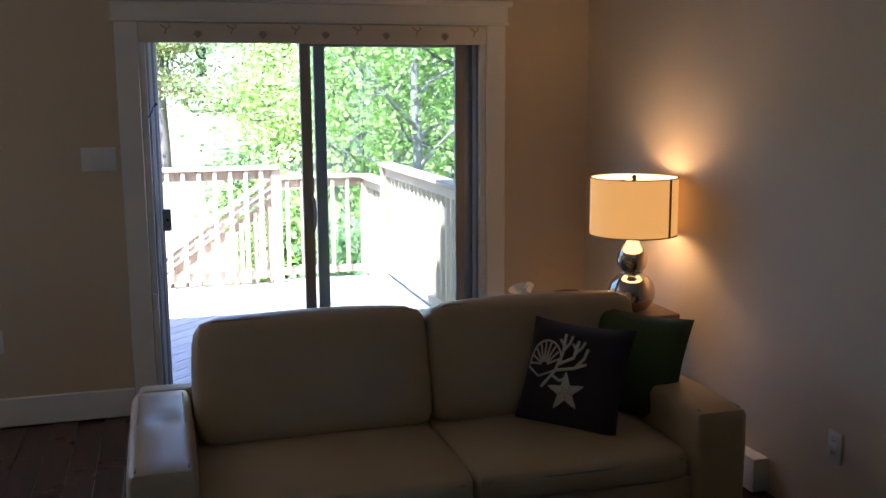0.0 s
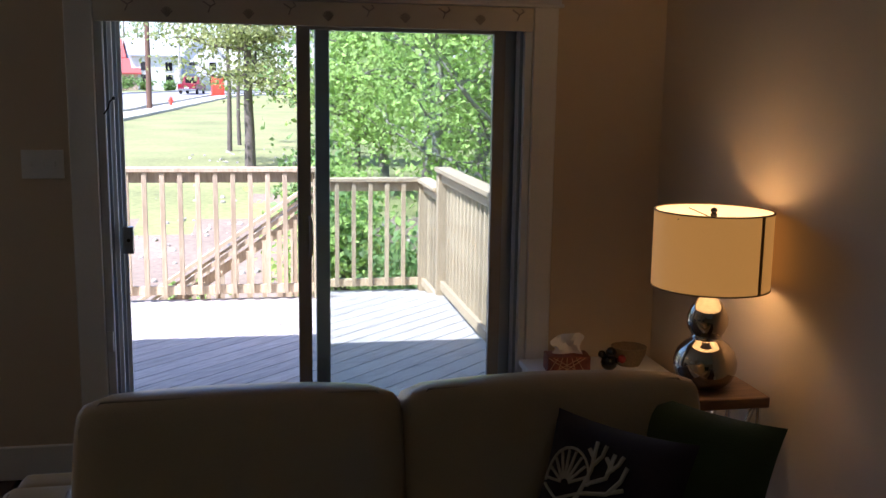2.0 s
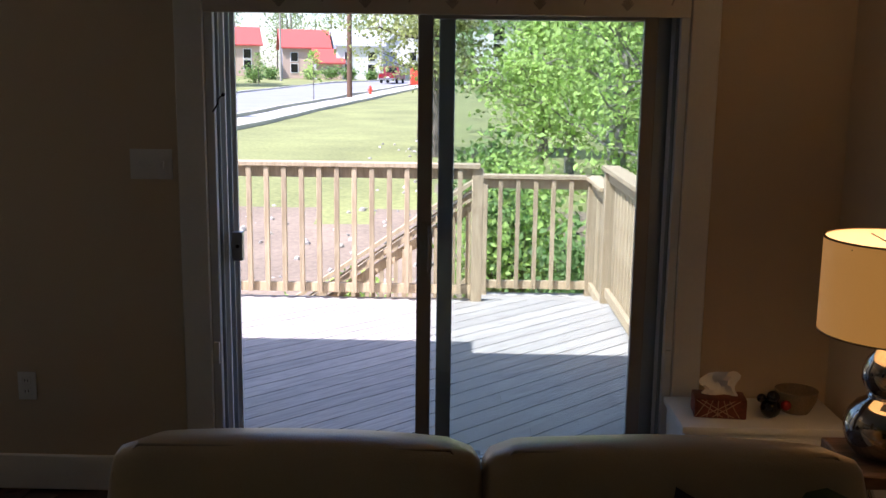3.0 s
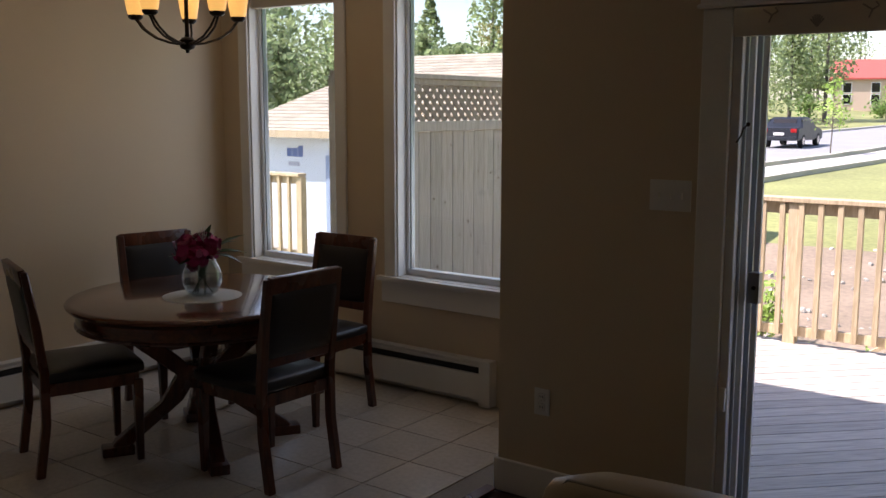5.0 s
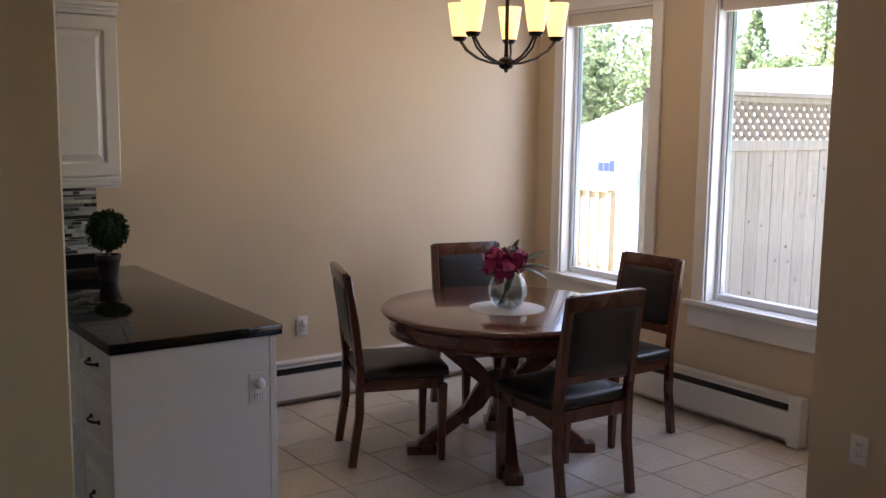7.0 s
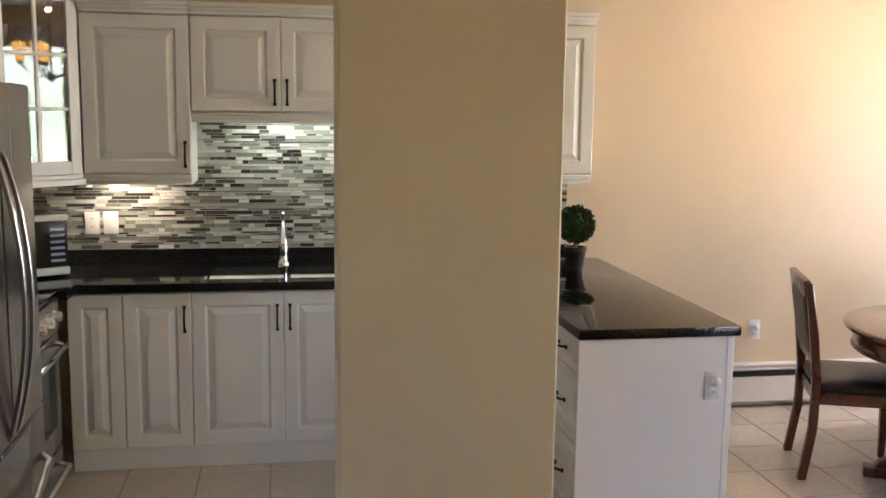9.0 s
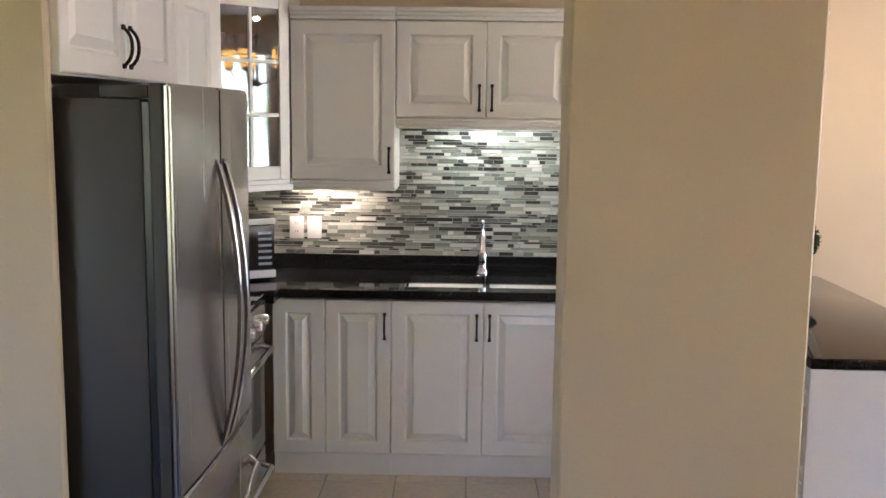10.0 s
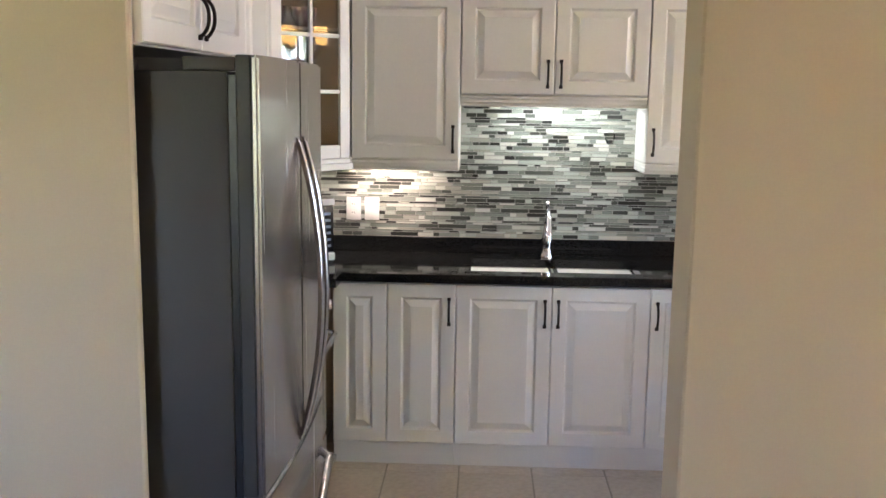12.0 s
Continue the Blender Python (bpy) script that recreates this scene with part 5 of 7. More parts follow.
# fridge
FX0, FX1, FF = -1.612, -0.700, 3.003
fr = thing("refrigerator", "stainless french-door refrigerator with grey sides", "refrigerator")
part("case", one(box, FX0, FX1, KIT_S + 0.02, FF - 0.077, 0.03, 1.757, 0.006, 2), FRIDGESIDE, fr, "dark grey painted case")
part("gasket", one(box, FX0 + 0.008, FX1 - 0.008, FF - 0.0768, FF - 0.0575, 0.06, 1.748), BLACK, fr)
part("base_grille", one(box, FX0 + 0.02, FX1 - 0.02, FF - 0.12, FF - 0.08, 0.0, 0.06, 0.004), BLACK, fr)
mid = (FX0 + FX1) / 2


def bowed_door(x0, x1, z0, z1):
    """A door panel whose face swells slightly outward."""
    bm = bmesh.new()
    box(bm, x0, x1, FF - 0.018, FF, z0, z1)
    bmesh.ops.subdivide_edges(bm, edges=[e for e in bm.edges if abs(e.verts[0].co.x - e.verts[1].co.x) > 0.1], cuts=8)
    for v in bm.verts:
        if v.co.y > FF - 0.01:
            v.co.y += 0.016 * (1 - (2 * (v.co.x - mid) / (FX1 - FX0)) ** 2)
    bmesh.ops.bevel(bm, geom=[e for e in bm.edges if len(e.link_faces) == 2 and e.calc_face_angle() > 1.0], offset=0.007, segments=2, affect="EDGES")
    return bm


def bow_handle(hx, z0, z1):
    """A flat bar bent into a shallow bow in front of the door, with small feet at its ends."""
    bm = bmesh.new()
    rings = []
    for k in range(19):
        u = k / 18 * 2 - 1
        out = FF + 0.020 + 0.062 * (1 - abs(u) ** 2.1)
        z = (z0 + z1) / 2 + u * (z1 - z0) / 2
        w = 0.012 + 0.003 * (1 - u * u)
        rings.append([bm.verts.new((hx + dx * w, out + dy * 0.008, z)) for dx, dy in ((-1, -1), (1, -1), (1, 0.4), (0.6, 1), (-0.6, 1), (-1, 0.4))])
    for a, b in zip(rings, rings[1:]):
        for k in range(6):
            bm.faces.new((a[k], a[(k + 1) % 6], b[(k + 1) % 6], b[k]))
    bm.faces.new(rings[0][::-1])
    bm.faces.new(rings[-1])
    for z in (z0, z1):
        box(bm, hx - 0.010, hx + 0.010, FF - 0.002, FF + 0.022, z - 0.014, z + 0.014, 0.003, 1)
    bmesh.ops.recalc_face_normals(bm, faces=bm.faces)
    return bm


for x0, x1, hx in ((FX0, mid - 0.003, mid - 0.045), (mid + 0.003, FX1, mid + 0.045)):
    d = part("fridge_door", bowed_door(x0, x1, 0.665, 1.797), STEEL, fr, "brushed stainless door")
    part("door_core", one(box, x0, x1, FF - 0.057, FF - 0.0185, 0.665, 1.797, 0.004, 1), FRIDGESIDE, d, "dark grey door edge")
    bm = bow_handle(hx, 0.69, 1.567)
    part("bar_handle", bm, HANDLESTEEL, d, "long bowed flat steel handle")
d = part("freezer_drawer", bowed_door(FX0, FX1, 0.07, 0.655), STEEL, fr, "stainless freezer drawer")
part("door_core", one(box, FX0, FX1, FF - 0.057, FF - 0.0185, 0.07, 0.655, 0.004, 1), FRIDGESIDE, d)
part("bar_handle", one(tube, [(FX0 + 0.07, FF + 0.0, 0.48), (FX0 + 0.11, FF + 0.04, 0.465), (mid, FF + 0.07, 0.455), (FX1 - 0.11, FF + 0.04, 0.465), (FX1 - 0.07, FF + 0.0, 0.48)], 0.014, 10), HANDLESTEEL, d)
for xx in (FX0 + 0.05, FX1 - 0.05):
    part("hinge_cover", one(box, xx - 0.04, xx + 0.04, FF - 0.19, FF - 0.060, 1.758, 1.792, 0.006, 2), FRIDGESIDE, fr)
part("top_vent", one(box, FX1 - 0.14, FX1 - 0.01, 2.45, 2.66, 1.758, 1.785, 0.004), FRIDGESIDE, fr)

# range
rg = thing("range", "stainless electric range with black oven window", "range")
RX0, RX1, RF = -2.405, -1.645, 2.89
part("body", one(box, RX0, RX1, KIT_S + 0.02, RF - 0.04, 0.03, 0.90, 0.004), STEEL, rg)
part("cooktop", one(box, RX0, RX1, KIT_S + 0.02, RF, 0.90, 0.918, 0.004, 2), BLACKGLASS, rg)
od = part("oven_door", one(box, RX0 + 0.01, RX1 - 0.01, RF - 0.04, RF, 0.24, 0.74, 0.008, 2), STEEL, rg)
part("oven_window", one(box, RX0 + 0.10, RX1 - 0.10, RF - 0.002, RF + 0.003, 0.34, 0.64, 0.002, 1), BLACKGLASS, od)
part("oven_handle", one(tube, [(RX0 + 0.06, RF, 0.70), (RX0 + 0.09, RF + 0.05, 0.695), (RX1 - 0.09, RF + 0.05, 0.695), (RX1 - 0.06, RF, 0.70)], 0.013, 10), CHROME, od)
part("control_panel", one(box, RX0 + 0.01, RX1 - 0.01, RF - 0.04, RF + 0.008, 0.755, 0.895, 0.008, 2), STEEL, rg)
for k in range(5):
    xx = RX0 + 0.10 + 0.14 * k
    part("knob", one(lathe, [(0.0, 0.0), (0.026, 0.0), (0.022, 0.028), (0.018, 0.032), (0.0, 0.032)], seg=20), CHROME, rg).matrix_basis = pose(xx, RF + 0.008, 0.825, -90)
wdr = part("warming_drawer", one(box, RX0 + 0.01, RX1 - 0.01, RF - 0.04, RF, 0.05, 0.225, 0.008, 2), STEEL, rg)
part("drawer_handle", one(tube, [(RX0 + 0.10, RF, 0.17), (RX0 + 0.13, RF + 0.05, 0.165), (RX1 - 0.13, RF + 0.05, 0.165), (RX1 - 0.10, RF, 0.17)], 0.013, 10), CHROME, wdr)

# microwave in the corner of the worktop
mw = thing("microwave", "silver and black countertop microwave in the corner", "microwave")
mw.matrix_basis = Matrix.Translation((-2.815, 2.865, 0.914)) @ pose(0, 0, 0, 0, 0, 118)
part("case", one(box, -0.47, 0.0, 0.016, 0.28, 0.012, 0.30, 0.006, 2), STEEL, mw)
part("door_glass", one(box, -0.465, -0.005, 0.002, 0.016, 0.05, 0.27, 0.003, 1), BLACKGLASS, mw)
part("trim_bar", one(box, -0.47, 0.0, -0.004, 0.016, 0.272, 0.30, 0.004, 1), VINYL, mw)
part("trim_bar", one(box, -0.47, 0.0, -0.004, 0.016, 0.012, 0.048, 0.004, 1), VINYL, mw)
for k in range(6):
    part("button_row", one(box, -0.085, -0.02, -0.001, 0.002, 0.075 + 0.03 * k, 0.087 + 0.03 * k), SIDINGB, mw)
plate("wall_outlet", (WALL_W + 0.012, 2.905, 1.128), "x", 0.074, 0.117, 1, "outlet", "white outlet on the mosaic backsplash")
plate("light_switch", (WALL_W + 0.012, 2.998, 1.128), "x", 0.074, 0.117, 1, "switch", "white switch plate on the mosaic backsplash")

# topiary on the peninsula
tp = thing("topiary", "small round artificial topiary in a dark pot", "plant", (-2.77, 5.365, 0.912))
part("pot", one(lathe, [(0.0, 0.0), (0.040, 0.0), (0.055, 0.10), (0.060, 0.105), (0.060, 0.125), (0.050, 0.125), (0.048, 0.11), (0.0, 0.11)], seg=24), POT, tp)
part("trunk", one(cyl, (0, 0, 0.11), (0, 0, 0.19), 0.012, 0.009), BARK, tp)
rng = random.Random(5)
bm = bmesh.new()
for k in range(1800):
    d = Vector((rng.gauss(0, 1), rng.gauss(0, 1), rng.gauss(0, 1))).normalized()
    c = Vector((0, 0, 0.24)) + d * rng.uniform(0.062, 0.098)
    e = (d + Vector((rng.gauss(0, 0.5), rng.gauss(0, 0.5), rng.gauss(0, 0.5)))).normalized()
    s = e.orthogonal().normalized() * 0.006
    bm.faces.new([bm.verts.new(p) for p in (c - s, c + e * 0.014, c + s, c - e * 0.004)])
tagged(part("clipped_ball", bm, TOPIARY, tp, "clipped dark green ball"), kind="stuff")
bm = bmesh.new()
ball(bm, (0, 0, 0.24), 0.068, 2)
part("inner_ball", bm, TOPIARY, tp)

# mosaic backsplash
rng = random.Random(21)
bm = bmesh.new()
row_h = 0.0150
z = 0.9905
while z < 1.71:
    y = 2.32 + rng.uniform(-0.1, 0)
    tall = row_h * rng.choice((0.62, 1.0, 1.0, 1.25))
    while y < 5.44:
        l = rng.choice((0.03, 0.05, 0.05, 0.075, 0.10, 0.14))
        a, b = max(2.32, y), min(5.44, y + l)
        top = 1.352 if not (3.445 < (a + b) / 2 < 4.30) else 1.672
        if b - a > 0.012 and z + tall < top + 0.02:
            t = 0.0085 + rng.uniform(0, 0.002)
            x0, x1 = WALL_W + 0.0045, WALL_W + t
            v = [bm.verts.new(p) for p in ((x0, a, z), (x0, b, z), (x0, b, z + tall), (x0, a, z + tall), (x1, a + 0.001, z + 0.001), (x1, b - 0.001, z + 0.001), (x1, b - 0.001, z + tall - 0.001), (x1, a + 0.001, z + tall - 0.001))]
            for f in ((4, 5, 6, 7), (0, 1, 5, 4), (1, 2, 6, 5), (2, 3, 7, 6), (3, 0, 4, 7)):
                bm.faces.new([v[i] for i in f])
        y += l + 0.002
    z += tall + 0.002
bs = thing("backsplash", "linear mosaic backsplash of grey, green and cream glass tiles", "backsplash", kind="structure")
part("grout_bed", one(box, WALL_W, WALL_W + 0.004, 2.32, 5.44, 0.989, 1.68), material("pale_grout", (0.45, 0.44, 0.40), 0.9, vary=0.05, bump=0.1), bs)
tagged(part("mosaic_tiles", bm, MOSAIC, bs, "mixed linear mosaic tiles", smooth=0), kind="stuff")
lamp("cabinet_light_corner", "AREA", (WALL_W + 0.12, 3.06, 1.372), 0.19, (1.0, 0.86, 0.62), 0.30, (WALL_W + 0.06, 3.06, 0.9), 0.06)
lamp("cabinet_light_sink", "AREA", (WALL_W + 0.14, 3.93, 1.672), 0.19, (0.88, 1.0, 0.84), 0.55, (WALL_W + 0.08, 3.93, 0.9), 0.06)

# ---- deck ----
DX0, DX1, DY0, DY1 = -2.36, 2.86, WALL_N + T + 0.02, 11.47
deck = thing("deck", "weathered wooden deck with diagonal boards", "deck", kind="structure")
part("joist_frame", one(box, DX0, DX1, DY0, DY1 - 0.02, -0.34, -0.128), DECKWOOD, deck)


def clip_board(u0, u1, x0, x1, y0, y1):
    """The part between two 45 degree lines (y - x = u) inside a rectangle."""
    poly = [(x0, y0), (x1, y0), (x1, y1), (x0, y1)]
    for sign, u in ((1, u0), (-1, u1)):
        out = []
        for (ax, ay), (bx, by) in zip(poly, poly[1:] + poly[:1]):
            da, db = sign * (ay - ax - u), sign * (by - bx - u)
            if da >= 0:
                out.append((ax, ay))
            if da * db < 0:
                k = da / (da - db)
                out.append((ax + (bx - ax) * k, ay + (by - ay) * k))
        poly = out
        if len(poly) < 3:
            return []
    return poly


pitch_u = 0.146 * math.sqrt(2)
u = DY0 - DX1
while u < DY1 - DX0:
    poly = clip_board(u + 0.006, u + pitch_u - 0.006, DX0, DX1, DY0, DY1)
    if len(poly) >= 3:
        bm = bmesh.new()
        a = [bm.verts.new((x, y, DECK_Z - 0.026)) for x, y in poly]
        b = [bm.verts.new((x, y, DECK_Z)) for x, y in poly]
        bm.faces.new(b)
        bm.faces.new(a[::-1])
        for k in range(len(a)):
            bm.faces.new((a[k], a[(k + 1) % len(a)], b[(k + 1) % len(a)], b[k]))
        # the grain follows the board
        me = finish(bm, "deck_board", DECKWOOD, 0)
        turn = pose(0, 0, 0, 0, 0, 45)
        me.transform(turn.inverted())
        ob = new("deck_board", me)
        ob.parent, ob.matrix_basis = deck, turn
    u += pitch_u
landing = thing("stair_landing", "lower wooden deck landing above the garden stairs", "deck", kind="structure")
for k in range(7):
    part("deck_board", one(box, 1.76, 2.86, 11.475 + 0.146 * k, 11.475 + 0.146 * k + 0.138, -0.298, -0.27), DECKWOOD, landing, smooth=0)
part("joist_frame", one(box, 1.78, 2.84, 11.48, 12.47, -0.46, -0.30), DECKWOOD, landing)
for x, y in ((-2.2, 11.3), (0.0, 11.3), (2.65, 11.3), (2.76, 12.42), (1.83, 12.42), (2.65, 9.2), (-2.2, 9.2)):
    part("pier_post", one(box, x - 0.05, x + 0.05, y - 0.05, y + 0.05, -2.0, -0.34 if y < 11.4 else -0.46), RAILWOOD, deck)


def railing(name, a, b, base, top, label, ends=(True, True), spacing=0.138, mids=()):
    """A wooden guard between two points of the plan: posts, cap, rails and square balusters."""
    ob = thing(name, label, "railing", (a[0], a[1], 0), math.degrees(math.atan2(b[1] - a[1], b[0] - a[0])))
    L = math.hypot(b[0] - a[0], b[1] - a[1])
    part("cap_rail", one(box, -0.02, L + 0.02, -0.07, 0.07, top - 0.036, top, 0.004, 1), RAILWOOD, ob)
    part("upper_rail", one(box, 0, L, -0.019, 0.019, top - 0.125, top - 0.038, 0.003, 1), RAILWOOD, ob)
    part("lower_rail", one(box, 0, L, -0.019, 0.019, base + 0.055, base + 0.13, 0.003, 1), RAILWOOD, ob)
    for flag, x in ((ends[0], 0), (ends[1], L), *((True, m) for m in mids)):
        if flag:
            part("post", one(box, x - 0.045, x + 0.045, -0.045, 0.045, base - 0.02, top - 0.037, 0.004, 1), RAILWOOD, ob)
    n = int(L / spacing)
    mesh = None
    for k in range(1, n):
        x = L * k / n
        if mesh is None:
            mesh = finish(one(box, -0.019, 0.019, -0.058, -0.020, base + 0.06, top - 0.038, 0.002, 1), "baluster", RAILWOOD)
        bo = new("baluster", mesh)
        bo.parent, bo.matrix_basis = ob, pose(x, 0, 0)
    return ob


railing("deck_railing", (-2.33, 11.41), (1.737, 11.41), DECK_Z, 1.012, "wooden deck railing with square balusters", mids=(2.052,))
railing("deck_railing", (2.79, 7.75), (2.79, 11.41), DECK_Z, 1.012, "wooden deck railing along the side of the deck")
railing("deck_railing", (2.79, 11.50), (2.79, 12.42), -0.27, 0.83, "lower wooden railing of the stair landing", ends=(False, True))
railing("deck_railing", (1.80, 12.42), (2.75, 12.42), -0.27, 0.83, "lower wooden railing at the end of the landing", ends=(True, False))
stairs = thing("garden_stairs", "wooden stairs going down from the deck landing", "stairs")
for k in range(7):
    part("tread", one(box, 1.74 - 0.28 * (k + 1), 1.76 - 0.28 * k, 11.52, 12.40, -0.27 - 0.19 * (k + 1) - 0.036, -0.27 - 0.19 * (k + 1)), DECKWOOD, stairs)
for yy in (11.50, 12.40):
    bm = bmesh.new()
    prism(bm, [(1.76, -0.30), (1.76, -0.58), (-0.23, -1.93), (-0.23, -1.65)], 0.04, Matrix.Translation((0, yy, 0)))
    part("stringer", bm, RAILWOOD, stairs)
for yy in (11.56, 12.40):
    for z0, z1, w in ((0.79, 0.83, 0.045), (0.66, 0.75, 0.02), (-0.12, -0.04, 0.02)):
        bm = bmesh.new()
        prism(bm, [(1.78, z1), (1.78, z0), (-0.18, z0 - 1.33), (-0.18, z1 - 1.33)], 2 * w, Matrix.Translation((0, yy - w, 0)))
        part("sloped_rail", bm, RAILWOOD, stairs)
    for k in range(14):
        x = 1.67 - 0.13 * k
        z = -0.68 * (1.78 - x)
        part("baluster", one(box, x - 0.019, x + 0.019, yy - 0.055, yy - 0.021, z - 0.10, z + 0.72), RAILWOOD, stairs)
    part("post", one(box, -0.23, -0.14, yy - 0.045, yy + 0.045, -1.9, -0.42), RAILWOOD, stairs)

# privacy fence with lattice
fence = thing("privacy_fence", "pale wooden privacy fence with lattice top", "fence")
FXX, FY0, FY1 = -2.42, 8.70, 12.0
rng = random.Random(9)
mesh = finish(one(box, -0.010, 0.010, 0.001, 0.137, DECK_Z - 0.2, 1.50, 0.003, 1), "fence_board", FENCEWOOD)
n = int((FY1 - FY0) / 0.139)
for k in range(n):
    o = new("fence_board", mesh)
    o.parent, o.matrix_basis = fence, pose(FXX + rng.uniform(-0.002, 0.002), FY0 + 0.139 * k, rng.uniform(-0.003, 0.003))
    for j in range(2):
        zz = rng.uniform(0.3, 1.4)
        yy = FY0 + 0.139 * k + rng.uniform(0.03, 0.11)
        part("wood_knot", one(cyl, (FXX + 0.009, yy, zz), (FXX + 0.0135, yy, zz), rng.uniform(0.006, 0.012), seg=8), KNOT, fence)
part("middle_rail", one(box, FXX - 0.02, FXX + 0.03, FY0, FY1, 1.50, 1.575, 0.003, 1), FENCEWOOD, fence)
part("top_rail", one(box, FXX - 0.02, FXX + 0.03, FY0, FY1, 1.835, 1.875, 0.003, 1), FENCEWOOD, fence)
part("cap", one(box, FXX - 0.06, FXX + 0.06, FY0 - 0.02, FY1 + 0.02, 1.876, 1.91, 0.003, 1), FENCEWOOD, fence)
for yy in (FY0 - 0.05, FY1 - 0.04):
    part("post", one(box, FXX - 0.045, FXX + 0.045, yy, yy + 0.09, DECK_Z - 0.3, 1.875, 0.004, 1), FENCEWOOD, fence)
bm1, bm2 = bmesh.new(), bmesh.new()
step = 0.088
k = -4
while FY0 + k * step < FY1:
    y = FY0 + k * step
    for bm, s, xo in ((bm1, 1, 0.004), (bm2, -1, 0.012)):
        ya, yb = (y, y + 0.26) if s == 1 else (y + 0.26, y)
        c = Vector((FXX + xo, (ya + yb) / 2, 1.705))
        if FY0 + 0.02 < min(ya, yb) and max(ya, yb) < FY1 - 0.02:
            slab(bm, Matrix.Translation(c) @ pose(0, 0, 0, 45 * s), 0.007, 0.365, 0.036)
    k += 1
tagged(part("lattice_slats", bm1, LATTICE, fence, smooth=0), kind="stuff")
tagged(part("lattice_slats", bm2, LATTICE, fence, smooth=0), kind="stuff")

# ---- ground, road and walk ----


def ground_z(x, y):
    if y < 12.5:
        z = -1.75
    elif y < 25:
        k = (y - 12.5) / 12.5
        z = -1.75 + 1.15 * (3 * k * k - 2 * k ** 3)
    else:
        z = -0.60 + min(0.15, (y - 25) * 0.008)
    if y > 45:
        z += 0.0165 * (min(y, 170) - 45)
    if x < -24:
        z += min(1.4, (-24 - x) * 0.10)
    if x > 8:
        z += min(2.5, (x - 8) * 0.10)
    near = max(0.0, 1 - abs(y - 18) / 12)
    return z + near * 0.12 * noise.noise((x * 0.5, y * 0.5, 0)) + 0.05 * noise.noise((x * 0.15, y * 0.15, 3))


def spaced(a, b, near, growth):
    out, x, s = [a], a, near
    while x < b:
        x += s
        s *= growth
        out.append(min(x, b))
    return out


xs = sorted({-v for v in spaced(0, 900, 0.5, 1.055)} | set(spaced(0, 900, 0.5, 1.055)))
ys = sorted({-v for v in spaced(0, 900, 1.0, 1.2)} | set(spaced(0, 1200, 0.5, 1.035)))
verts = [(x, y, ground_z(x, y) if y > 0 else -1.75) for x in xs for y in ys]
nx, ny = len(xs), len(ys)
faces = [(i * ny + j, (i + 1) * ny + j, (i + 1) * ny + j + 1, i * ny + j + 1) for i in range(nx - 1) for j in range(ny - 1)]
me = bpy.data.meshes.new("ground")
me.from_pydata(verts, [], faces)
me.materials.append(GRASS)
me.materials.append(DIRT)
for p in me.polygons:
    c = p.center
    p.use_smooth = True
    bare = noise.noise((c.x * 0.35, c.y * 0.35, 7)) + (0.75 if 12 < c.y < 22.5 else -0.9) + (0.5 if c.x > -2 and 22 < c.y < 40 and c.x < 6 else 0)
    p.material_index = 1 if bare > 0.15 else 0
tagged(new("ground", me), "sloping lawn with bare earth below the deck", "ground", "", "structure")


def ribbon(name, line, half, lift, mat, label, thick=0.12):
    bm = bmesh.new()
    rows = []
    for k, (x, y) in enumerate(line):
        a, b = line[max(0, k - 1)], line[min(len(line) - 1, k + 1)]
        d = Vector((b[0] - a[0], b[1] - a[1])).normalized()
        s = Vector((-d.y, d.x))
        z = ground_z(x, y) + lift
        rows.append([bm.verts.new((x + s.x * half * u, y + s.y * half * u, z + dz)) for u, dz in ((-1, -thick), (-1, 0), (1, 0), (1, -thick))])
    for p, q in zip(rows, rows[1:]):
        for k in range(3):
            bm.faces.new((p[k], p[k + 1], q[k + 1], q[k]))
    return tagged(new(name, finish(bm, name, mat, 30)), label, name, "", "structure")


def curve(points, n=8):
    out = []
    for (x0, y0), (x1, y1) in zip(points, points[1:]):
        out += [(x0 + (x1 - x0) * k / n, y0 + (y1 - y0) * k / n) for k in range(n)]
    return out + [points[-1]]


ribbon("road", curve([(-15.5, -20), (-14.6, 30), (-13.2, 55), (-11.5, 75), (-9.8, 95), (-8.5, 112), (-4, 124), (8, 134), (25, 140)]), 4.4, 0.10, ASPHALT, "grey asphalt street curving past the houses", 0.3)
ribbon("pavement", curve([(-9.4, -20), (-8.6, 30), (-7.1, 55), (-5.4, 75), (-3.8, 95), (-2.4, 109), (2, 118), (12, 126), (27, 132)]), 0.85, 0.16, CONCRETE, "pale concrete pavement along the street", 0.3)
ribbon("kerb", curve([(-11.0, -20), (-10.1, 30), (-8.7, 55), (-7.0, 75), (-5.3, 95), (-4.0, 111), (0, 120), (10, 129), (25, 135)]), 0.12, 0.22, CONCRETE, "pale concrete kerb", 0.3)
ribbon("kerb_far", curve([(-20.0, -20), (-19.1, 30), (-17.7, 55), (-16.0, 76), (-14.3, 96), (-13.0, 113), (-8, 128), (6, 139), (25, 145)]), 0.12, 0.22, CONCRETE, "pale concrete kerb", 0.3)

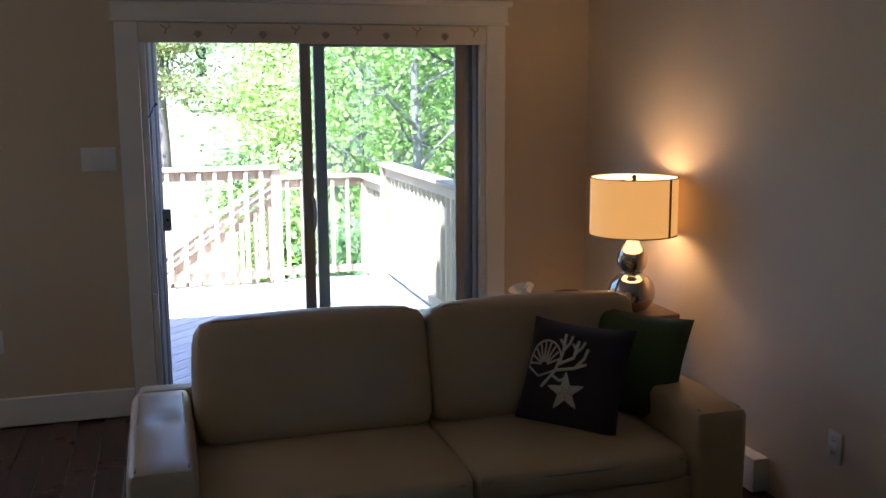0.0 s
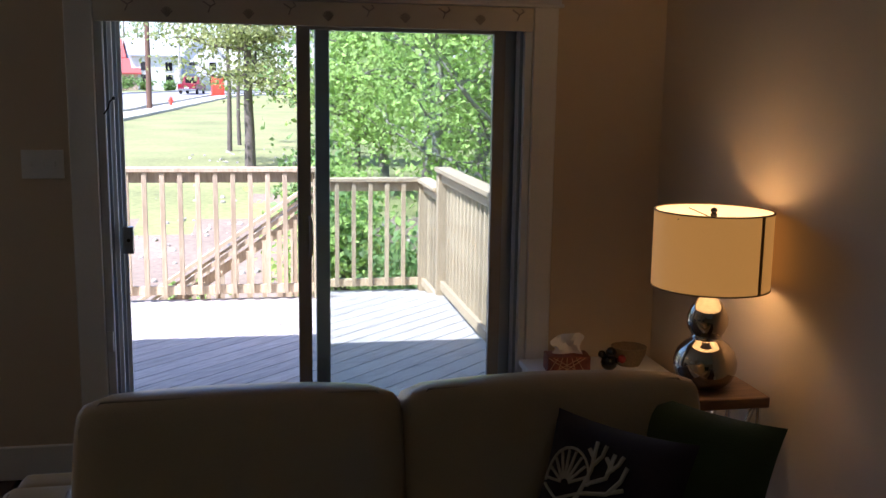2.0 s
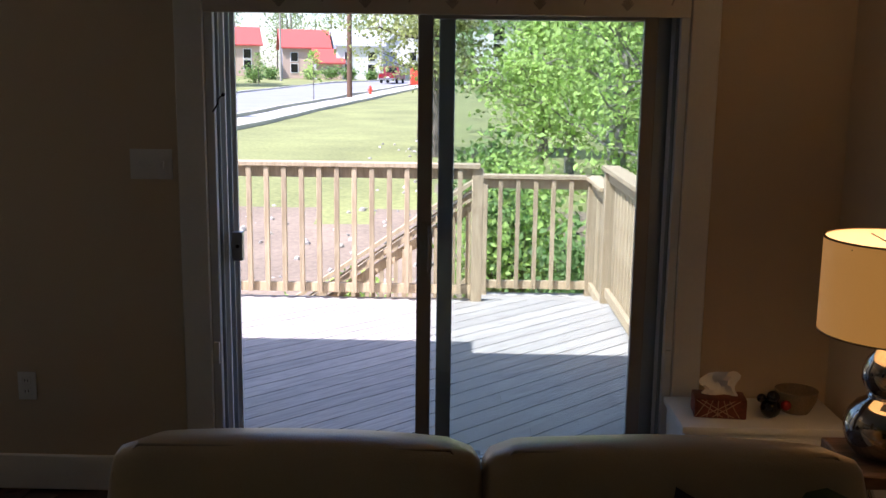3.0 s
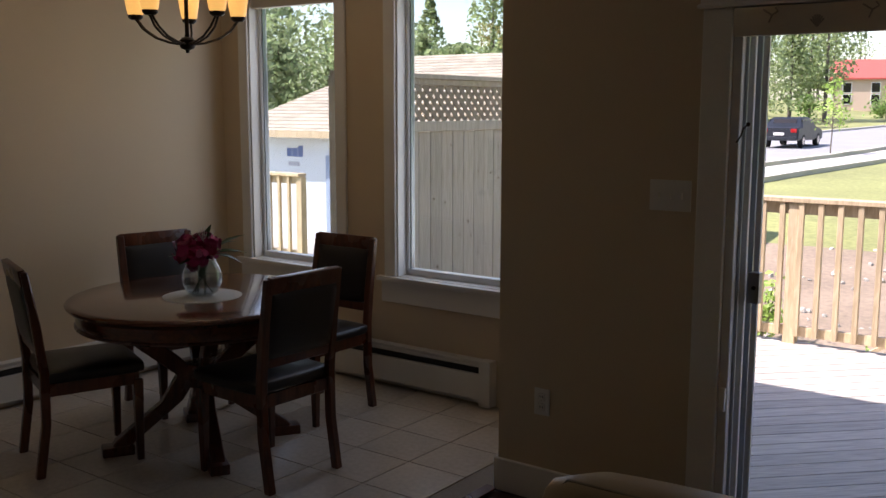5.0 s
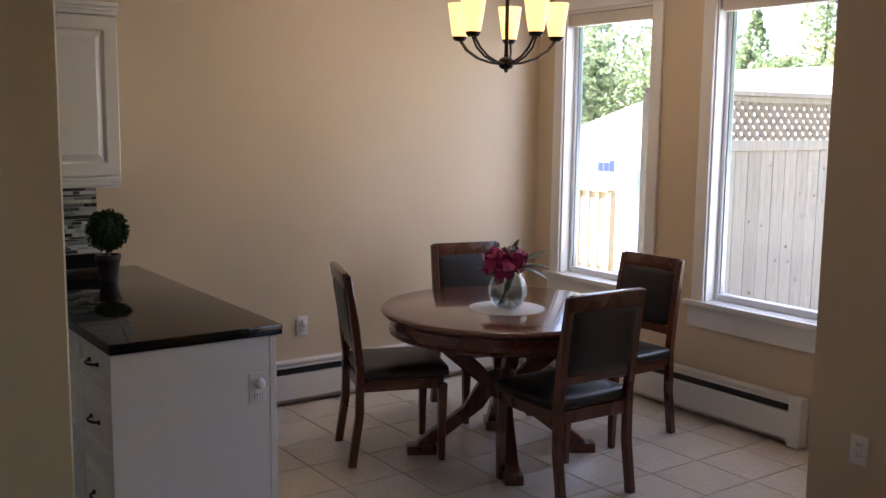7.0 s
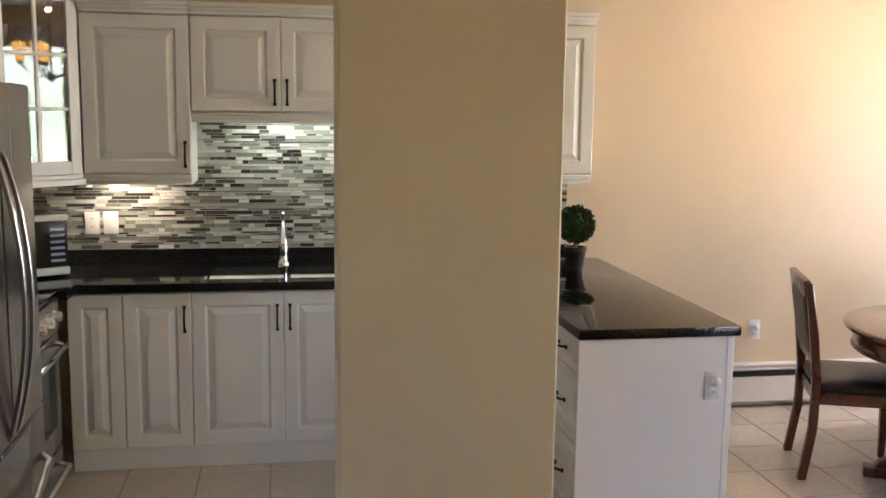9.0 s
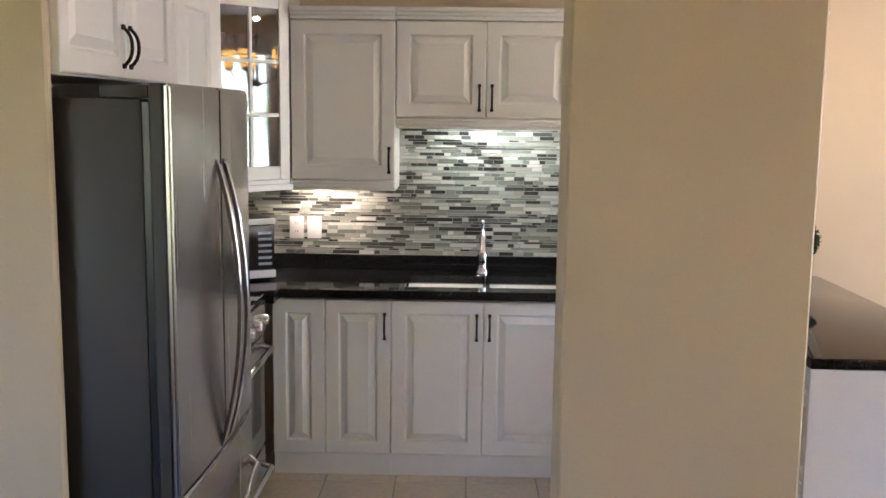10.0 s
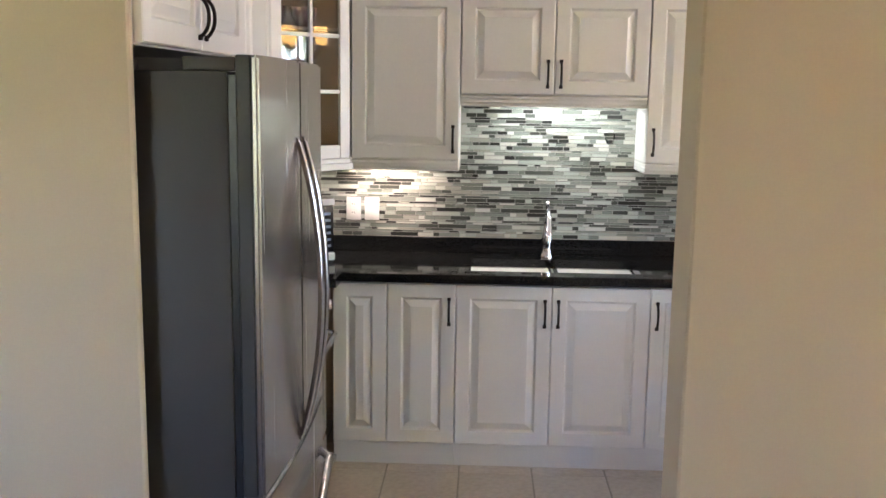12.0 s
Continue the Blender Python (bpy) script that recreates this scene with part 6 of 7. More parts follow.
rng = random.Random(31)
rock = bmesh.new()
ball(rock, (0, 0, 0), 1.0, 1)
for v in rock.verts:
    v.co *= 1 + 0.25 * noise.noise(v.co * 2)
rock_me = finish(rock, "rock", STONE, 50)
verts, faces = [], []
for k in range(420):
    x, y = rng.uniform(-7, 5), rng.uniform(12.6, 22) if k < 330 else rng.uniform(22, 38)
    if k >= 330:
        x = rng.uniform(-1, 4)
    s = rng.uniform(0.025, 0.075)
    m = Matrix.Translation((x, y, ground_z(x, y))) @ pose(0, 0, 0, rng.uniform(0, 360), rng.uniform(0, 360), rng.uniform(0, 360)) @ Matrix.Diagonal((s, s * rng.uniform(0.6, 1.2), s * rng.uniform(0.5, 0.9), 1))
    base = len(verts)
    verts += [tuple(m @ v.co) for v in rock_me.vertices]
    faces += [tuple(base + i for i in p.vertices) for p in rock_me.polygons]
bpy.data.meshes.remove(rock_me)
me = bpy.data.meshes.new("stones")
me.from_pydata(verts, [], faces)
me.materials.append(STONE)
tagged(new("stones", me), "scattered grey stones on the bare slope", "stones", "", "stuff")

# ---- trees ----


class Leaves:
    """Gathers many small leaf quads for one mesh."""

    def __init__(self):
        self.v, self.f = [], []

    def add(self, c, size, rng, flat=0.0, aim=None):
        d = Vector((rng.gauss(0, 1), rng.gauss(0, 1), rng.gauss(0, 1) + flat * 3)).normalized()
        a = d.orthogonal().normalized()
        if aim is not None:
            a = (aim - d * aim.dot(d)).normalized()
        else:
            a = Matrix.Rotation(rng.uniform(0, 6.28), 3, d) @ a
        b = d.cross(a)
        n = len(self.v)
        w = size * 0.33
        for p in (c - a * size * 0.5, c + b * w + d * size * 0.08, c + a * size * 0.5, c - b * w + d * size * 0.08):
            self.v.append(tuple(p))
        self.f.append((n, n + 1, n + 2, n + 3))

    def mesh(self, name, mat):
        me = bpy.data.meshes.new(name)
        me.from_pydata(self.v, [], self.f)
        me.materials.append(mat)
        return me


def tree(name, label, x, y, height, spread, seed, leaf_mat, bark, leaves=4200, size=0.16, first=0.25, kind="broad", lean=0.0, radius=None):
    rng = random.Random(seed)
    z0 = ground_z(x, y) - 0.05
    ob = thing(name, label, "tree", (x, y, z0))
    bm = bmesh.new()
    r = radius or height * 0.014
    pts = [Vector((lean * height * (k / 7) ** 1.3 + rng.gauss(0, 0.03) * height * 0.12 * (k > 0), rng.gauss(0, 0.03) * height * 0.12 * (k > 0), height * 0.95 * k / 7)) for k in range(8)]
    tube(bm, pts, r, 9, 0.22)
    tips = []
    n_limb = 17 if kind == "broad" else 20
    for k in range(n_limb):
        h = first + (0.96 - first) * (k + rng.random() * 0.6) / n_limb
        i = min(6, int(h * 7))
        base = pts[i].lerp(pts[i + 1], h * 7 - i)
        a = k * 2.4 + rng.uniform(-0.5, 0.5)
        reach = spread * (1 - 0.75 * max(0, (h - first) / (1 - first)) ** 1.2) * rng.uniform(0.6, 1.1)
        rise = 0.55 if kind == "broad" else 0.05
        d = Vector((math.cos(a), math.sin(a), rise + rng.uniform(-0.1, 0.25)))
        limb = [base]
        for s in range(1, 5):
            limb.append(base + d * reach * s / 4 + Vector((rng.gauss(0, 0.08), rng.gauss(0, 0.08), rng.gauss(0, 0.05) - 0.04 * s * (kind != "broad"))) * reach)
        tube(bm, limb, r * (0.42 - 0.25 * h) + 0.006, 6, 0.2)
        for s in (2, 3, 4):
            tips.append((limb[s], reach * (0.20 if s > 2 else 0.16)))
        for s in (1, 2, 3):
            e = limb[s] + Vector((rng.gauss(0, 1), rng.gauss(0, 1), rng.gauss(0.3, 0.6))) * reach * 0.26
            tube(bm, [limb[s], (limb[s] + e) / 2 + Vector((0, 0, 0.05)), e], r * 0.10 + 0.004, 5, 0.3)
            tips.append((e, reach * 0.17))
    part("trunk", bm, bark, ob)
    lv = Leaves()
    for k in range(leaves):
        c, s = tips[rng.randrange(len(tips))]
        if kind == "pine":
            p = c + Vector((rng.gauss(0, s * 1.3), rng.gauss(0, s * 1.3), rng.gauss(0.02, s * 0.32)))
        else:
            p = c + Vector((rng.gauss(0, s), rng.gauss(0, s), rng.gauss(0, s * 0.8)))
        lv.add(p, size * rng.uniform(0.6, 1.3), rng, 0.25)
    crown = new("crown", lv.mesh("crown", leaf_mat))
    crown.parent = ob
    crown["kind"] = "stuff"
    return ob


tree("pine_tree", "open-crowned pine beside the lawn", 0.87, 31.0, 7.0, 2.6, 1, NEEDLE, BARK, 12000, 0.13, 0.36, "pine", radius=0.16)
tree("thin_tree", "thin bare-stemmed tree beside the pine", 0.1, 37.0, 8.5, 1.2, 2, NEEDLE, BARK, 900, 0.16, 0.6, "pine", radius=0.09)
tree("thin_tree", "thin bare-stemmed tree beside the pine", 0.35, 40.0, 8.0, 1.3, 3, NEEDLE, BARK, 900, 0.16, 0.55, "pine", radius=0.08)
BROAD = ((4.1, 19.0, 7.2, 2.3, 11, SPRING, BIRCH), (4.7, 17.5, 7.6, 2.6, 12, SPRING, BIRCH), (4.5, 22.6, 6.6, 2.2, 13, SPRING, BARK), (5.4, 21.5, 9.0, 3.0, 14, DEEPLEAF, BIRCH), (6.5, 18.0, 8.6, 2.9, 15, SPRING, BARK), (4.0, 25.5, 8.6, 2.9, 16, DEEPLEAF, BIRCH), (7.6, 24.5, 10.0, 3.4, 17, SPRING, BIRCH), (3.3, 24.6, 4.4, 1.5, 18, SPRING, BARK), (6.2, 29.0, 10.5, 3.4, 19, DEEPLEAF, BIRCH), (9.5, 20.5, 9.5, 3.4, 20, DEEPLEAF, BARK), (3.9, 31.0, 6.0, 2.1, 21, SPRING, BARK), (9.0, 33.0, 11.0, 3.8, 22, SPRING, BARK))
for x, y, h, s, seed, lm, bk in BROAD:
    tree("birch_tree" if bk is BIRCH else "young_tree", "slender young tree in bright spring leaf" if lm is SPRING else "slender tree in darker green leaf", x, y, h, s, seed, lm, bk, 8000 if y < 23 else 5000, 0.105 if y < 23 else 0.14, 0.14)


def shrub(x, y, w, h, seed, mat, n=900, size=0.10):
    rng = random.Random(seed)
    ob = thing("shrub", "leafy green shrub below the deck", "shrub", (x, y, ground_z(x, y) - 0.03))
    bm = bmesh.new()
    lv = Leaves()
    for k in range(9):
        a = rng.uniform(0, 6.28)
        tip = Vector((math.cos(a) * w * rng.uniform(0.2, 0.6), math.sin(a) * w * rng.uniform(0.2, 0.6), h * rng.uniform(0.6, 1.0)))
        tube(bm, [(0, 0, 0), tip * 0.5 + Vector((0, 0, 0.1 * h)), tip], 0.012, 5, 0.3)
        for j in range(n // 9):
            p = tip * rng.uniform(0.35, 1.05) + Vector((rng.gauss(0, 1), rng.gauss(0, 1), rng.gauss(0, 0.8))) * w * 0.18
            p.z = max(0.03, p.z)
            lv.add(p, size * rng.uniform(0.6, 1.3), rng, 0.3)
    part("stems", bm, BARK, ob)
    c = new("foliage", lv.mesh("foliage", mat))
    c.parent = ob
    c["kind"] = "stuff"


rng = random.Random(77)
for k in range(20):
    shrub(rng.uniform(1.8, 7.5), rng.uniform(13.6, 20.0), rng.uniform(0.9, 1.6), rng.uniform(1.0, 2.1), 100 + k, SPRING if k % 3 else DEEPLEAF, 1000, 0.12)
for k, (x, y) in enumerate(((-0.6, 14.2), (0.3, 15.5), (-2.2, 16.6), (-4.4, 15.0))):
    shrub(x, y, 0.5, 0.9, 140 + k, SPRING, 420, 0.10)

# far woods: one mass of foliage with trunks
lv = Leaves()
rng = random.Random(55)
trunks = bmesh.new()


def far_tree(x, y, h, w, n, conifer):
    z = ground_z(x, y)
    cyl(trunks, (x, y, z), (x, y, z + h * 0.8), h * 0.016, h * 0.006, 6)
    for k in range(n):
        u = rng.random()
        if conifer:
            rr = w * (1 - u) * math.sqrt(rng.random()) + 0.1
            zz = h * (0.12 + 0.88 * u)
        else:
            rr = w * math.sqrt(max(0.02, 1 - (2 * u - 1) ** 2)) * math.sqrt(rng.random()) * (0.8 + 0.4 * rng.random())
            zz = h * (0.22 + 0.78 * u)
        a = rng.uniform(0, 6.28)
        lv.add(Vector((x + rr * math.cos(a), y + rr * math.sin(a), z + zz)), 0.30 * rng.uniform(0.6, 1.5) * max(0.8, h / 10), rng, 0.3)


for k in range(30):
    far_tree(rng.uniform(-48, -23), rng.uniform(70, 105), rng.uniform(8, 14), rng.uniform(2, 3.4), 2000, rng.random() < 0.6)
for k in range(44):
    far_tree(rng.uniform(-62, 12), rng.uniform(158, 185), rng.uniform(9, 15), rng.uniform(3, 5), 500, rng.random() < 0.45)
for k in range(40):
    a = radians(rng.uniform(30, 62))
    d = rng.uniform(34, 58)
    far_tree(2 - d * math.sin(a), 4 + d * math.cos(a), rng.uniform(4.6, 7.2) * d / 42, rng.uniform(2, 3.4), 1500, rng.random() < 0.45)
for k in range(26):
    far_tree(rng.uniform(6, 40), rng.uniform(38, 75), rng.uniform(10, 16), rng.uniform(3, 5), 900, rng.random() < 0.3)
woods = thing("far_woods", "mixed green woods beyond the houses", "woods", kind="stuff")
o = new("foliage", lv.mesh("foliage", FARLEAF))
o.parent = woods
o["kind"] = "stuff"
tagged(part("trunks", trunks, BARK, woods), kind="stuff")

# ---- buildings ----


def house(name, label, x, y, w, d, h, roof_h, wall_mat, side_mat, roof_mat, rz=0.0, gable_front=False, base=None, windows=((0.25, 0.55), (0.75, 0.55), (0.25, 0.2), (0.75, 0.2)), eave=0.4):
    """A gabled house on its base point; the front looks towards -y."""
    z = ground_z(x, y) if base is None else base
    ob = thing(name, label, "house", (x, y, z - 0.2), rz)
    part("front_wall", one(box, -w / 2, w / 2, -d / 2, -d / 2 + 0.2, 0, h), wall_mat, ob)
    part("back_wall", one(box, -w / 2, w / 2, d / 2 - 0.2, d / 2, 0, h), wall_mat, ob)
    part("side_wall", one(box, -w / 2, -w / 2 + 0.2, -d / 2 + 0.2, d / 2 - 0.2, 0, h), side_mat, ob)
    part("side_wall", one(box, w / 2 - 0.2, w / 2, -d / 2 + 0.2, d / 2 - 0.2, 0, h), side_mat, ob)
    m = Matrix.Identity(4) if gable_front else pose(0, 0, 0, 0, 0, 90)
    sw, sd = (w, d) if gable_front else (d, w)
    for yy in (-sd / 2, sd / 2 - 0.2):
        bm = bmesh.new()
        prism(bm, [(-sw / 2, h), (sw / 2, h), (0, h + roof_h)], 0.2, m @ Matrix.Translation((0, yy, 0)))
        part("gable", bm, side_mat if not gable_front else wall_mat, ob)
    for s in (-1, 1):
        bm = bmesh.new()
        k = eave * roof_h / (sw / 2)
        prism(bm, [(s * (sw / 2 + eave), h - k), (0, h + roof_h), (0, h + roof_h + 0.2), (s * (sw / 2 + eave), h - k + 0.2)], sd + 2 * eave, m @ Matrix.Translation((0, -sd / 2 - eave, 0)))
        part("roof", bm, roof_mat, ob)
    for u, v in windows:
        wx, wz = -w / 2 + w * u, h * v
        wn_ = part("window", one(box, wx - 0.55, wx + 0.55, -d / 2 - 0.06, -d / 2 - 0.002, wz, wz + 1.3), SIDINGW, ob)
        part("pane", one(box, wx - 0.45, wx + 0.45, -d / 2 - 0.08, -d / 2 - 0.061, wz + 0.1, wz + 1.2), BLACKGLASS, wn_)
    return ob


house("house", "tan house with a bright red roof", -20.8, 140, 6.2, 8, 4.3, 2.3, SIDINGT, SIDINGG, REDROOF, 14)
house("garage", "low garage with a red roof", -16.9, 136, 3.4, 5, 2.4, 1.6, SIDINGT, SIDINGG, REDROOF, 14, windows=())
house("house", "white house with a blue side wall", -13.4, 139, 6.2, 8, 4.6, 2.0, SIDINGW, SIDINGB, BLUEROOF, 14)
house("house", "white gabled house with a porch", -7.6, 146, 5.4, 8, 4.8, 2.6, SIDINGW, SIDINGW, BLUEROOF, 8, True)
house("porch", "white porch with a grey roof", -9.2, 140, 4.6, 3, 2.2, 1.0, SIDINGW, SIDINGW, BLUEROOF, 8, windows=((0.3, 0.25), (0.7, 0.25)))
house("house", "grey-sided house with a red roof", -29.2, 134, 6.4, 9, 4.0, 2.2, SIDINGT, SIDINGG, REDROOF, 16)
house("house", "white house half hidden by trees", 6.6, 92, 8.5, 8, 4.0, 2.4, SIDINGW, SIDINGW, BLUEROOF, 0, base=2.6)
house("house", "white house half hidden by trees", 16.0, 104, 8.5, 8, 4.0, 2.4, SIDINGW, SIDINGW, BLUEROOF, 0, base=3.2)

# neighbour's unfinished annex, wrapped in building paper
nb = thing("neighbour_annex", "unfinished annex in white building wrap with a shingled hip roof", "house")
AX0, AX1, AY0, AY1, AEZ, ARZ = -10.9, -5.0, 15.0, 22.0, 1.28, 2.62
part("front_wall", one(box, AX0 + 0.3, AX1 - 0.3, AY0 + 0.3, AY0 + 0.45, -1.8, AEZ - 0.06), WRAP, nb, "white building wrap")
part("back_wall", one(box, AX0 + 0.3, AX1 - 0.3, AY1 - 0.45, AY1 - 0.3, -1.8, AEZ - 0.06), WRAP, nb)
part("side_wall", one(box, AX0 + 0.3, AX0 + 0.45, AY0 + 0.45, AY1 - 0.45, -1.8, AEZ - 0.06), WRAP, nb)
part("side_wall", one(box, AX1 - 0.45, AX1 - 0.3, AY0 + 0.45, AY1 - 0.45, -1.8, AEZ - 0.06), WRAP, nb)
part("soffit", one(box, AX0, AX1, AY0, AY1, AEZ - 0.06, AEZ - 0.02), RAILWOOD, nb)
part("fascia", one(box, AX0 - 0.02, AX1 + 0.02, AY0 - 0.02, AY0 - 0.001, AEZ - 0.08, AEZ + 0.03), RAILWOOD, nb)
bm = bmesh.new()
c = [bm.verts.new(p) for p in ((AX0, AY0, AEZ), (AX1, AY0, AEZ), (AX1, AY1, AEZ), (AX0, AY1, AEZ), (AX0 + 1.0, 18.5, ARZ), (AX1 - 1.0, 18.5, ARZ))]
for f in ((0, 1, 5, 4), (1, 2, 5), (2, 3, 4, 5), (3, 0, 4), (3, 2, 1, 0)):
    bm.faces.new([c[i] for i in f])
roof = part("roof", bm, SHINGLE, nb, "brown-grey shingles")
bm = bmesh.new()
for r in range(24):
    v0, v1 = r / 24, (r + 1) / 24
    y0, z0 = AY0 + 3.5 * v0, AEZ + (ARZ - AEZ) * v0
    y1, z1 = AY0 + 3.5 * v1, AEZ + (ARZ - AEZ) * v1
    x0, x1 = AX0 + 1.0 * v1, AX1 - 1.0 * v1
    x = x0 - rng.uniform(0, 0.3)
    while x < x1:
        l = 0.30
        a, b = max(x, x0), min(x + l - 0.006, x1)
        if b > a + 0.05:
            h0, h1 = 0.016, 0.004
            v = [bm.verts.new(p) for p in ((a, y0 - 0.01, z0 + 0.0), (b, y0 - 0.01, z0 + 0.0), (b, y0 - 0.01, z0 + h0), (a, y0 - 0.01, z0 + h0), (a, y1, z1 + h1), (b, y1, z1 + h1))]
            bm.faces.new((v[0], v[1], v[2], v[3]))
            bm.faces.new((v[3], v[2], v[5], v[4]))
        x += l
tagged(part("shingles", bm, SHINGLE, roof, smooth=0), kind="stuff")
for k, (dx, w) in enumerate(((-0.155, 0.11), (-0.03, 0.12), (0.10, 0.11))):
    part("printed_mark", one(box, -9.48 + dx, -9.48 + dx + w, AY0 + 0.295, AY0 + 0.299, 0.88, 1.02 + 0.04 * (k == 2)), BLUEPRINT, nb, "blue printed mark")
for k in range(4):
    part("printed_mark", one(box, -9.60 + 0.065 * k, -9.60 + 0.065 * k + 0.05, AY0 + 0.295, AY0 + 0.299, 0.73, 0.80), SIDINGG, nb)
part("door_panel", one(box, -8.75, -8.05, AY0 + 0.27, AY0 + 0.299, -1.0, 0.92), SIDINGB, nb, "pale blue door panel")
railing("neighbour_railing", (-9.5, 12.2), (-6.25, 12.2), -0.15, 0.90, "neighbour's wooden deck railing", spacing=0.16)
nd = thing("neighbour_deck", "neighbour's small wooden deck", "deck")
for k in range(11):
    part("deck_board", one(box, -9.6, -6.2, 12.1 + 0.146 * k, 12.1 + 0.146 * k + 0.138, -0.19, -0.155), DECKWOOD, nd, smooth=0)
part("joist_frame", one(box, -9.58, -6.22, 12.12, 13.68, -0.40, -0.192), DECKWOOD, nd)
for x in (-9.4, -6.4):
    for y in (12.3, 13.5):
        part("pier_post", one(box, x - 0.06, x + 0.06, y - 0.06, y + 0.06, -2.0, -0.40), RAILWOOD, nd)

# ---- street things ----


def car(name, label, x, y, rz, paint, length=4.7, width=1.8, height=1.46, pickup=False):
    """A car that heads towards its +y."""
    ob = thing(name, label, "car", (x, y, ground_z(x, y) + 0.10), rz)
    L = length / 2
    prof = [(-L, 0.35), (-L, 0.95), (-L * 0.72, 1.02), (-L * 0.45, height), (L * 0.12, height), (L * 0.42, 1.0), (L * 0.92, 0.86), (L, 0.66), (L, 0.32)] if not pickup else [(-L, 0.45), (-L, 1.08), (-L * 0.22, 1.08), (-L * 0.16, height), (L * 0.26, height), (L * 0.46, 1.12), (L * 0.95, 1.02), (L, 0.8), (L, 0.42)]
    swap = Matrix(((0, 1, 0, 0), (1, 0, 0, 0), (0, 0, 1, 0), (0, 0, 0, 1)))
    bm = bmesh.new()
    prism(bm, prof, width, Matrix.Translation((-width / 2, 0, 0)) @ swap)
    for v in bm.verts:
        if v.co.z > 1.1:
            v.co.x *= 0.80
    bmesh.ops.bevel(bm, geom=list(bm.edges), offset=0.06, segments=2, affect="EDGES")
    body = part("body", bm, paint, ob)
    for s in (-1, 1):
        bm = bmesh.new()
        a, b = (-L * 0.55, L * 0.28) if not pickup else (-L * 0.12, L * 0.34)
        box(bm, s * width * 0.425 - 0.02, s * width * 0.425 + 0.02, a, b, 1.06, height - 0.12, 0.01)
        part("side_window", bm, BLACKGLASS, body)
        part("tail_light", one(box, s * width * 0.38 - 0.14, s * width * 0.38 + 0.14, -L - 0.02, -L + 0.06, 0.74, 0.92, 0.01), TAILLIGHT, body)
        for yy in (-L * 0.60, L * 0.62):
            w = part("wheel", one(cyl, (s * (width / 2 - 0.20), yy, 0.33), (s * (width / 2 + 0.01), yy, 0.33), 0.33, seg=20), TYRE, ob)
            part("rim", one(cyl, (s * (width / 2 + 0.005), yy, 0.33), (s * (width / 2 + 0.02), yy, 0.33), 0.20, seg=16), STEEL, w)
    if not pickup:
        slope = Matrix.Translation((0, -L * 0.60, 1.24)) @ pose(0, 0, 0, -32)
        part("rear_window", one(box, -0.55, 0.55, -0.01, 0.01, -0.16, 0.16, 0.005, 1, slope), BLACKGLASS, body)
    else:
        part("rear_window", one(box, -0.60, 0.60, -L * 0.205 - 0.03, -L * 0.205 + 0.02, 1.16, height - 0.12, 0.01), BLACKGLASS, body)
    part("bumper", one(box, -width / 2 + 0.05, width / 2 - 0.05, -L - 0.06, -L + 0.05, 0.35, 0.55, 0.03), paint if not pickup else STEEL, body)
    part("number_plate", one(box, -0.25, 0.25, -L - 0.075, -L - 0.058, 0.60, 0.74), PLASTIC, body)


car("parked_car", "dark blue sedan parked at the kerb", -13.0, 53.5, 2, CARDARK)
car("pickup_truck", "dark red pickup truck parked on the street", -6.5, 113.5, -8, CARRED, 5.4, 1.95, 1.85, True)


def hydrant(x, y):
    ob = thing("fire_hydrant", "red fire hydrant beside the pavement", "hydrant", (x, y, ground_z(x, y)))
    part("barrel", one(lathe, [(0.0, 0.0), (0.16, 0.0), (0.16, 0.05), (0.11, 0.06), (0.11, 0.55), (0.14, 0.57), (0.14, 0.62), (0.10, 0.70), (0.04, 0.76), (0.04, 0.80), (0.0, 0.80)], seg=16), REDPAINT, ob)
    part("nozzle", one(cyl, (-0.2, 0, 0.46), (0.2, 0, 0.46), 0.06, seg=10), REDPAINT, ob)


hydrant(-5.45, 77.0)
pt = thing("portable_toilet", "bright red portable toilet by the road", "portable toilet", (-3.5, 107.5, ground_z(-3.5, 107.5)), 10)
part("body", one(box, -0.6, 0.6, -0.6, 0.6, 0.1, 2.1, 0.03), REDPAINT, pt)
part("roof", one(lathe, [(0.0, 2.32), (0.45, 2.25), (0.86, 2.12), (0.86, 2.09), (0.0, 2.09)], seg=4), SIDINGW, pt)
part("door", one(box, -0.42, 0.42, -0.63, -0.601, 0.2, 1.95, 0.01), REDPAINT, pt)
part("skid", one(box, -0.62, 0.62, -0.62, 0.62, 0.0, 0.1), TYRE, pt)


def pole(x, y, h, r, mat, label):
    ob = thing("utility_pole", label, "pole", (x, y, ground_z(x, y) - 0.05))
    part("shaft", one(cyl, (0, 0, 0), (0, 0, h), r, r * 0.75), mat, ob)
    part("crossarm", one(box, -1.1, 1.1, -0.06, 0.06, h - 0.8, h - 0.68), mat, ob)
    for xx in (-1.0, 0.0, 1.0):
        part("insulator", one(cyl, (xx, 0, h - 0.68), (xx, 0, h - 0.52), 0.05), SIDINGW, ob)


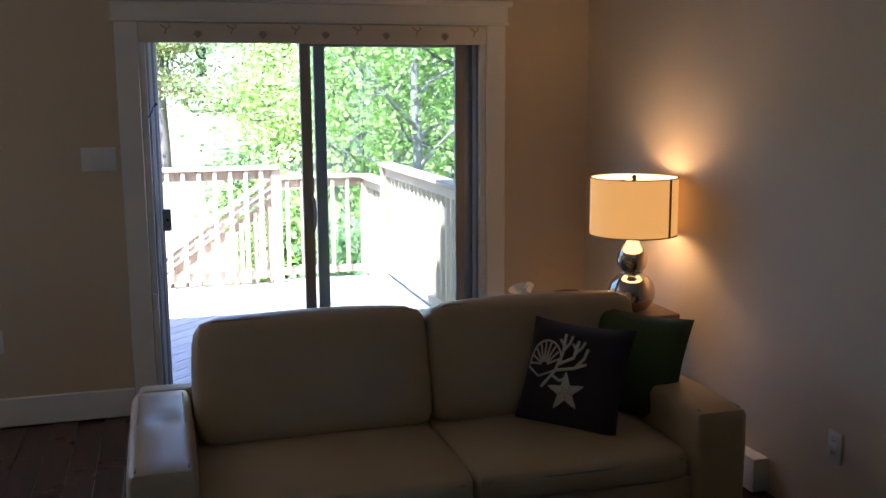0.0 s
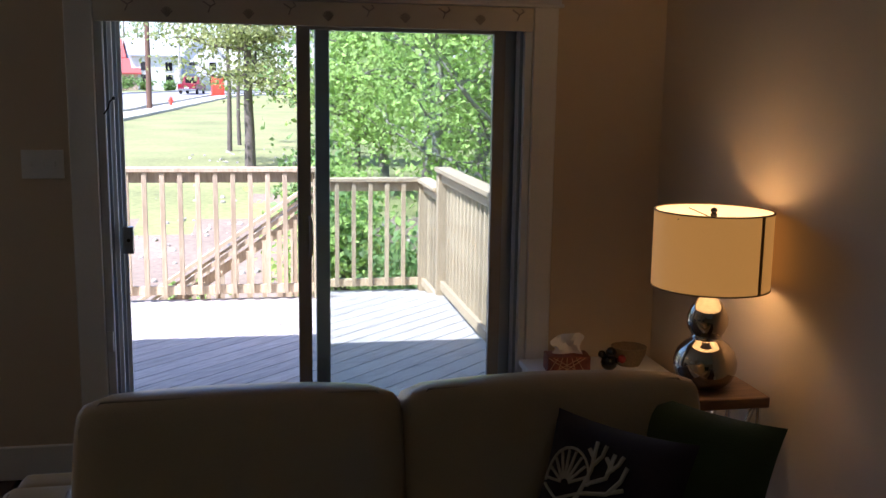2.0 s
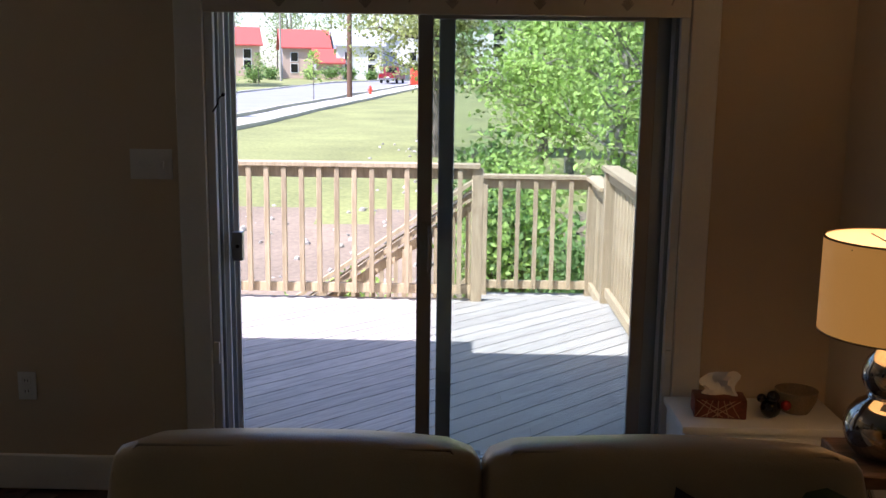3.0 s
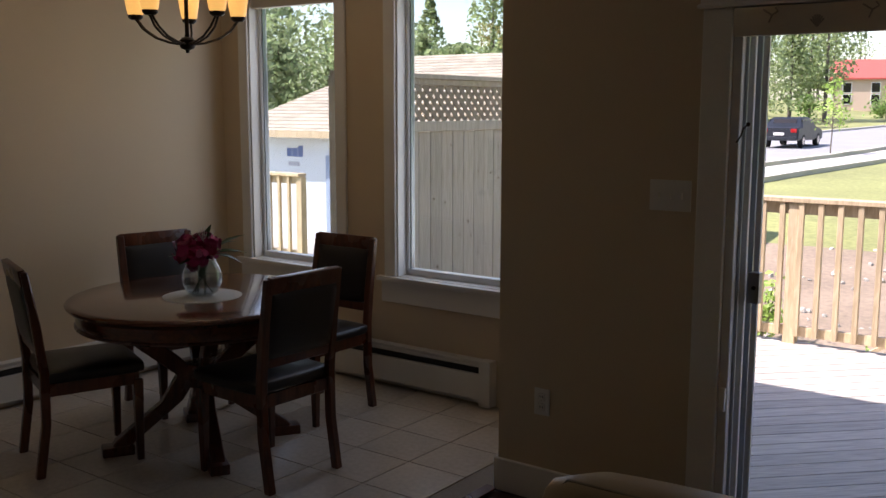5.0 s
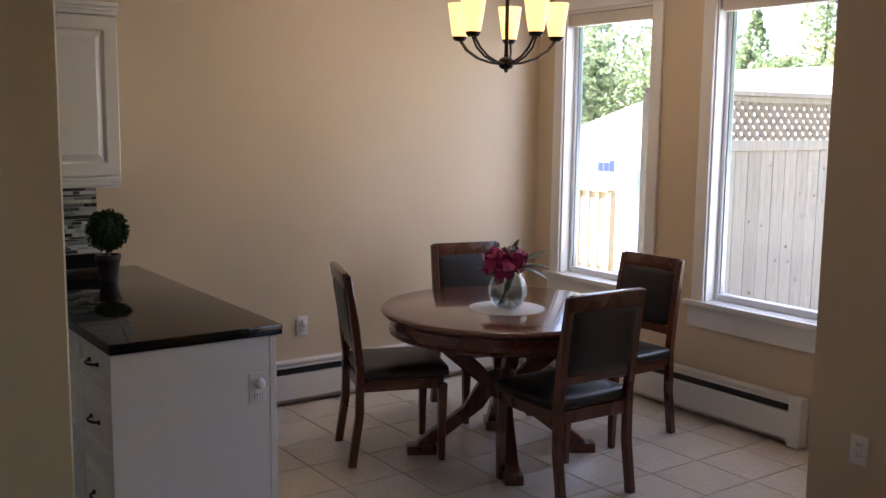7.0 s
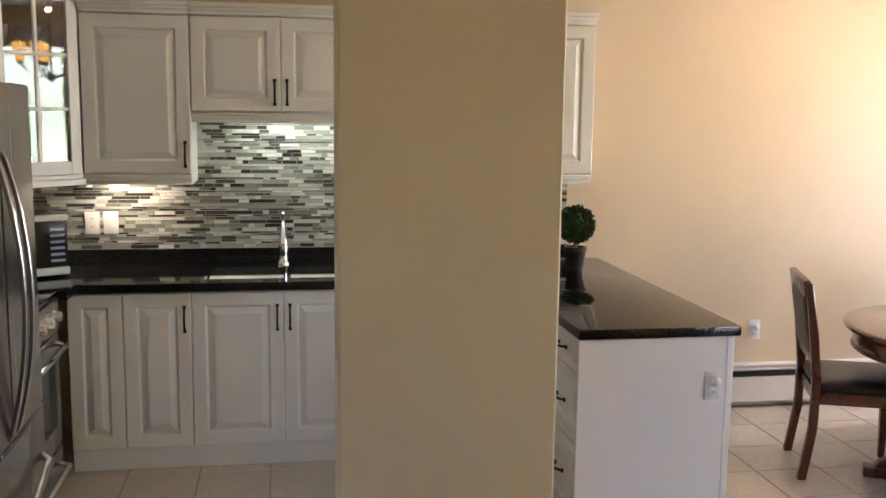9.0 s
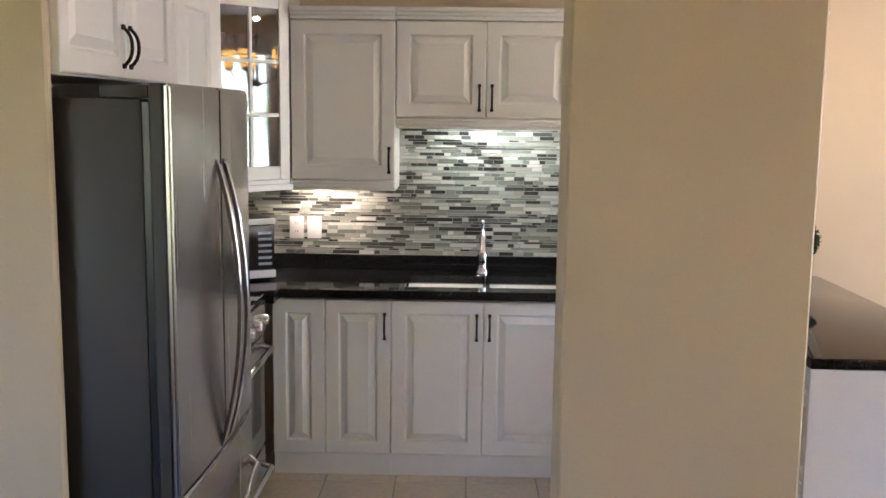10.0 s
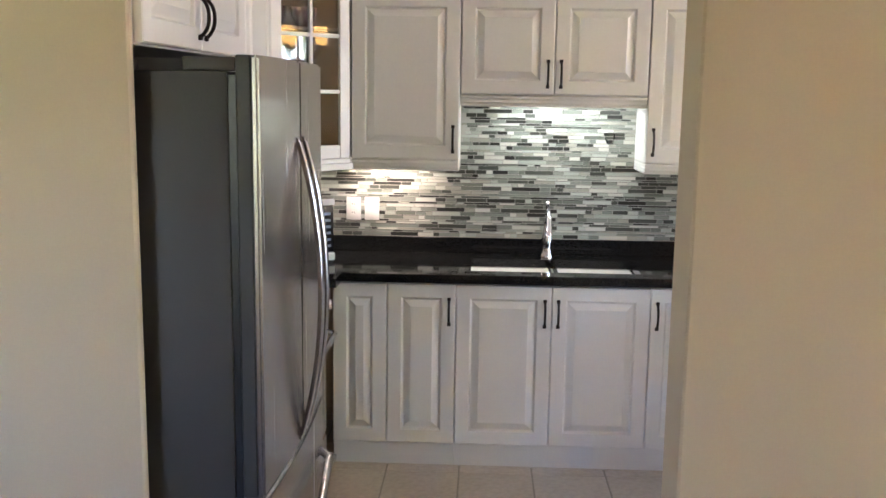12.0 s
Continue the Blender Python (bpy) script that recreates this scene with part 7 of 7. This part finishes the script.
pole(-6.35, 71.5, 10.5, 0.19, POLEWOOD, "brown wooden utility pole beside the street")
pole(-20.6, 122.0, 9.0, 0.14, STONE, "pale utility pole by the houses")
pole(-9.3, 132.0, 9.0, 0.14, STONE, "pale utility pole by the houses")
for k, (x, y) in enumerate(((-8.0, 66.0), (-9.4, 47.0), (-19.5, 104.0))):
    tree("street_sapling", "staked young street tree", x, y, 3.6, 0.9, 300 + k, SPRING, BARK, 420, 0.16, 0.35, radius=0.035)
for k, (x, y, w) in enumerate(((-18.6, 131, 1.6), (-15.6, 130, 1.8), (-13.4, 130, 1.5), (-10.6, 131, 1.3), (-23.0, 128, 1.6), (-21.6, 112, 2.2), (-25.5, 100, 3.0))):
    shrub(x, y, w, w * 0.9, 200 + k, DEEPLEAF, 500, 0.35)
bm = bmesh.new()
for a, b in (((-40, 45, 9.2), (6, 70, 10.2)), ((-40, 45, 8.7), (6, 70, 9.7))):
    a, b = Vector(a), Vector(b)
    tube(bm, [a.lerp(b, k / 12) - Vector((0, 0, 1.2 * (1 - (k / 6 - 1) ** 2))) for k in range(13)], 0.02, 5)
solo("power_line", bm, BLACK, "dark overhead power lines", "cable")

# ---- floor pieces ----
tile_me = finish(one(box, 0, 0.327, 0, 0.327, -0.003, 0.003, 0.0018, 1), "floor_tile", TILE, 0)
gx0, gy0 = -3.53, 0.477
for i in range(10):
    for j in range(26):
        x, y = gx0 + 0.333 * i, gy0 + 0.333 * j
        if x + 0.327 > COL_X1 + 0.14 or y < 1.8 or y > NOOK_N or x + 0.3 < WALL_W:
            continue
        o = new("floor_tile", tile_me)
        o.parent, o.matrix_basis = floor_tiles, pose(x, y, 0)
plank_me = finish(one(box, 0, 0.122, 0, 1.19, -0.0119, -0.0, 0.0012, 1), "floor_plank", FLOORWOOD, 0)
for i in range(28):
    for j in range(8):
        x, y = COL_X1 + 0.092 + 0.1235 * i, WALL_S + 1.192 * j - (i * 0.47) % 1.19
        if y + 1.19 < 0 or y + 1.19 > WALL_N + 0.6:
            continue
        o = new("floor_plank", plank_me)
        o.parent, o.matrix_basis = floor_wood, pose(x, y, 0)
